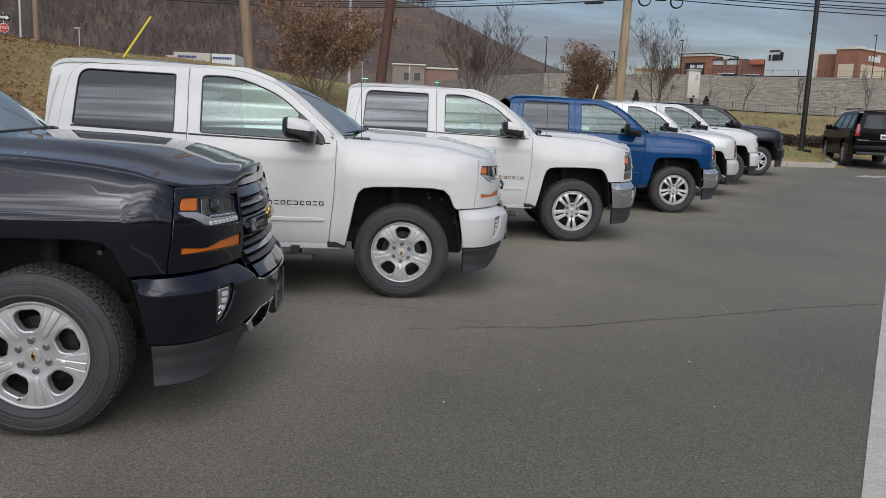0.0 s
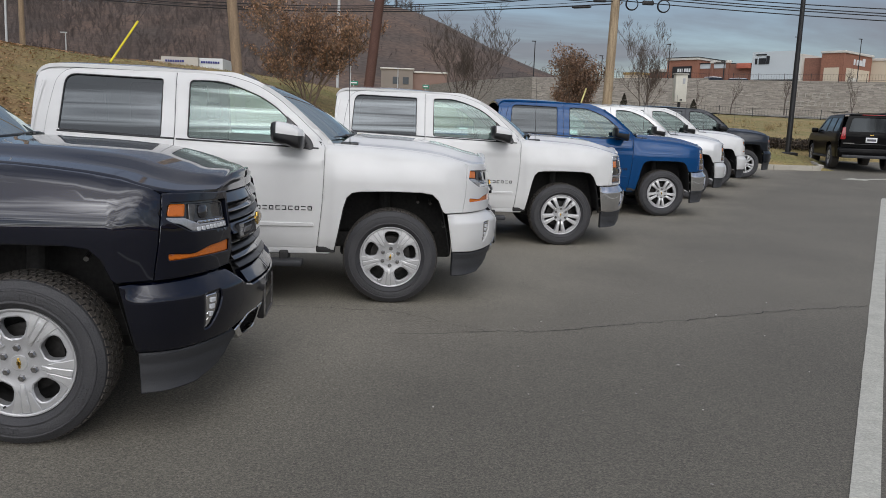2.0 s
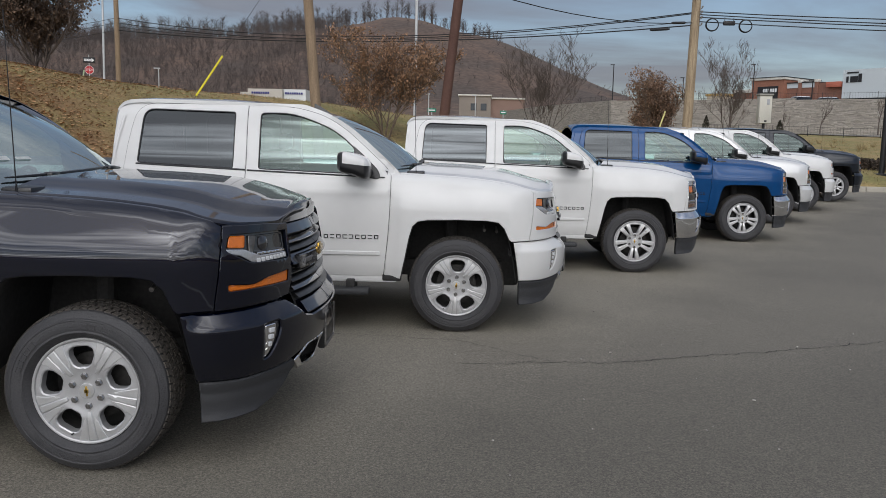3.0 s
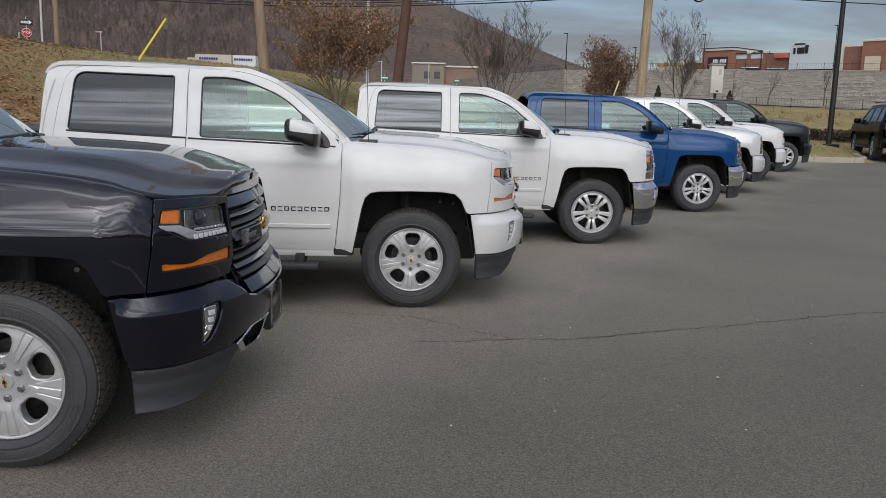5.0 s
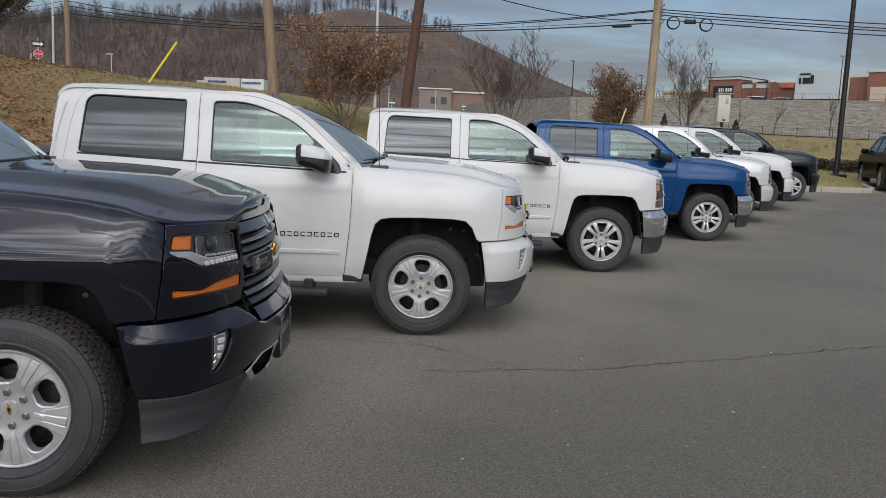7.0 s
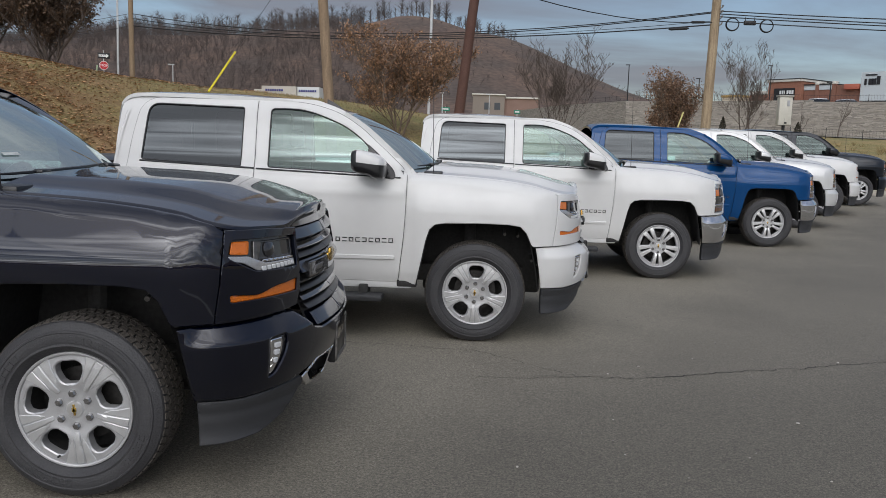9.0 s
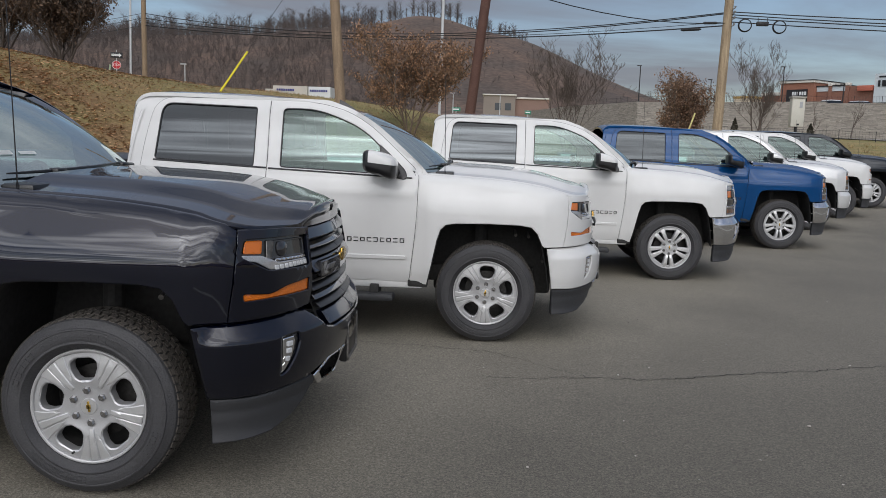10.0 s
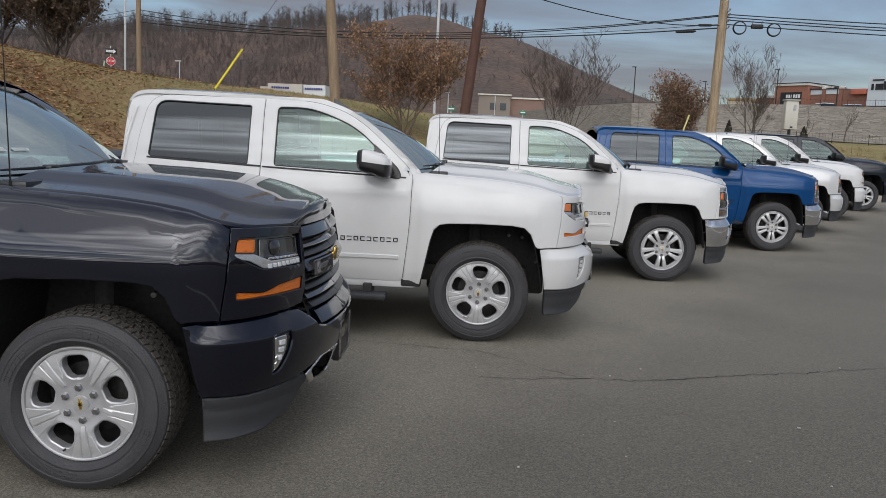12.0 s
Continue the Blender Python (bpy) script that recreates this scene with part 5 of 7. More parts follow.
lot = part("parking_lot", sheet(lot_outline, [], lambda x, y, d: (x, y, lot_height(y) - d), 1.6, 0.06, 0.0), ASPHALT, angle=60)
tagged(lot, "dark worn asphalt with a fine crack", "pavement", kind="structure")


def ribbon(name, points, widths, material, lift, parent, label="", thick=0.0):
    bm = bmesh.new()
    pts = [Vector(p) for p in points]
    rows = []
    for i, p in enumerate(pts):
        d = (pts[min(i + 1, len(pts) - 1)] - pts[max(i - 1, 0)]).normalized()
        n = Vector((-d.y, d.x))
        w = widths[i] if isinstance(widths, list) else widths
        rows.append([bm.verts.new((q.x, q.y, lot_height(q.y) + lift)) for q in (p - n * w / 2, p + n * w / 2)])
    for a, b in zip(rows, rows[1:]):
        bm.faces.new((a[0], b[0], b[1], a[1]))
    for f in bm.faces:
        f.normal_update()
        if f.normal.z < 0:
            f.normal_flip()
    return part(name, bm, material, parent, label)


rnd = random.Random(4)


def crack(points, width):
    out = []
    for a, b in zip(points, points[1:]):
        n = max(2, int(math.hypot(b[0] - a[0], b[1] - a[1]) / 0.05))
        for k in range(n):
            t = k / n
            out.append((a[0] + (b[0] - a[0]) * t + rnd.gauss(0, 0.011), a[1] + (b[1] - a[1]) * t + rnd.gauss(0, 0.014)))
    out.append(points[-1])
    ribbon("crack", out, [width * rnd.uniform(0.25, 1.2) for _ in out], BITUMEN, 0.004, lot, "thin dark crack")


crack([(0.45, -0.86), (0.69, -0.85), (1.17, -0.81), (1.83, -0.57), (2.6, -0.30), (3.52, 0.06), (4.57, 0.37), (6.2, 0.85)], 0.009)
crack([(-1.6, -0.12), (-0.92, -0.19), (-0.3, -0.22), (0.01, -0.27), (0.34, -0.50), (0.6, -0.75), (0.72, -0.85)], 0.006)
crack([(0.72, -0.85), (0.40, -0.93), (0.05, -0.94)], 0.006)
stripe = [Vector((2.08, -3.47)) + ALONG * (k * 0.25) for k in range(-16, 71)]
ribbon("stall_line", [(p.x, p.y) for p in stripe], [0.122 + rnd.uniform(-0.004, 0.004) for _ in stripe[:-2]] + [0.115, 0.09], LINE_PAINT, 0.005, lot, "worn white painted line")
arrow = bmesh.new()
sheet([(13.05, 16.25), (13.75, 16.02), (13.72, 16.30), (15.9, 16.95), (15.85, 17.15), (13.68, 16.48), (13.66, 16.72)], [], lambda x, y, d: (x, y, lot_height(y) + 0.006 - d), 0.3, 0.004, 0.0, False, arrow)
part("arrow_marking", arrow, LINE_PAINT, lot, "white painted lane arrow")

# kerb stones along the grass island
def kerb_stone(a, b):
    a, b = Vector(a), Vector(b)
    d = (b - a)
    L = d.length - 0.012
    bm = bmesh.new()
    box(bm, 0, L, 0.0, 0.15, -0.10, 0.165, 0.022)
    ob = part("kerb_stone", bm, CONCRETE, kerb)
    ob.matrix_basis = Matrix.Translation((a.x, a.y, lot_height(a.y))) @ Matrix.Rotation(math.atan2(d.y, d.x), 4, "Z")


kerb = tagged(new("kerb"), "pale concrete kerb round the grass island", "kerb", kind="structure")
line = [(3.2 + 1.3 * i, 18.98) for i in range(9)] + [(13.95, 19.12), (14.28, 19.55)] + [(14.32 + 0.429 * i, 19.55 + 1.3 * i) for i in range(1, 5)] + [(16.3 + 1.3 * i, 24.72) for i in range(10)]
for p, q in zip(line, line[1:]):
    kerb_stone(p, q)

# litter on the asphalt
bm = bmesh.new()
for x, y, r in [(1.92, -1.60, 0.010), (1.2, -0.53, 0.008), (0.95, -0.75, 0.008)] + [(rnd.uniform(-0.8, 4.0), rnd.uniform(-4.2, 3.0), rnd.uniform(0.003, 0.008)) for _ in range(70)]:
    k = bmesh.ops.create_icosphere(bm, subdivisions=1, radius=r)["verts"]
    for v in k:
        v.co = Vector((x + v.co.x * rnd.uniform(0.8, 1.3), y + v.co.y * rnd.uniform(0.8, 1.3), lot_height(y) + 0.002 + r * 0.5 + v.co.z * 0.6))
tagged(part("grit", bm, surface("pale_grit", (0.45, 0.42, 0.38), 0.9, vary=0.3, scale=8, per_piece=0.5), angle=60), "small pale stones scattered on the asphalt", "stones", kind="stuff")

# fallen leaves on the bank
LEAF_LITTER = surface("dry_leaf", (0.46, 0.26, 0.13), 0.85, vary=0.2, scale=8, per_piece=0.65)


def leaf(bm, p, size, rnd, flat=False):
    n = Vector((rnd.gauss(0, 0.16), rnd.gauss(0, 0.16), 1)) if flat else Vector((rnd.gauss(0, 1), rnd.gauss(0, 1), rnd.gauss(0, 1)))
    n.normalize()
    u = n.orthogonal().normalized()
    u.rotate(Matrix.Rotation(rnd.uniform(0, 6.28), 3, n))
    v = n.cross(u)
    s = size * rnd.uniform(0.6, 1.3)
    a, b, c, d = (bm.verts.new(p + q) for q in (-u * s, -v * s * 0.5 + n * s * 0.15, u * s, v * s * 0.5 + n * s * 0.15))
    bm.faces.new((a, b, c))
    bm.faces.new((a, c, d))


bm = bmesh.new()
while len(bm.verts) < 4 * 34000:
    a, b = rnd.uniform(-8, 20), rnd.uniform(8.5, 23)
    if rnd.random() > math.exp(-max(0.0, a - 3) / 5.0) * (0.35 + 0.65 * smooth((b - 9) / 7)) + 0.02:
        continue
    if noise.noise((a * 0.35, b * 0.35, 1)) < rnd.uniform(-0.6, 0.45):
        continue
    p = ALONG * a + BACKWARD * b
    leaf(bm, Vector((p.x, p.y, land(p.x, p.y) + 0.035)), 0.050, rnd, True)
tagged(part("fallen_leaves", bm, LEAF_LITTER, angle=60), "brown fallen leaves strewn over the grass bank", "leaves", kind="stuff")
# short dry grass tufts
bm = bmesh.new()
while len(bm.verts) < 3 * 26000:
    if rnd.random() < 0.6:
        a, b = rnd.uniform(-6, 34), rnd.uniform(8.0, 21)
        p = ALONG * a + BACKWARD * b
    else:
        p = Vector((rnd.uniform(6, 30), rnd.uniform(19.3, 50)))
        if in_lot(p.x, p.y, 0.3):
            continue
    z = land(p.x, p.y) - 0.02
    h = rnd.uniform(0.04, 0.11)
    t = rnd.uniform(0, 6.28)
    c = Vector((math.cos(t), math.sin(t), 0)) * 0.012
    o = Vector((p.x, p.y, z))
    bm.faces.new([bm.verts.new(q) for q in (o - c, o + c, o + Vector((rnd.gauss(0, 0.03), rnd.gauss(0, 0.03), h)))])
tagged(part("grass_blades", bm, surface("grass_blade", (0.27, 0.21, 0.085), 0.9, vary=0.2, scale=1.0, per_piece=0.4), angle=60), "short dry yellow-green grass", "grass", kind="stuff")

# ---- hills ----
ridge = curve([(-900, 30), (-420, 46), (-246, 47), (-210, 50), (-175, 52), (-136, 53), (-110, 56), (-80, 58), (-56, 62), (-44, 64.5), (-30, 63.5), (-11.6, 58.5), (3.4, 55), (18.4, 49.6), (33.5, 42.7), (48.6, 35.7), (65, 28.8), (79, 24), (110, 15), (160, 9), (400, 8)])


def hill(x, y):
    k = smooth((y - 215) / (425 - 215)) if y < 425 else 1.0 - 0.5 * smooth((y - 425) / 250)
    return 6.0 + max(0.0, ridge(x) - 6.0) * k + 1.3 * noise.noise((x * 0.03, y * 0.03, 0)) * k


HILL = surface("winter_woods", (0.128, 0.084, 0.062), 0.95, vary=0.30, scale=0.035, fine=0.5, second=(0.082, 0.063, 0.052), spread=0.25)
hx = [-900 + 40 * i for i in range(12)] + [-420 + 7 * i for i in range(95)] + [260, 330, 420]
hy = [215 + 8 * i for i in range(27)] + [431, 450, 500, 560, 640]
tagged(part("hill", grid_sheet(hx, hy, hill), HILL, angle=80), "brown wooded hill with a bare slope", "hill", kind="structure")

BARK_FAR = surface("far_bark", (0.118, 0.096, 0.086), 0.95, vary=0.2, scale=0.05, per_piece=0.25)
bm = bmesh.new()
rw = random.Random(11)


def blade(bm, a, b, r):
    d = (b - a).normalized()
    s = d.orthogonal().normalized() * r
    t = d.cross(s).normalized() * r
    base = [bm.verts.new(a + s), bm.verts.new(a - s * 0.5 + t * 0.87), bm.verts.new(a - s * 0.5 - t * 0.87)]
    tip = bm.verts.new(b)
    for i in range(3):
        bm.faces.new((base[i], base[(i + 1) % 3], tip))


count = 0
while count < 7500:
    x, y = rw.uniform(-330, 75), rw.uniform(235, 440)
    if rw.random() < 0.03:
        y = rw.uniform(405, 440)
    bare = x > -75 + (425 - y) * 0.28
    if bare and rw.random() < 0.92:
        continue
    z = hill(x, y)
    h = rw.uniform(3.5, 8.5) * (0.5 if bare else 1.0)
    if y > 400 and x > -75:
        if not (x < 5 and rw.random() < 0.35):
            continue
        h = rw.uniform(4, 8)
    o = Vector((x, y, z - 0.5))
    top = o + Vector((rw.gauss(0, 1.3), rw.gauss(0, 1.3), h))
    blade(bm, o, top, 0.075)
    for _ in range(12):
        k = rw.uniform(0.2, 0.75)
        s = o.lerp(top, k)
        t = rw.uniform(0, 6.28)
        L = h * rw.uniform(0.30, 0.55) * (1.1 - k * 0.6)
        blade(bm, s, s + Vector((math.cos(t) * L * 0.8, math.sin(t) * L * 0.8, L * rw.uniform(0.5, 0.9))), 0.05)
    count += 1
for _ in range(330):
    x = rw.uniform(-250, 12)
    y = rw.uniform(424, 440)
    if x > -70 and rw.random() < 0.35:
        continue
    o = Vector((x, y, hill(x, y) - 0.4))
    h = rw.uniform(8, 16) if x < -25 else rw.uniform(6, 11)
    top = o + Vector((rw.gauss(0, 0.8), rw.gauss(0, 0.5), h))
    blade(bm, o, top, 0.22)
    for _ in range(44):
        k = rw.uniform(0.3, 0.9)
        s = o.lerp(top, k)
        t = rw.uniform(0, 6.28)
        L = h * rw.uniform(0.25, 0.5) * (1.15 - k * 0.7)
        blade(bm, s, s + Vector((math.cos(t) * L * 0.8, math.sin(t) * L * 0.8, L * rw.uniform(0.4, 0.9))), 0.07)
tagged(part("hillside_woods", bm, BARK_FAR, angle=80), "bare winter trees covering the hill", "woods", kind="stuff")
# low hills round the rest of the horizon
bm = bmesh.new()
rows = []
for i in range(73):
    a = radians(150 + 260 * i / 72)
    h = 26 + 12 * noise.noise((i * 0.21, 0, 5)) + 6 * noise.noise((i * 0.7, 2, 5))
    rows.append([bm.verts.new((math.cos(a) * r, math.sin(a) * r, z)) for r, z in ((560, 3), (640, h * 0.7), (700, h), (860, 0))])
for p, q in zip(rows, rows[1:]):
    for i in range(3):
        bm.faces.new((p[i], q[i], q[i + 1], p[i + 1]))
bmesh.ops.recalc_face_normals(bm, faces=bm.faces)
tagged(part("distant_hills", bm, HILL, angle=80), "low brown wooded hills far away", "hills", kind="structure")


# ---- trees ----
BARK = surface("grey_bark", (0.125, 0.100, 0.085), 0.95, vary=0.25, scale=6, fine=40, bump=0.05)
OAK_BARK = surface("oak_bark", (0.17, 0.125, 0.09), 0.95, vary=0.25, scale=6, fine=40, bump=0.05)
BROWN_LEAF = surface("withered_leaf", (0.30, 0.172, 0.098), 0.8, vary=0.15, scale=6, per_piece=0.55)
DULL_LEAF = surface("dull_brown_leaf", (0.225, 0.135, 0.085), 0.8, vary=0.15, scale=6, per_piece=0.55)
DARK_LEAF = surface("dark_brown_leaf", (0.125, 0.082, 0.055), 0.7, vary=0.2, scale=6, per_piece=0.6)


def tree(name, label, x, y, height, spread, seed, stems=1, leaves=0, leaf_mat=None, leaf_size=0.06, trunk=0.09, crown_base=0.28, fine_levels=4, lean=0.0, group="trees beside the lot", base=None, radius=None, tip=None, twig=0.006, more=0):
    r = random.Random(seed)
    z = land(x, y) - 0.06 if base is None else base
    if tip:
        height = tip - z
    T = thing(name, label, "tree", group, pose(x, y, z))
    bm = bmesh.new()
    tips = []

    def limb(p, d, length, rad, level):
        pts, q = [p], p.copy()
        dd = d.copy()
        n = 4 if level < 2 else 3
        for _ in range(n):
            dd = (dd + Vector((r.gauss(0, 0.12), r.gauss(0, 0.12), 0.05 + r.gauss(0, 0.06)))).normalized()
            q = q + dd * length / n
            pts.append(q.copy())
        tube(bm, pts, [max(0.011 if level < 3 else twig, rad * (1 - 0.62 * i / n)) for i in range(n + 1)], 6 if level < 2 else (4 if level == 2 else 3), False)
        if level >= 2:
            tips.extend(pts[1:])
        if level >= fine_levels:
            return
        kids = (r.randint(4, 6) if level == 0 else r.randint(3, 5)) if level < 3 else r.randint(2, 3)
        kids += more
        for k in range(kids):
            t = r.uniform(0.35 if level else crown_base, 1.0)
            i = min(n - 1, int(t * n))
            s = pts[i].lerp(pts[i + 1], t * n - i)
            a = r.uniform(0, 6.28)
            out = Vector((math.cos(a), math.sin(a), 0)) * spread
            nd = (dd * 0.55 + out * r.uniform(0.45, 0.95) + Vector((0, 0, r.uniform(0.25, 0.6)))).normalized()
            limb(s, nd, length * r.uniform(0.45, 0.68), rad * (1 - 0.62 * t) * 0.62, level + 1)

    for s in range(stems):
        a = 6.28 * s / max(1, stems) + r.uniform(0, 1)
        o = Vector((math.cos(a), math.sin(a), 0)) * (0.10 if stems > 1 else 0)
        d = Vector((math.cos(a) * 0.28 * (stems > 1) + lean, math.sin(a) * 0.28 * (stems > 1), 1)).normalized()
        limb(o, d, height * r.uniform(0.52, 0.66), trunk * (0.7 if stems > 1 else 1), 0)
    top = max(v.co.z for v in bm.verts)
    k = height / top
    reach = sorted(math.hypot(v.co.x, v.co.y) for v in bm.verts)[int(len(bm.verts) * 0.97)]
    k = Vector((radius / reach, radius / reach, k)) if radius else Vector((k, k, k))
    for v in bm.verts:
        v.co *= k
    part("trunk", bm, OAK_BARK if name == "oak_tree" else BARK, T, "bare branches", 70)
    if leaves:
        bm = bmesh.new()
        for _ in range(leaves):
            p = r.choice(tips) * k
            leaf(bm, p + Vector((r.gauss(0, 0.09), r.gauss(0, 0.09), r.gauss(0, 0.07))), leaf_size, r)
        part("crown", bm, leaf_mat, T, "withered leaves", 70)
    return T


tree("oak_tree", "young oak with brown withered leaves on the bank", -3.15, 21.95, 3.95, 0.85, 3, 6, 13000, BROWN_LEAF, 0.047, 0.034, 0.12, radius=2.45, tip=5.55)
tree("bare_tree", "bare grey spreading tree beside the road", 2.96, 29.5, 4.0, 1.0, 8, 5, 0, None, 0.05, 0.05, 0.22, 5, radius=1.9, tip=6.6, twig=0.007)
tree("oak_tree", "small round oak with dense brown leaves", 7.46, 27.8, 2.6, 0.85, 3, 6, 11000, DULL_LEAF, 0.050, 0.045, 0.10, radius=1.30, tip=4.85)
tree("bare_tree", "tall bare tree beside the road", 15.3, 43.5, 5.3, 0.95, 5, 4, 0, None, 0.05, 0.10, 0.22, 5, radius=1.9, tip=8.15, twig=0.0085)
tree("evergreen_tree", "dark brown leafy tree on top of the bank", -13.2, 17.6, 4.2, 0.8, 31, 8, 26000, DARK_LEAF, 0.050, 0.05, 0.03, radius=2.15)
tree("evergreen_tree", "dark brown leafy tree on top of the bank", -15.6, 18.2, 4.6, 0.85, 32, 8, 26000, DARK_LEAF, 0.050, 0.05, 0.03, radius=2.2)
for i, (x, y, h) in enumerate(((27, 66, 3.4), (29.6, 64.5, 4.0), (33.8, 63, 3.8), (39.5, 62.0, 4.6), (47, 60, 4.4), (20, 70, 3.0))):
    tree("bare_sapling", "thin bare sapling in front of the stone wall", x, y, h, 0.5, 50 + i, 1, 0, None, 0.05, 0.06, 0.2, 3, group="saplings along the wall")
for i, (x, y, h) in enumerate(((16.4, 52, 1.55), (21.6, 52, 1.35))):
    T = thing("conifer", "small dark brownish pointed conifer", "tree", "conifers by the road", pose(x, y, land(x, y) - 0.05))
    bm = bmesh.new()
    tube(bm, [(0, 0, 0), (0, 0, h)], [0.05, 0.01], 6)
    part("trunk", bm, BARK, T)
    bm = bmesh.new()
    rr = random.Random(80 + i)
    for _ in range(900):
        k = rr.random() ** 0.7
        a = rr.uniform(0, 6.28)
        rad = (1 - k) ** 0.75 * 0.46 * rr.uniform(0.4, 1)
        leaf(bm, Vector((math.cos(a) * rad, math.sin(a) * rad, 0.15 + k * (h - 0.15))), 0.05, rr)
    part("crown", bm, surface("conifer_leaf", (0.040, 0.036, 0.022), 0.8, vary=0.2, scale=6, per_piece=0.4), T, "dark needles", 70)
# low dark bushes and yellow ornamental grass beyond the island
bm = bmesh.new()
rb = random.Random(17)
for _ in range(26000):
    x, y = rb.uniform(6.5, 26.0), rb.uniform(25.1, 27.0)
    top = 0.34 + 0.18 * noise.noise((x * 0.9, y * 0.9, 9))
    leaf(bm, Vector((x, y, land(x, y) + rb.uniform(0, top))), 0.06, rb)
tagged(part("low_bushes", bm, surface("mulch_leaf", (0.065, 0.048, 0.034), 0.9, vary=0.2, scale=6, per_piece=0.5), angle=70), "low dark brown bushes along the grass", "bushes", kind="stuff")
bm = bmesh.new()
for _ in range(120):
    x, y = rb.uniform(9, 34), rb.uniform(36, 47)
    o = Vector((x, y, land(x, y) - 0.03))
    for _ in range(16):
        a = rb.uniform(0, 6.28)
        blade(bm, o + Vector((math.cos(a), math.sin(a), 0)) * 0.05, o + Vector((math.cos(a) * 0.30, math.sin(a) * 0.30, rb.uniform(0.22, 0.5))), 0.012)
tagged(part("ornamental_grass", bm, surface("straw", (0.34, 0.26, 0.13), 0.9, vary=0.2, scale=1, per_piece=0.35), angle=70), "dry straw-coloured ornamental grass tufts", "grass", kind="stuff")


# ---- poles and wires ----
WOOD = surface("weathered_pole", (0.30, 0.215, 0.135), 0.9, vary=0.22, scale=2.5, fine=30, bump=0.04, stretch=(6, 6, 0.5), second=(0.20, 0.145, 0.095))
PALE_WOOD = surface("pale_pole_wood", (0.42, 0.33, 0.215), 0.9, vary=0.3, scale=3.5, fine=34, bump=0.06, stretch=(6, 6, 0.3), second=(0.25, 0.185, 0.12), spread=0.35)
RUST = surface("rusted_steel", (0.105, 0.050, 0.036), 0.8, vary=0.25, scale=3, fine=40, bump=0.03)
WHITE_POLE = surface("pale_pole", (0.55, 0.56, 0.57), 0.5, 0.3, vary=0.08, scale=3)
BLACK_METAL = surface("black_metal", (0.018, 0.018, 0.019), 0.5, 0.2, vary=0.15, scale=4)
CABLE = surface("black_cable", (0.012, 0.012, 0.013), 0.6, vary=0.1, scale=3)
YELLOW = surface("yellow_plastic", (0.78, 0.66, 0.03), 0.5, vary=0.08, scale=4)
CERAMIC = surface("insulator", (0.30, 0.30, 0.31), 0.3, vary=0.1, scale=6)


def upright(name, label, foot, top, r0, r1, material, sides=14):
    T = thing(name, label, "pole", "poles along the road", pose(foot[0], foot[1], foot[2]))
    bm = bmesh.new()
    d = Vector(top) - Vector(foot)
    tube(bm, [Vector((0, 0, -0.3)), d * 0.5, d], [r0, (r0 + r1) / 2, r1], sides)
    part("shaft", bm, material, T)
    return T


def foot_of(p, q):
    """Where the line through two points of a pole meets the ground."""
    p, q = Vector(p), Vector(q)
    d = q - p
    for _ in range(30):
        p = p - d * ((p.z - land(p.x, p.y)) / d.z) * 0.8
    return tuple(p)


def pole_between(name, label, p, q, height, r0, r1, material):
    f = Vector(foot_of(p, q))
    d = (Vector(q) - Vector(p)).normalized()
    return upright(name, label, f, f + d * height, r0, r1, material)


pole_between("utility_pole", "weathered brown wooden utility pole", (-3.98, 13.91, 2.47), (-4.21, 14.10, 4.99), 8.5, 0.135, 0.11, WOOD)
pole_between("steel_pole", "rust-brown weathering steel pole", (-0.99, 20.18, 2.58), (-0.60, 20.4, 6.15), 10.0, 0.175, 0.14, RUST)
pole_between("flag_pole", "slim pale metal pole", (-3.08, 34.25, 2.95), (-3.06, 34.4, 8.56), 11.0, 0.075, 0.06, WHITE_POLE)
pole_right = pole_between("utility_pole", "tall pale wooden utility pole carrying cables", (8.15, 24.85, 2.58), (8.28, 25.0, 6.99), 9.0, 0.19, 0.15, PALE_WOOD)
pole_between("utility_pole", "slim wooden utility pole carrying cables", (-20.12, 38.4, 4.87), (-20.17, 38.5, 8.83), 10.0, 0.145, 0.12, WOOD)
pole_between("flag_pole", "thin pale metal pole", (-23.29, 43.4, 5.39), (-23.25, 43.45, 9.61), 12.0, 0.07, 0.05, WHITE_POLE)

def wire(a, b, sag, r=0.012, n=14):
    a, b = Vector(a), Vector(b)
    bm = bmesh.new()
    tube(bm, [a.lerp(b, i / n) - Vector((0, 0, sag * 4 * (i / n) * (1 - i / n))) for i in range(n + 1)], r, 5)
    return bm


def lay_wire(name, label, a, b, sag, r=0.012):
    return tagged(part(name, wire(a, b, sag, r), CABLE), label, "cable", "overhead cables")


for (a, b, sag, r) in (((-20.18, 38.5, 8.09), (8.27, 24.95, 6.61), 0.95, 0.019), ((-20.18, 38.5, 7.83), (8.27, 24.95, 6.57), 0.92, 0.020), ((-20.18, 38.5, 7.43), (8.2, 24.95, 6.13), 0.62, 0.024), ((-20.18, 38.5, 7.60), (8.24, 24.95, 6.27), 0.70, 0.010)):
    lay_wire("overhead_cable", "black overhead cable sagging between wooden poles", a, b, sag, r)
for a, b in (((-20.18, 38.5, 8.09), (-46, 62, 10.3)), ((-20.18, 38.5, 7.83), (-46, 62, 9.9)), ((-20.18, 38.5, 7.43), (-46, 62, 9.3))):
    lay_wire("overhead_cable", "black overhead cable leading away past the bank", a, b, 0.5, 0.013)
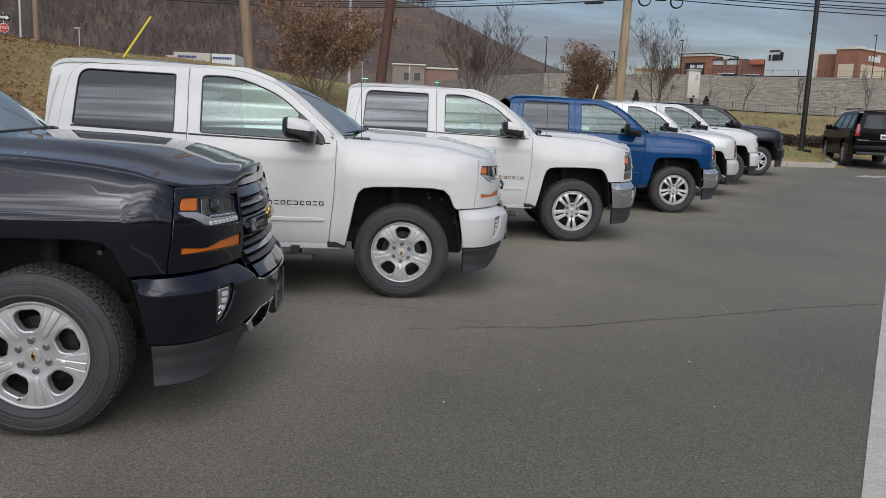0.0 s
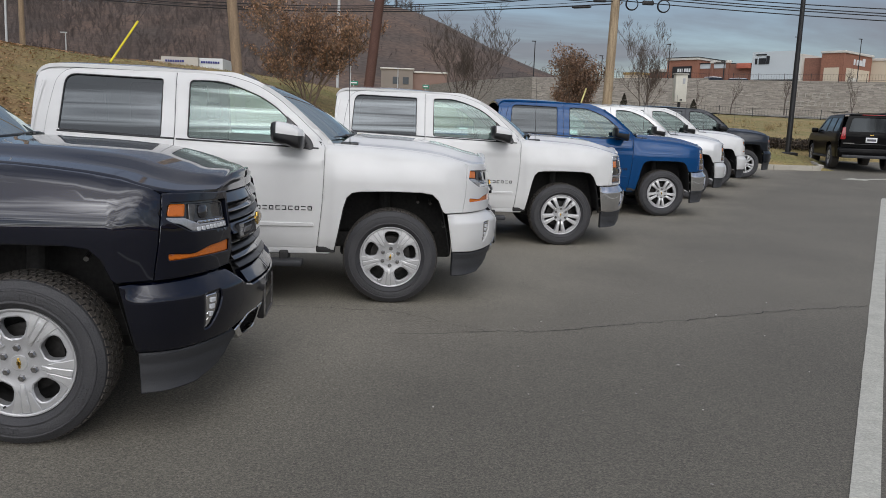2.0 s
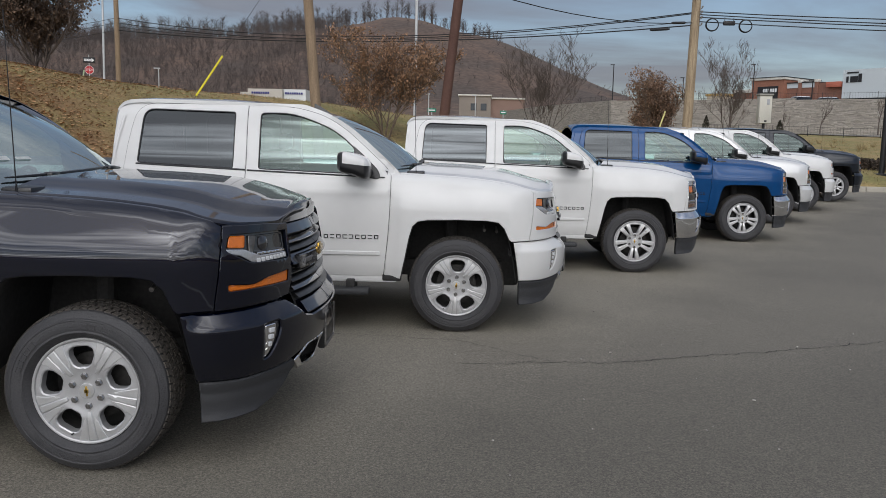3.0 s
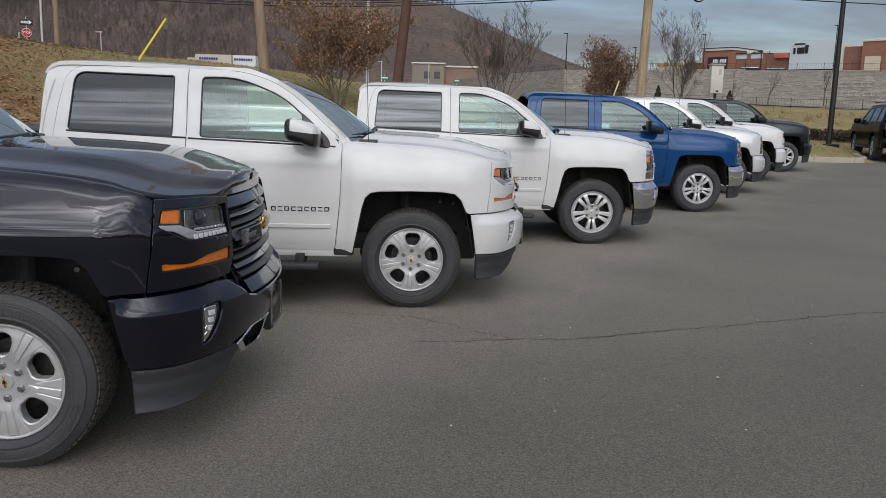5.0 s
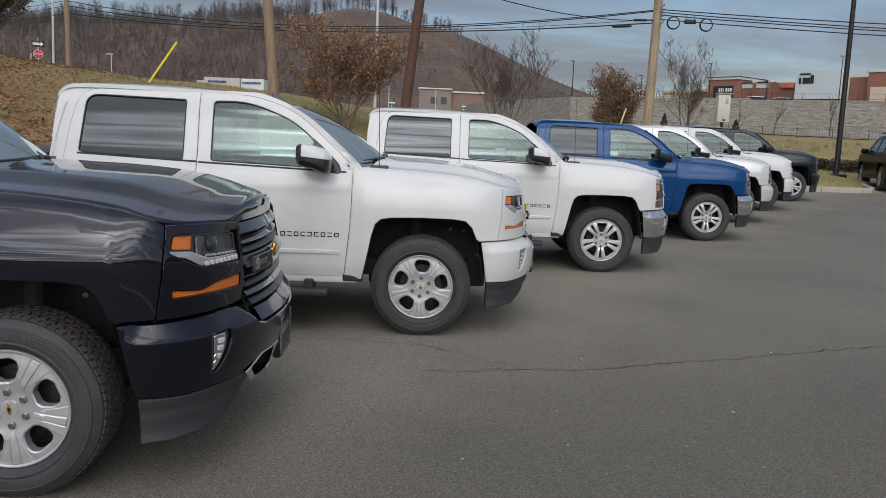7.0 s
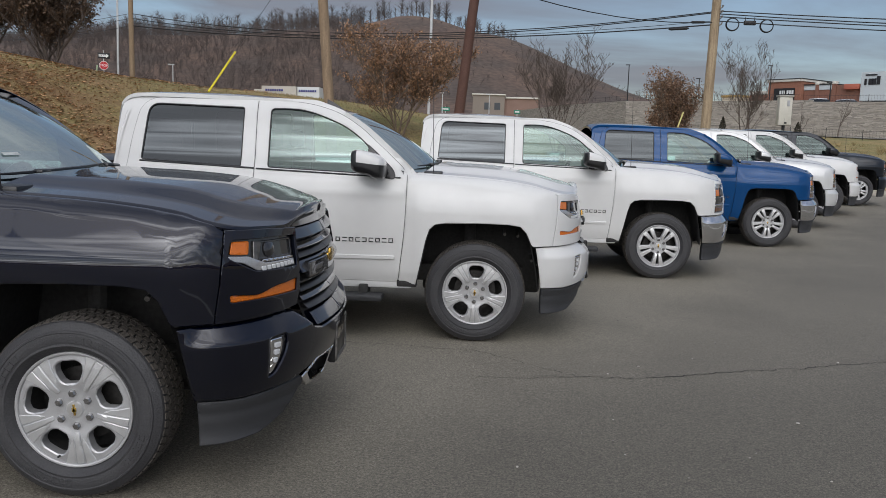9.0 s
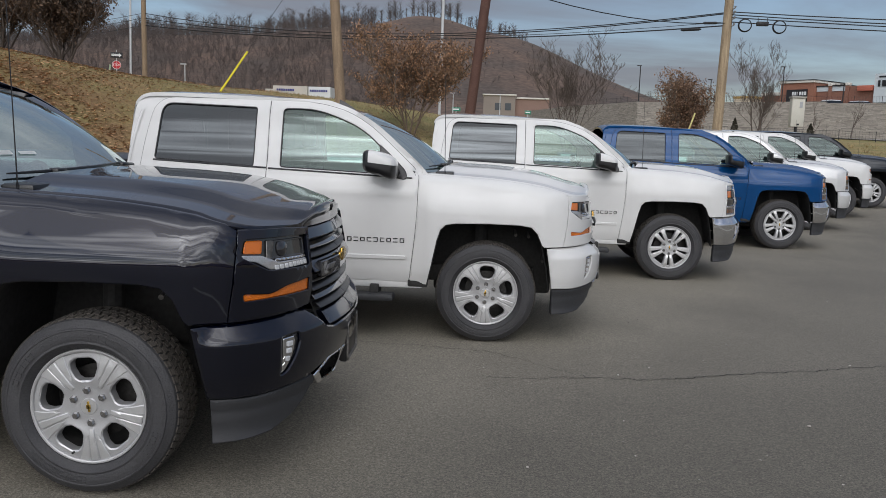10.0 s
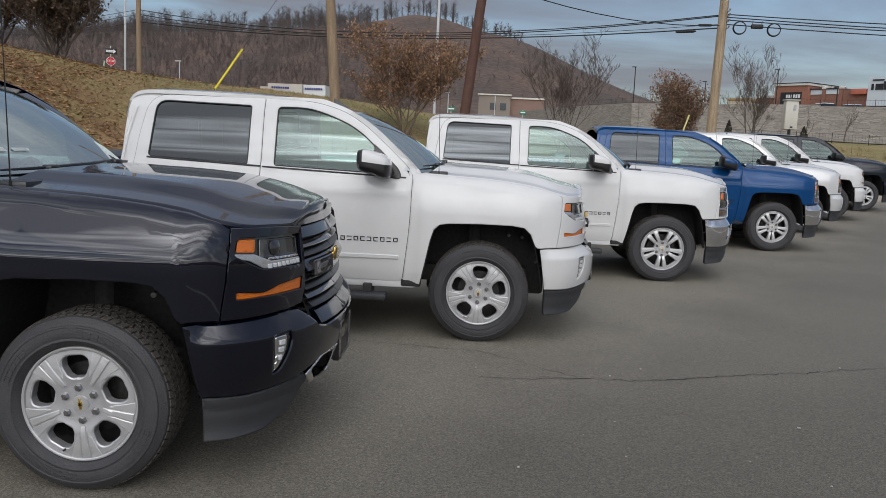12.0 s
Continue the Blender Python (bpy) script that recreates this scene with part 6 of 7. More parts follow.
for a, b, sag in (((8.27, 24.95, 6.63), (40, 18.2, 6.2), 0.5), ((8.27, 24.95, 6.53), (40, 18.0, 6.0), 0.55), ((8.26, 24.95, 6.43), (40, 18.1, 5.8), 0.5), ((8.24, 24.95, 6.27), (40, 18.2, 5.5), 0.45)):
    lay_wire("overhead_cable", "black overhead cable above the lot's far end", a, b, sag, 0.020)
lay_wire("overhead_cable", "black overhead cable crossing from a higher pole", (-6.0, 13.0, 7.7), (8.2, 24.95, 6.22), 1.0, 0.016)
for i, (x, y, z, r) in enumerate(((8.83, 24.70, 6.12, 0.21), (9.99, 24.45, 6.05, 0.21))):
    bm = bmesh.new()
    for q in range(3):
        pts = [(x + (r + 0.012 * q) * math.cos(k * 0.2618), y - 0.12 * (r + 0.012 * q) * math.cos(k * 0.2618) + 0.02 * q, z + (r + 0.012 * q) * math.sin(k * 0.2618)) for k in range(25)]
        tube(bm, pts, 0.014, 5, False)
    tagged(part("cable_coil", bm, CABLE), "coil of spare black cable hung from the wires", "cable coil", "cable coils")
bm = bmesh.new()
box(bm, 9.19, 9.62, 24.50, 24.62, 6.08, 6.24, 0.03)
tube(bm, [(9.24, 24.56, 6.23), (9.24, 24.56, 6.38)], 0.012, 6)
tube(bm, [(9.57, 24.56, 6.23), (9.57, 24.56, 6.37)], 0.012, 6)
tagged(part("splice_box", bm, BLACK_METAL), "black splice box hung from the cables", "splice box")
for (a, b) in (((7.45, 25.35, 6.26), (7.95, 25.10, 6.24)), ((6.7, 25.60, 6.02), (7.4, 25.30, 6.03))):
    bm = bmesh.new()
    a, b = Vector(a), Vector(b)
    tube(bm, [a, a.lerp(b, 0.12), a.lerp(b, 0.88), b], [0.02, 0.05, 0.05, 0.02], 8)
    tagged(part("cable_joint", bm, CABLE), "thick black sleeve round an overhead cable", "cable joint", "cable joints")
# fittings on the wooden pole
for z in (6.10, 6.34, 6.54, 6.71):
    bm = bmesh.new()
    tube(bm, [(0.26 + 0.04, 0.10, z - 2.0), (0.30, -0.20, z - 2.0), (0.30, -0.22, z - 1.93)], [0.02, 0.02, 0.045], 7)
    ob = part("insulator", bm, CERAMIC, pole_right, "pole fitting that holds a cable")
    ob.matrix_basis = Matrix.Translation((0, 0, 2.0 - pole_right.location.z))
# stay wire with its yellow guard
lay_wire("stay_wire", "thin steel stay wire from pole to bank", (-7.37, 14.51, 2.52), (-5.9, 18.0, 6.58), 0.0, 0.006)
bm = bmesh.new()
g0, g1 = Vector((-7.32, 14.63, 2.66)), Vector((-6.91, 15.6, 3.79))
tube(bm, [g0, g0.lerp(g1, 0.5), g1], 0.028, 8)
tagged(part("stay_guard", bm, YELLOW), "yellow plastic guard round a stay wire", "stay guard", "stay guards")
bm = bmesh.new()
tube(bm, [(7.0, 24.9, 1.9), (7.35, 25.1, 2.9)], 0.03, 8)
tagged(part("stay_guard", bm, surface("faded_yellow", (0.62, 0.55, 0.22), 0.6, vary=0.1, scale=3)), "faded yellow guard beside a wooden pole", "stay guard", "stay guards")
bm = bmesh.new()
tube(bm, [(-15.6, 25.0, land(-15.6, 25) - 0.1), (-15.5, 25.1, land(-15.6, 25) + 0.9)], 0.03, 8)
tagged(part("marker_post", bm, surface("pale_green_post", (0.50, 0.62, 0.40), 0.6, vary=0.1, scale=3)), "pale green marker post on the bank", "marker post")

# black lamp post on the island
lamp_post = thing("street_lamp", "tall dark lamp post on the grass island", "street lamp", "", pose(14.15, 21.9, land(14.15, 21.9) - 0.02))
bm = bmesh.new()
tube(bm, [(0, 0, -0.1), (0.0, 0.0, 3.0), (0.0, 0.0, 8.0)], [0.095, 0.088, 0.07], 14)
part("shaft", bm, BLACK_METAL, lamp_post)
bm = bmesh.new()
box(bm, -0.26, 0.26, -0.26, 0.26, -0.08, 0.035, 0.01)
part("base_plate", bm, BLACK_METAL, lamp_post, "dark flat base plate")
bm = bmesh.new()
box(bm, -0.6, 0.15, -0.16, 0.16, 7.98, 8.10, 0.03)
part("lamp_head", bm, BLACK_METAL, lamp_post)

# pale cabinet on a post
cab = thing("utility_cabinet", "tall pale grey utility cabinet on a post", "utility cabinet", "", pose(11.82, 27.15, land(11.82, 27.15)))
CAB_PAINT = surface("pale_cabinet_paint", (0.62, 0.60, 0.52), 0.6, vary=0.08, scale=3)
h0 = 2.57 - cab.location.z
bm = bmesh.new()
box(bm, -0.26, 0.24, -0.17, 0.17, h0, h0 + 1.12, 0.02)
part("body", bm, CAB_PAINT, cab)
bm = bmesh.new()
box(bm, -0.30, 0.28, -0.21, 0.21, h0 + 1.12, h0 + 1.19, 0.015)
part("cap", bm, surface("cabinet_cap", (0.35, 0.34, 0.30), 0.7, vary=0.1, scale=3), cab, "grey overhanging cap")
bm = bmesh.new()
tube(bm, [(0, 0, -0.2), (0, 0, h0)], 0.06, 10)
part("post", bm, BLACK_METAL, cab)
bm = bmesh.new()
box(bm, -0.04, 0.06, -0.187, -0.172, h0 + 0.06, h0 + 0.12, 0.003)
part("latch", bm, BLACK_METAL, cab)
bm = bmesh.new()
box(bm, 0.03, 0.14, -0.184, -0.172, h0 + 0.75, h0 + 0.98, 0.002)
part("notice", bm, surface("notice_grey", (0.42, 0.43, 0.45), 0.6, vary=0.1, scale=9), cab, "grey notice on the door")

# road signs
SIGN_RED = surface("sign_red", (0.52, 0.02, 0.03), 0.45, vary=0.06, scale=3)
SIGN_WHITE = surface("sign_white", (0.80, 0.80, 0.80), 0.5, vary=0.04, scale=3)
SIGN_BLACK = surface("sign_black", (0.015, 0.015, 0.017), 0.5, vary=0.1, scale=3)
SIGN_GREEN = surface("sign_green", (0.01, 0.18, 0.11), 0.5, vary=0.06, scale=3)


def lettering(text, size, material, parent, m, name="lettering"):
    c = bpy.data.curves.new(name, "FONT")
    c.body, c.size, c.align_x, c.align_y, c.extrude = text, size, "CENTER", "CENTER", 0.004
    tmp = bpy.data.objects.new(name, c)
    scene.collection.objects.link(tmp)
    me = bpy.data.meshes.new_from_object(tmp.evaluated_get(bpy.context.evaluated_depsgraph_get()))
    bpy.data.objects.remove(tmp)
    me.materials.append(material)
    ob = new(name, me)
    ob.parent = parent
    ob.matrix_basis = m
    return ob


sx, sy, sz = -31.45, 58.21, 6.82
turn = math.degrees(math.atan2(-sx + 0.1, sy + 6.2))
stop = thing("stop_sign", "red octagonal stop sign on a thin post", "road sign", "road signs", pose(sx, sy, sz, 0, 0, turn))
bm = bmesh.new()
octo = [(0.36 * math.cos(radians(22.5 + 45 * k)), 0.36 * math.sin(radians(22.5 + 45 * k))) for k in range(8)]
sheet(octo, [], lambda u, v, d: (u, -0.02 + d, v), 0.2, 0.01, 0.0, False, bm)
part("rim", bm, SIGN_WHITE, stop, "white border")
bm = bmesh.new()
sheet([(u * 0.92, v * 0.92) for u, v in octo], [], lambda u, v, d: (u, -0.026 + d, v), 0.2, 0.004, 0.0, False, bm)
part("plate", bm, SIGN_RED, stop)
lettering("STOP", 0.24, SIGN_WHITE, stop, pose(0, -0.032, 0, 90))
bm = bmesh.new()
tube(bm, [(0, 0, land(sx, sy) - sz - 0.2), (0, 0, 1.2)], 0.03, 6)
part("post", bm, WHITE_POLE, stop)
oneway = thing("one_way_sign", "black one-way arrow sign above a stop sign", "road sign", "road signs", pose(sx + 0.02, sy - 0.01, sz + 0.78, 0, 0, turn))
bm = bmesh.new()
box(bm, -0.46, 0.46, -0.03, -0.012, -0.23, 0.23, 0.004)
part("plate", bm, SIGN_BLACK, oneway)
bm = bmesh.new()
box(bm, -0.38, 0.18, -0.04, -0.032, -0.085, 0.085)
sheet([(0.18, -0.17), (0.38, 0.0), (0.18, 0.17)], [], lambda u, v, d: (u, -0.04 + d, v), 0.3, 0.008, 0.0, False, bm)
part("arrow", bm, SIGN_WHITE, oneway, "white arrow")
lettering("ONE WAY", 0.13, SIGN_BLACK, oneway, pose(-0.09, -0.044, 0, 90))
for x, y, z, w in ((-5.74, 95.1, 5.49, 1.1), (3.24, 95.7, 5.38, 0.8)):
    g = thing("road_sign", "small green road sign beyond the trucks", "road sign", "road signs", pose(x, y, z))
    bm = bmesh.new()
    box(bm, -w / 2, w / 2, -0.03, 0.0, -0.24, 0.24, 0.01)
    part("plate", bm, SIGN_GREEN, g)
    bm = bmesh.new()
    box(bm, -w * 0.35, w * 0.35, -0.045, -0.034, -0.06, 0.08)
    part("legend", bm, SIGN_WHITE, g, "white bar of writing")
    bm = bmesh.new()
    tube(bm, [(0, 0.03, land(x, y) - z - 0.3), (0, 0.03, 0.3)], 0.05, 6)
    part("post", bm, WHITE_POLE, g)
# small lamps along the far road
for x, y, zt in ((17.50, 100, 11.84), (35.46, 100, 12.15), (27.5, 104, 10.66), (38.3, 88.4, 9.25), (-29.67, 68, 7.81), (-5.71, 88, 7.02), (-0.27, 90, 7.07), (60, 115, 15.5), (70, 115, 15.6)):
    zb = 6.5 if x > 17 else land(x, y) - 0.2
    s = thing("street_lamp", "slim far lamp post with a flat head", "street lamp", "far lamp posts", pose(x, y, zb))
    bm = bmesh.new()
    tube(bm, [(0, 0, 0), (0, 0, zt - zb)], [0.08, 0.055] if x > 5 else [0.06, 0.05], 8)
    part("shaft", bm, BLACK_METAL if x > 5 else WHITE_POLE, s)
    bm = bmesh.new()
    box(bm, -0.42, 0.12, -0.12, 0.12, zt - zb, zt - zb + 0.10, 0.02)
    part("lamp_head", bm, BLACK_METAL if x > 5 else WHITE_POLE, s)

# ---- retaining wall, fences ----
def stone_material():
    m = surface("split_stone", (0.35, 0.322, 0.288), 0.95, vary=0.09, scale=0.6, fine=5, bump=0.05, bump_scale=0.05, second=(0.315, 0.29, 0.258), spread=0.4, per_piece=0.17)
    return m


STONE = stone_material()
wall_line = [(62, 56.0), (47.5, 70.3), (32.7, 78.6), (15.7, 89.5), (9.0, 106.4), (4.0, 128)]
wall = tagged(new("wall_stone"), "pale split-stone retaining wall below the shops", "wall", kind="structure")
core, blocks, cap = bmesh.new(), bmesh.new(), bmesh.new()
rs = random.Random(23)
for a, b, WALL_TOP in zip(wall_line, wall_line[1:], (6.45, 6.52, 6.68, 6.74, 6.74)):
    a, b = Vector((*a, 0)), Vector((*b, 0))
    d = (b - a)
    L = d.length
    d.normalize()
    n = Vector((d.y, -d.x, 0))
    if n.y > 0:
        n = -n
    R = Matrix.Translation(a) @ Matrix(((d.x, -n.x, 0, 0), (d.y, -n.y, 0, 0), (0, 0, 1, 0), (0, 0, 0, 1)))
    box(core, 0, L, 0.02, 0.6, 1.5, WALL_TOP - 0.05, 0, R)
    box(cap, -0.02, L + 0.02, -0.02, 0.7, WALL_TOP - 0.05, WALL_TOP + 0.03, 0, R)
    z = 2.2
    while z < WALL_TOP - 0.1:
        h = rs.uniform(0.075, 0.125)
        x = -rs.uniform(0, 0.5)
        while x < L:
            w = rs.uniform(0.22, 0.75)
            o = rs.uniform(-0.03, 0.03)
            x0, x1, z1 = max(0, x), min(L, x + w - 0.015), min(z + h - 0.012, WALL_TOP - 0.06)
            if x1 > x0 + 0.05:
                c = [blocks.verts.new(R @ Vector(q)) for q in ((x0, o, z), (x1, o + rs.uniform(-0.02, 0.02), z), (x1, o, z1), (x0, o + rs.uniform(-0.02, 0.02), z1), (x0, 0.06, z), (x1, 0.06, z), (x1, 0.06, z1), (x0, 0.06, z1))]
                for f in ((0, 1, 2, 3), (0, 4, 5, 1), (3, 2, 6, 7), (0, 3, 7, 4), (1, 5, 6, 2)):
                    blocks.faces.new([c[i] for i in f])
            x += w
        z += h
part("wall_core", core, surface("wall_joint", (0.27, 0.25, 0.225), 0.95, vary=0.2, scale=2), wall)
part("stones", blocks, STONE, wall, "courses of split stone", 20, kind="stuff")
part("coping", cap, surface("coping_stone", (0.34, 0.315, 0.28), 0.9, vary=0.12, scale=1), wall, "flat coping")
# unreadable raised lettering on the wall: plain bars
da = (Vector((47.5, 70.3)) - Vector((32.7, 78.6))).normalized()
for row, (t0, z0, n) in enumerate(((7.6, 4.9, 7), (7.9, 4.05, 9))):
    for k in range(n):
        p = Vector((32.7, 78.6)) + da * (t0 + k * 0.66)
        bm = bmesh.new()
        nrm = Vector((da.y, -da.x))
        if nrm.y > 0:
            nrm = -nrm
        R = Matrix.Translation((p.x + nrm.x * 0.07, p.y + nrm.y * 0.07, z0)) @ Matrix.Rotation(math.atan2(da.y, da.x), 4, "Z")
        w = rs.uniform(0.28, 0.46)
        box(bm, 0, w, -0.02, 0.02, 0.02, 0.08, 0, R)
        box(bm, w * 0.2, w, -0.02, 0.02, 0.40, 0.46, 0, R)
        box(bm, w * 0.2, w * 0.2 + 0.07, -0.02, 0.02, 0.08, 0.40, 0, R)
        part("letter_bar", bm, surface("sign_bar", (0.42, 0.40, 0.365), 0.7, vary=0.06, scale=2) if (row, k) == (0, 0) else bpy.data.materials["sign_bar"], wall, "pale bar of raised lettering")


def metal_fence(name, label, points, height, zfun, step=2.4, picket=0.16):
    F = thing(name, label, "fence")
    for a, b in zip(points, points[1:]):
        a, b = Vector((*a, 0)), Vector((*b, 0))
        L = (b - a).length
        n = int(L / step)
        bars = bmesh.new()
        for k in range(n):
            p, q = a.lerp(b, k / n), a.lerp(b, (k + 1) / n)
            p.z, q.z = zfun(p.x, p.y), zfun(q.x, q.y)
            bm = bmesh.new()
            tube(bm, [p - Vector((0, 0, 0.1)), p + Vector((0, 0, height + 0.05))], 0.026, 4)
            part("post", bm, BLACK_METAL, F)
            bm = bmesh.new()
            for h in (0.15, height - 0.05):
                tube(bm, [p + Vector((0, 0, h)), q + Vector((0, 0, h))], 0.014, 4)
            part("rail", bm, BLACK_METAL, F)
            m = int((q - p).length / picket)
            for j in range(1, m):
                c = p.lerp(q, j / m)
                tube(bars, [c + Vector((0, 0, 0.1)), c + Vector((0, 0, height))], 0.006, 3, False)
        part("picket_row", bars, BLACK_METAL, F, kind="stuff")
    return F


metal_fence("metal_fence", "black metal picket fence on the wall's top", [(50, 68.5), (32.9, 78.9), (15.9, 89.9), (9.2, 106.6)], 0.72, lambda x, y: 6.52 if x > 32.7 else 6.70, 2.5, 0.25)
metal_fence("metal_fence", "black metal picket fence along the road", [(52, 47), (32.7, 54.6), (16, 60)], 0.75, land, 2.5, 0.22)
# the road's asphalt behind the near fence
bm = grid_sheet([2 + 2 * i for i in range(32)], [56 + 2 * i for i in range(6)], lambda x, y: land(x, y - 0.33 * (x - 32)) + 0.06)
for v in bm.verts:
    v.co.y -= 0.42 * (v.co.x - 32)
    v.co.z = land(v.co.x, v.co.y) + 0.06
tagged(part("road", bm, ASPHALT, angle=70), "grey asphalt road below the stone wall", "road", kind="structure")

# the shops' own lot on top of the wall, rising gently from it, and two cars parked there
bm = bmesh.new()
strips = []
for i, (x, y) in enumerate(wall_line[:5]):
    q = Vector((x, y, 0)) + Vector((0.45, 0.9, 0)) * 0.6
    strips.append([bm.verts.new(q + Vector((0.45 * d, 0.9 * d, z))) for d, z in ((0, 2.0), (0, 6.34), (25, 6.64), (75, 6.64), (75, 2.0))])
for a, b in zip(strips, strips[1:]):
    for k in range(4):
        bm.faces.new((a[k], b[k], b[k + 1], a[k + 1]))
bmesh.ops.recalc_face_normals(bm, faces=bm.faces)
tagged(part("pavement", bm, ASPHALT, angle=30), "asphalt lot of the shops above the stone wall", "parking lot", kind="structure")


def parked_car(x, y, turn, paint, label):
    T = thing("parked_car", label, "car", "cars parked by the shops", pose(x, y, 6.64, 0, 0, turn))
    rows = bmesh.new()
    ring = []
    for u, top, w in ((-2.2, 0.72, 0.70), (-2.1, 0.95, 0.84), (-1.7, 1.02, 0.90), (1.0, 1.00, 0.90), (1.9, 0.84, 0.86), (2.2, 0.62, 0.70)):
        ring.append([rows.verts.new(p) for p in ((u, -w * 0.94, 0.24), (u, -w, 0.55), (u, -w * 0.95, top), (u, w * 0.95, top), (u, w, 0.55), (u, w * 0.94, 0.24))])
    for a, b in zip(ring, ring[1:]):
        for k in range(6):
            rows.faces.new((a[k], b[k], b[(k + 1) % 6], a[(k + 1) % 6]))
    rows.faces.new(ring[0]); rows.faces.new(ring[-1][::-1])
    bmesh.ops.recalc_face_normals(rows, faces=rows.faces)
    part("body", rows, paint, T)
    for nm, inner, mat in (("cabin", 0.0, paint), ("window_band", 0.012, GLASS_DARK)):
        bm = bmesh.new()
        low, high = (1.00, 1.58) if nm == "cabin" else (1.06, 1.48)
        k0, k1 = (low - 1.0) / 0.58, (high - 1.0) / 0.58
        c = [[bm.verts.new((u0 + (u1 - u0) * k + (inner if u0 > 0 else -inner), sg * (0.84 - 0.16 * k + inner), 1.0 + 0.58 * k)) for u0, u1, sg in ((-1.95, -1.45, -1), (1.05, 0.25, -1), (1.05, 0.25, 1), (-1.95, -1.45, 1))] for k in (k0, k1)]
        for k in range(4):
            bm.faces.new((c[0][k], c[0][(k + 1) % 4], c[1][(k + 1) % 4], c[1][k]))
        if nm == "cabin":
            bm.faces.new(c[1])
            bmesh.ops.bevel(bm, geom=bm.edges[:], offset=0.06, segments=2, profile=0.5, affect="EDGES")
        part(nm, bm, mat, T, "" if nm == "cabin" else "dark windows")
    for u in (-1.35, 1.35):
        for sg in (-1, 1):
            bm = bmesh.new()
            tube(bm, [(u, sg * 0.66, 0.32), (u, sg * 0.88, 0.32)], 0.32, 18)
            tyre = part("tyre", bm, RUBBER, T)
            bm = bmesh.new()
            tube(bm, [(u, sg * 0.87, 0.32), (u, sg * 0.89, 0.32)], 0.20, 14)
            part("rim", bm, ALLOY, tyre)


parked_car(45.4, 100.0, -75, PAINT_SILVER, "silver car parked before the brick shops")
parked_car(41.4, 100.5, 105, PAINT_WHITE, "white car parked before the brick shops")

# ---- buildings ----
BRICK = surface("red_brick", (0.25, 0.118, 0.082), 0.9, vary=0.15, scale=0.5, fine=6, second=(0.21, 0.105, 0.075))
TAN = surface("tan_render", (0.60, 0.52, 0.40), 0.9, vary=0.08, scale=0.3)
CREAM = surface("pale_cornice", (0.62, 0.60, 0.54), 0.85, vary=0.06, scale=0.5)
WHITE_PANEL = surface("white_panel", (0.66, 0.68, 0.68), 0.7, vary=0.05, scale=0.3)
ORANGE = surface("orange_sign", (0.46, 0.135, 0.085), 0.6, vary=0.08, scale=1)
SHOP_GLASS = surface("dark_shop_glass", (0.04, 0.05, 0.06), 0.15, vary=0.2, scale=0.4)


def block(parent, name, x0, x1, y0, y1, z0, z1, material, bevel=0.0, label=""):
    bm = bmesh.new()
    box(bm, x0, x1, y0, y1, z0, z1, bevel)
    return part(name, bm, material, parent, label)


shops = thing("shop_building", "long brick shop building with pale cornices above a wall", "shop building", "buildings", pose(61.4, 124.5, 0, 0, 0, -52))
TOWER_BRICK = surface("orange_brick", (0.30, 0.135, 0.088), 0.9, vary=0.15, scale=0.5, fine=6, second=(0.26, 0.12, 0.08))
PALE_BLUE = surface("pale_grey_panel", (0.55, 0.60, 0.62), 0.7, vary=0.05, scale=0.3)
block(shops, "wall", -24.4, -19.95, 0.2, 12, 5.5, 11.3, BRICK, 0.0, "low brick wing")
block(shops, "cornice", -24.4, -19.95, -0.1, 12, 11.3, 11.9, CREAM, 0.04)
block(shops, "wall", -19.9, -13.8, -1.0, 10, 5.5, 13.25, TOWER_BRICK, 0.0, "brick tower front")
block(shops, "cornice", -20.1, -13.6, -1.3, 10.2, 13.25, 13.65, CREAM, 0.05)
block(shops, "cornice", -20.2, -13.5, -1.4, 10.3, 13.65, 13.75, BLACK_METAL, 0.0, "dark roof edge")
s = block(shops, "sign_panel", -18.6, -14.8, -1.25, -1.02, 9.6, 12.15, SIGN_BLACK, 0.0, "black sign panel")
for k, w in enumerate((0.30, 0.28, 0.10, 0.32, 0.30, 0.34)):
    block(s, "letter_bar", -17.5 + k * 0.45, -17.5 + k * 0.45 + w, -1.32, -1.25, 11.15, 11.75, WHITE_PANEL)
block(shops, "wall", -13.75, -8.5, 0.0, 10, 5.5, 11.75, BRICK)
block(shops, "panel_band", -13.75, -8.5, -0.12, 9.9, 11.75, 12.55, PALE_BLUE, 0.0, "pale panels above brick")
block(shops, "cornice", -13.75, -8.3, -0.3, 9.9, 12.55, 12.72, BLACK_METAL, 0.0, "dark roof edge")
for u in (-11.3, -8.4):
    block(shops, "pilaster", u - 0.28, u + 0.28, -0.32, 0.3, 5.5, 12.6, BRICK, 0.0)
    block(shops, "pilaster_cap", u - 0.36, u + 0.36, -0.40, 0.4, 12.6, 13.05, CREAM, 0.03)
block(shops, "wall", -8.1, -3.85, 0.0, 10, 5.5, 12.45, BRICK)
block(shops, "sign_panel", -6.4, -4.0, -0.9, -0.02, 11.6, 12.45, ORANGE, 0.05, "orange awning sign")
w = block(shops, "wall", -3.8, 3.5, -0.6, 0.4, 9.7, 14.2, PALE_BLUE, 0.0, "tall pale sign wall")
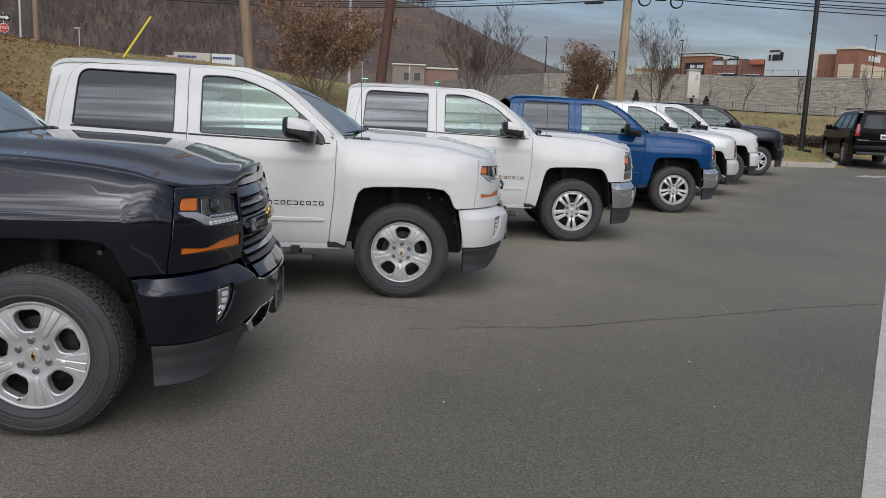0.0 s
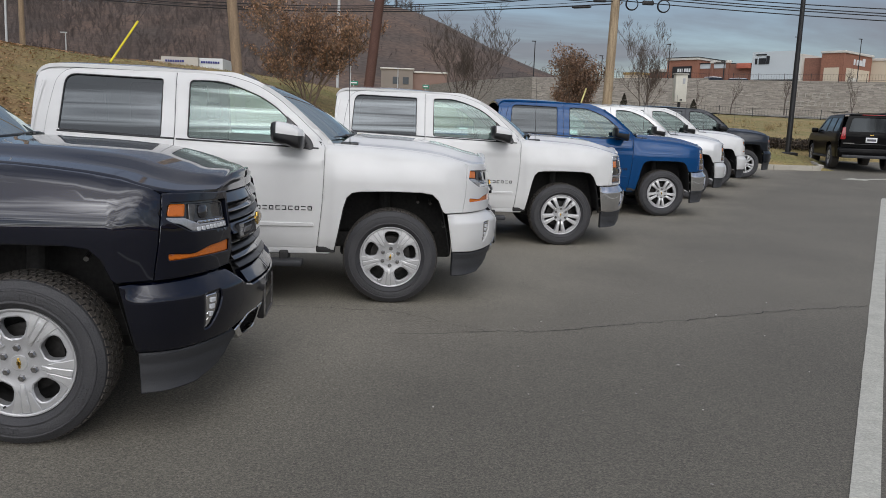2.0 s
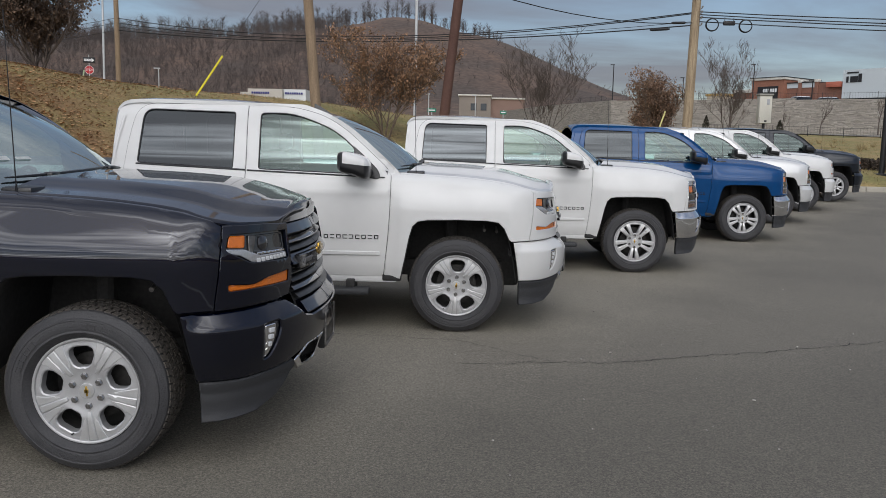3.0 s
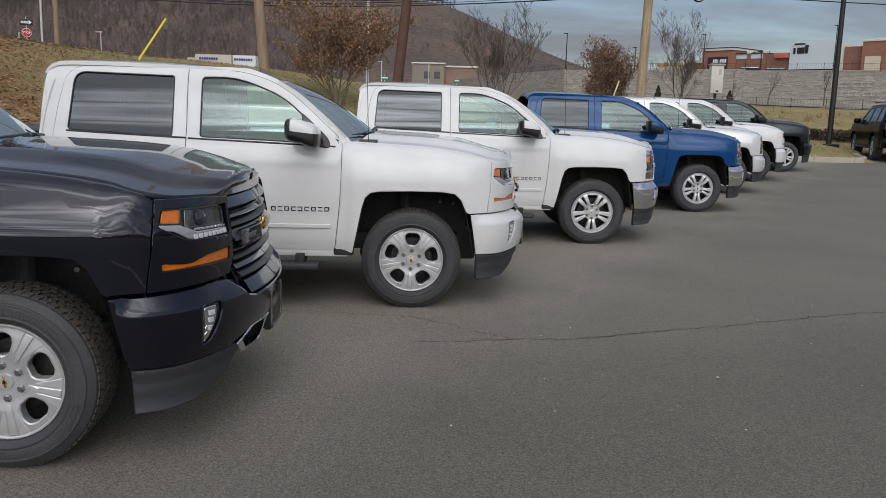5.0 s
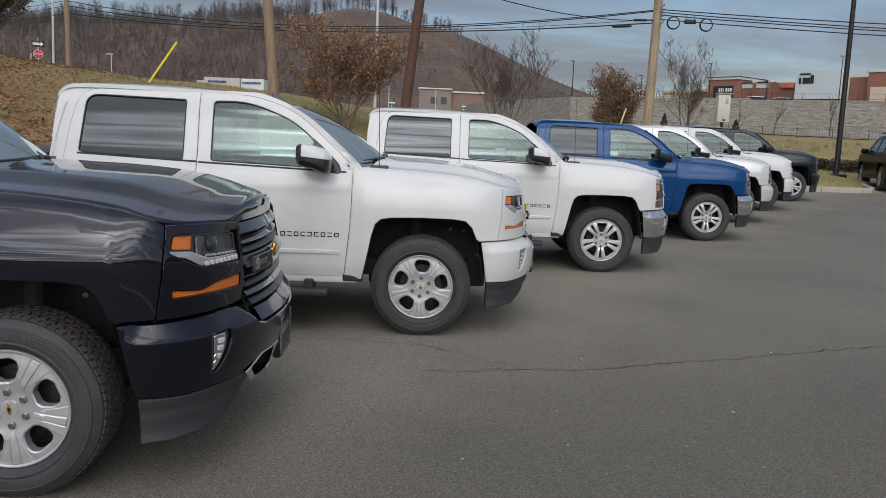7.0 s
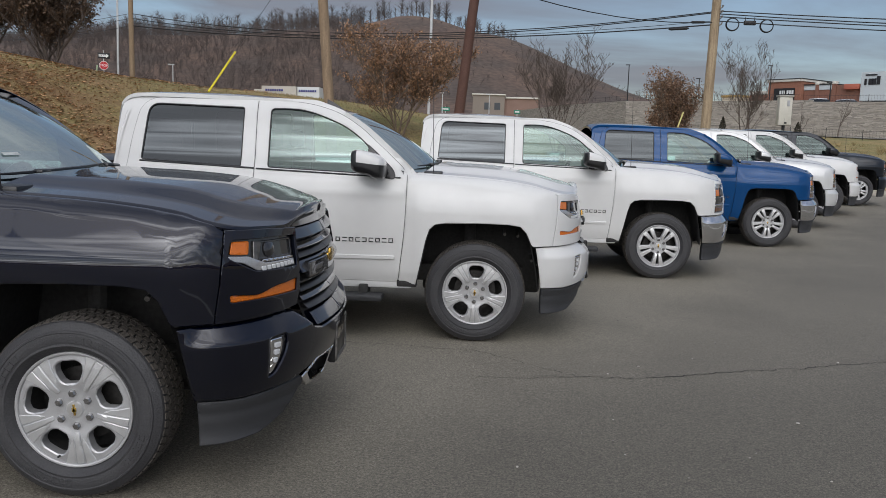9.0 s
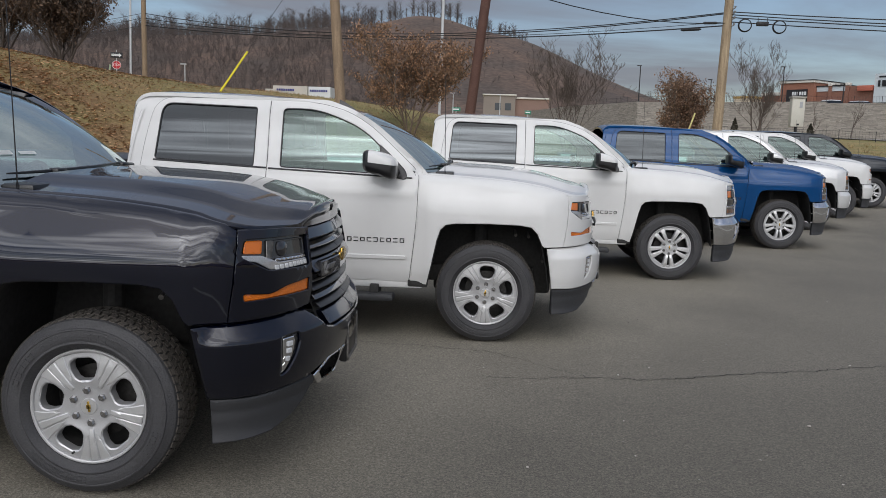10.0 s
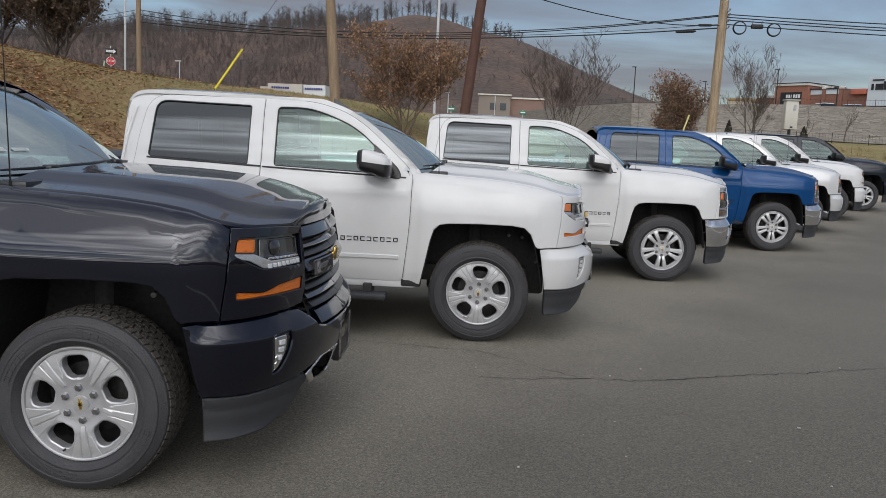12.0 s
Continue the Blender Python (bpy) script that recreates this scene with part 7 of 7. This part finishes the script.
for k, (wd, h) in enumerate(((0.34, 0.95), (0.58, 0.95), (0.55, 0.95), (0.52, 1.3))):
    block(w, "sign_bar", -3.2 + k * 0.64, -3.2 + k * 0.64 + wd, -0.72, -0.61, 12.2, 12.2 + h, SIGN_BLACK, 0.0, "dark bar of a shop sign")
block(w, "sign_bar", -3.1, -1.3, -0.72, -0.61, 13.62, 13.84, SIGN_BLACK, 0.0, "dark bar of a shop sign")
block(shops, "wall", 3.52, 4.45, -0.2, 9, 5.5, 13.7, CREAM, 0.0, "pale return wall")
block(shops, "shop_front", -3.6, 3.4, 0.1, 9, 5.5, 9.7, SHOP_GLASS, 0.0, "dark recessed shop front")
block(shops, "wall", 4.5, 7.6, 0.6, 10, 5.5, 13.05, BRICK)
t = block(shops, "wall", 7.65, 11.1, -0.4, 10, 5.5, 13.6, TOWER_BRICK, 0.0, "taller brick corner")
block(shops, "cornice", 7.5, 11.35, -0.6, 10.2, 13.6, 13.95, CREAM, 0.04)
block(t, "render_panel", 8.2, 10.5, -0.52, -0.42, 6.0, 11.4, TAN, 0.0, "tan panel")
block(t, "render_panel", 11.12, 11.22, 0.6, 9.2, 6.0, 11.4, TAN, 0.0, "tan panel")
block(t, "awning", 11.23, 11.9, 1.2, 3.4, 9.3, 9.9, CREAM, 0.05, "pale shop awning")
for k, (wd, h) in enumerate(((0.55, 0.85), (1.0, 0.85), (0.95, 0.85), (0.95, 1.15))):
    block(t, "sign_bar", 11.12, 11.2, 3.0 + k * 1.1, 3.0 + k * 1.1 + wd, 12.0, 12.0 + h, WHITE_PANEL, 0.0, "white bar of a shop sign")
block(shops, "wall", 9.0, 22.0, 10.2, 20, 5.5, 13.1, TAN, 0.0, "tan rendered wall")
block(shops, "cornice", 9.0, 22.2, 10.0, 20, 13.1, 13.5, CREAM, 0.04)
hut = thing("low_building", "small tan building beyond a bare tree", "building", "buildings", pose(61.4, 124.5, 0, 0, 0, -52))
block(hut, "wall", -30.0, -26.4, 0.0, 5, 5.5, 11.0, TAN)
block(hut, "roof_edge", -30.2, -26.2, -0.2, 5, 11.0, 11.4, surface("ochre_roof", (0.42, 0.28, 0.10), 0.8, vary=0.1, scale=0.5), 0.03)
store = thing("store_building", "long low white store with dark blue lettering bars", "shop building", "buildings")
STORE_WALL = surface("beige_render", (0.50, 0.47, 0.42), 0.85, vary=0.06, scale=0.3)
block(store, "wall", -57.6, -48.9, 194, 206, 5.5, 13.9, STORE_WALL)
block(store, "wall", -48.8, -43.2, 195, 206, 5.5, 13.9, WHITE_PANEL)
block(store, "wall", -59.8, -57.7, 195, 206, 5.5, 13.1, STORE_WALL)
NAVY = surface("navy_lettering", (0.03, 0.035, 0.20), 0.6, vary=0.06, scale=1)
for x0, n in ((-56.6, 8), (-48.4, 8)):
    for k in range(n):
        block(store, "letter_bar", x0 + k * 0.57, x0 + k * 0.57 + 0.42, 193.8 if x0 < -50 else 194.8, 193.98 if x0 < -50 else 194.98, 12.65, 13.15, NAVY)
block(store, "wall", -78, -63, 196, 206, 5.5, 12.4, CREAM)
GREY_TAN = surface("grey_tan_render", (0.25, 0.215, 0.185), 0.9, vary=0.1, scale=0.4)
DULL_BRICK = surface("dull_brick", (0.25, 0.165, 0.135), 0.9, vary=0.12, scale=0.5)
tan_b = thing("low_building", "low tan building with a pale roof edge", "building", "buildings")
block(tan_b, "wall", -3.6, 2.4, 147, 156, 4.5, 10.3, GREY_TAN)
block(tan_b, "wall", 2.4, 8.8, 148, 156, 4.5, 9.8, DULL_BRICK)
block(tan_b, "roof_edge", -3.8, 2.6, 146.7, 156, 10.3, 10.55, CREAM, 0.04)
block(tan_b, "roof_edge", 2.6, 9.0, 147.7, 156, 9.8, 10.1, CREAM, 0.04)
for k in range(2):
    block(tan_b, "window", -1.4 + k * 1.9, -0.3 + k * 1.9, 146.9, 146.99, 7.6, 8.9, SHOP_GLASS)


# ---- the black SUV ----
def build_suv():
    """x ahead of the rear axle, y to its left."""
    T = thing("suv", "large black SUV parked beside the grass island", "suv")
    wide = curve([(0.25, 0.93), (0.5, 0.99), (0.9, 1.02), (1.15, 1.005), (1.22, 0.985), (1.55, 0.88), (1.80, 0.79)])

    def side(x, z, d):
        return (x, -(wide(z) - d - 0.06 * smooth((-0.85 - x) / 0.35) - 0.08 * smooth((x - 3.3) / 0.6)), z)

    def tail(y, z, d):
        return (-1.16 - 0.05 * math.cos(y * 1.4) + 0.10 * max(0.0, z - 1.15) + d, y, z)
    for mir in (False, True):
        arch = [(0.46, 0.42), (0.44, 0.65), (0.30, 0.86), (0, 0.92), (-0.30, 0.86), (-0.44, 0.65), (-0.46, 0.42)]
        lower = [(-1.12, 0.42)] + arch[::-1] + [(2.95 + u, z) for u, z in arch[::-1]] + [(3.85, 0.42), (3.90, 1.02), (3.2, 1.17), (2.35, 1.20), (-1.10, 1.22)]
        part("body_side", sheet(lower, [], side, 0.09, 0.015, 0.004, mir), GLOSS_BLACK, T)
        rails = rounded([(-1.10, 1.225, 0.02), (2.33, 1.205, 0.02), (1.45, 1.80, 0.2), (-0.80, 1.80, 0.12)])
        w = [rounded([(-0.98, 1.27, 0.03), (-0.18, 1.26, 0.03), (-0.18, 1.70, 0.04), (-0.72, 1.69, 0.08)]), rounded([(-0.08, 1.26, 0.03), (0.82, 1.25, 0.03), (0.82, 1.72, 0.04), (-0.08, 1.70, 0.04)]), rounded([(0.92, 1.25, 0.03), (2.05, 1.24, 0.03), (1.45, 1.68, 0.12), (0.92, 1.72, 0.04)])]
        part("window_frame", sheet(rails, w, side, 0.09, 0.015, 0.004, mir), GLOSS_BLACK, T)
        for q in w:
            part("window_pane", sheet(q, [], lambda x, z, d: side(x, z, d + 0.012), 0.2, 0.0, 0.0, mir), GLASS_DEEP, T, "dark window")
        s = 1 if mir else -1
        bm = bmesh.new()
        sheet(rounded([(0.775, 1.00, 0.02), (0.93, 1.00, 0.03), (0.875, 1.40, 0.04), (0.785, 1.40, 0.03)]), [], lambda y, z, d: (tail(y, z, d)[0] - 0.02 * math.cos(y), -y, z), 0.06, 0.06, 0.006, not mir, bm)
        part("tail_light", bm, RED_LENS, T, "tall red tail light")
        bm = bmesh.new()
        box(bm, -0.75, 1.5, s * 0.70 - 0.02, s * 0.70 + 0.02, 1.89, 1.92, 0.008)
        part("roof_rail", bm, BLACK_METAL, T)
        bm = bmesh.new()
        box(bm, 2.0, 2.18, s * 1.10 - 0.11, s * 1.10 + 0.11, 1.18, 1.36, 0.05)
        part("mirror", bm, GLOSS_BLACK, T)
        bm = bmesh.new()
        box(bm, 0.42, 2.52, s * 0.96 - 0.09, s * 0.96 + 0.09, 0.36, 0.42, 0.015)
        part("side_step", bm, PLASTIC, T, "dark running board")
    hatch = rounded([(-0.90, 0.74, 0.04), (0.90, 0.74, 0.04), (0.88, 1.22, 0.02), (0.72, 1.80, 0.08), (-0.72, 1.80, 0.08), (-0.88, 1.22, 0.02)])
    win = rounded([(-0.70, 1.26, 0.05), (0.70, 1.26, 0.05), (0.60, 1.70, 0.06), (-0.60, 1.70, 0.06)])
    door = part("tailgate", sheet([(-p[0], p[1]) for p in hatch], [win], lambda u, v, d: tail(-u, v, d), 0.08, 0.02, 0.005), GLOSS_BLACK, T)
    part("rear_window", sheet(win, [], lambda u, v, d: tail(-u, v, d + 0.012), 0.2, 0.0, 0.0), GLASS_DEEP, door, "dark rear window")
    bm = bmesh.new()
    box(bm, -1.245, -1.21, -0.17, 0.17, 0.92, 1.08, 0.005)
    plate = part("number_plate", bm, SIGN_WHITE, door, "white number plate")
    bm = bmesh.new()
    box(bm, -1.25, -1.246, -0.13, 0.13, 0.96, 1.03)
    part("legend_bar", bm, surface("plate_legend", (0.08, 0.08, 0.09), 0.6, vary=0.05, scale=3), plate)
    bm = bmesh.new()
    box(bm, -1.240, -1.20, -0.06, 0.06, 1.14, 1.17, 0.006)
    part("badge", bm, GOLD, door, "gold badge")
    bm = bmesh.new()
    box(bm, -1.232, -1.20, 0.50, 0.84, 0.86, 0.89, 0.003)
    part("name_bar", bm, STEEL, door, "bright bar of lettering")
    bm = bmesh.new()
    box(bm, -1.27, -0.95, -0.97, 0.97, 0.42, 0.73, 0.06)
    part("bumper", bm, GLOSS_BLACK, T)
    bm = bmesh.new()
    box(bm, -1.285, -1.20, -0.85, 0.85, 0.40, 0.50, 0.02)
    part("bumper_insert", bm, PLASTIC, T)
    bm = bmesh.new()
    rows = []
    for i in range(13):
        t = i / 12
        x = -1.02 + 2.6 * t
        rows.append([bm.verts.new((x, y * (0.80 - 0.02 * abs(t - 0.5)), 1.795 + 0.085 * (1 - abs(y) ** 2.4) - 0.05 * max(0, abs(t - 0.5) * 2 - 0.7) ** 1.5)) for y in [k / 8 for k in range(-8, 9)]])
    for a, b in zip(rows, rows[1:]):
        for k in range(16):
            bm.faces.new((a[k], b[k], b[k + 1], a[k + 1]))
    bmesh.ops.recalc_face_normals(bm, faces=bm.faces)
    part("roof", bm, GLOSS_BLACK, T, angle=60)
    bm = bmesh.new()
    box(bm, -1.16, -0.98, -0.70, 0.70, 1.77, 1.83, 0.02)
    part("spoiler", bm, GLOSS_BLACK, T)
    bm = bmesh.new()
    box(bm, -1.175, -1.155, -0.34, 0.34, 1.79, 1.815, 0.004)
    part("brake_light", bm, RED_LENS, T, "narrow red upper brake light")
    bm = bmesh.new()
    box(bm, -1.262, -1.20, -0.62, 0.62, 0.845, 0.865, 0.005)
    part("trim_strip", bm, TRIM, T, "thin black strip")
    bm = bmesh.new()
    box(bm, 2.3, 3.93, -0.90, 0.90, 0.95, 1.17, 0.06)
    part("hood", bm, GLOSS_BLACK, T)
    bm = bmesh.new()
    v = [bm.verts.new(p) for p in ((2.35, -0.95, 1.20), (2.35, 0.95, 1.20), (1.50, 0.76, 1.79), (1.50, -0.76, 1.79))]
    bm.faces.new(v)
    part("windscreen", bm, GLASS_DEEP, T)
    bm = bmesh.new()
    box(bm, 3.78, 3.98, -0.92, 0.92, 0.42, 1.0, 0.05)
    part("front_bumper", bm, GLOSS_BLACK, T)
    bm = bmesh.new()
    box(bm, -1.0, 3.6, -0.80, 0.80, 0.40, 0.75)
    part("chassis", bm, DARK, T)
    for x in (0.0, 2.95):
        for right in (True, False):
            wheel_part(T, x, right, "twin", 10)
    return T


suv = build_suv()
suv.matrix_basis = pose(15.8, 20.1, lot_height(21.0), 0, 0, 73.0)
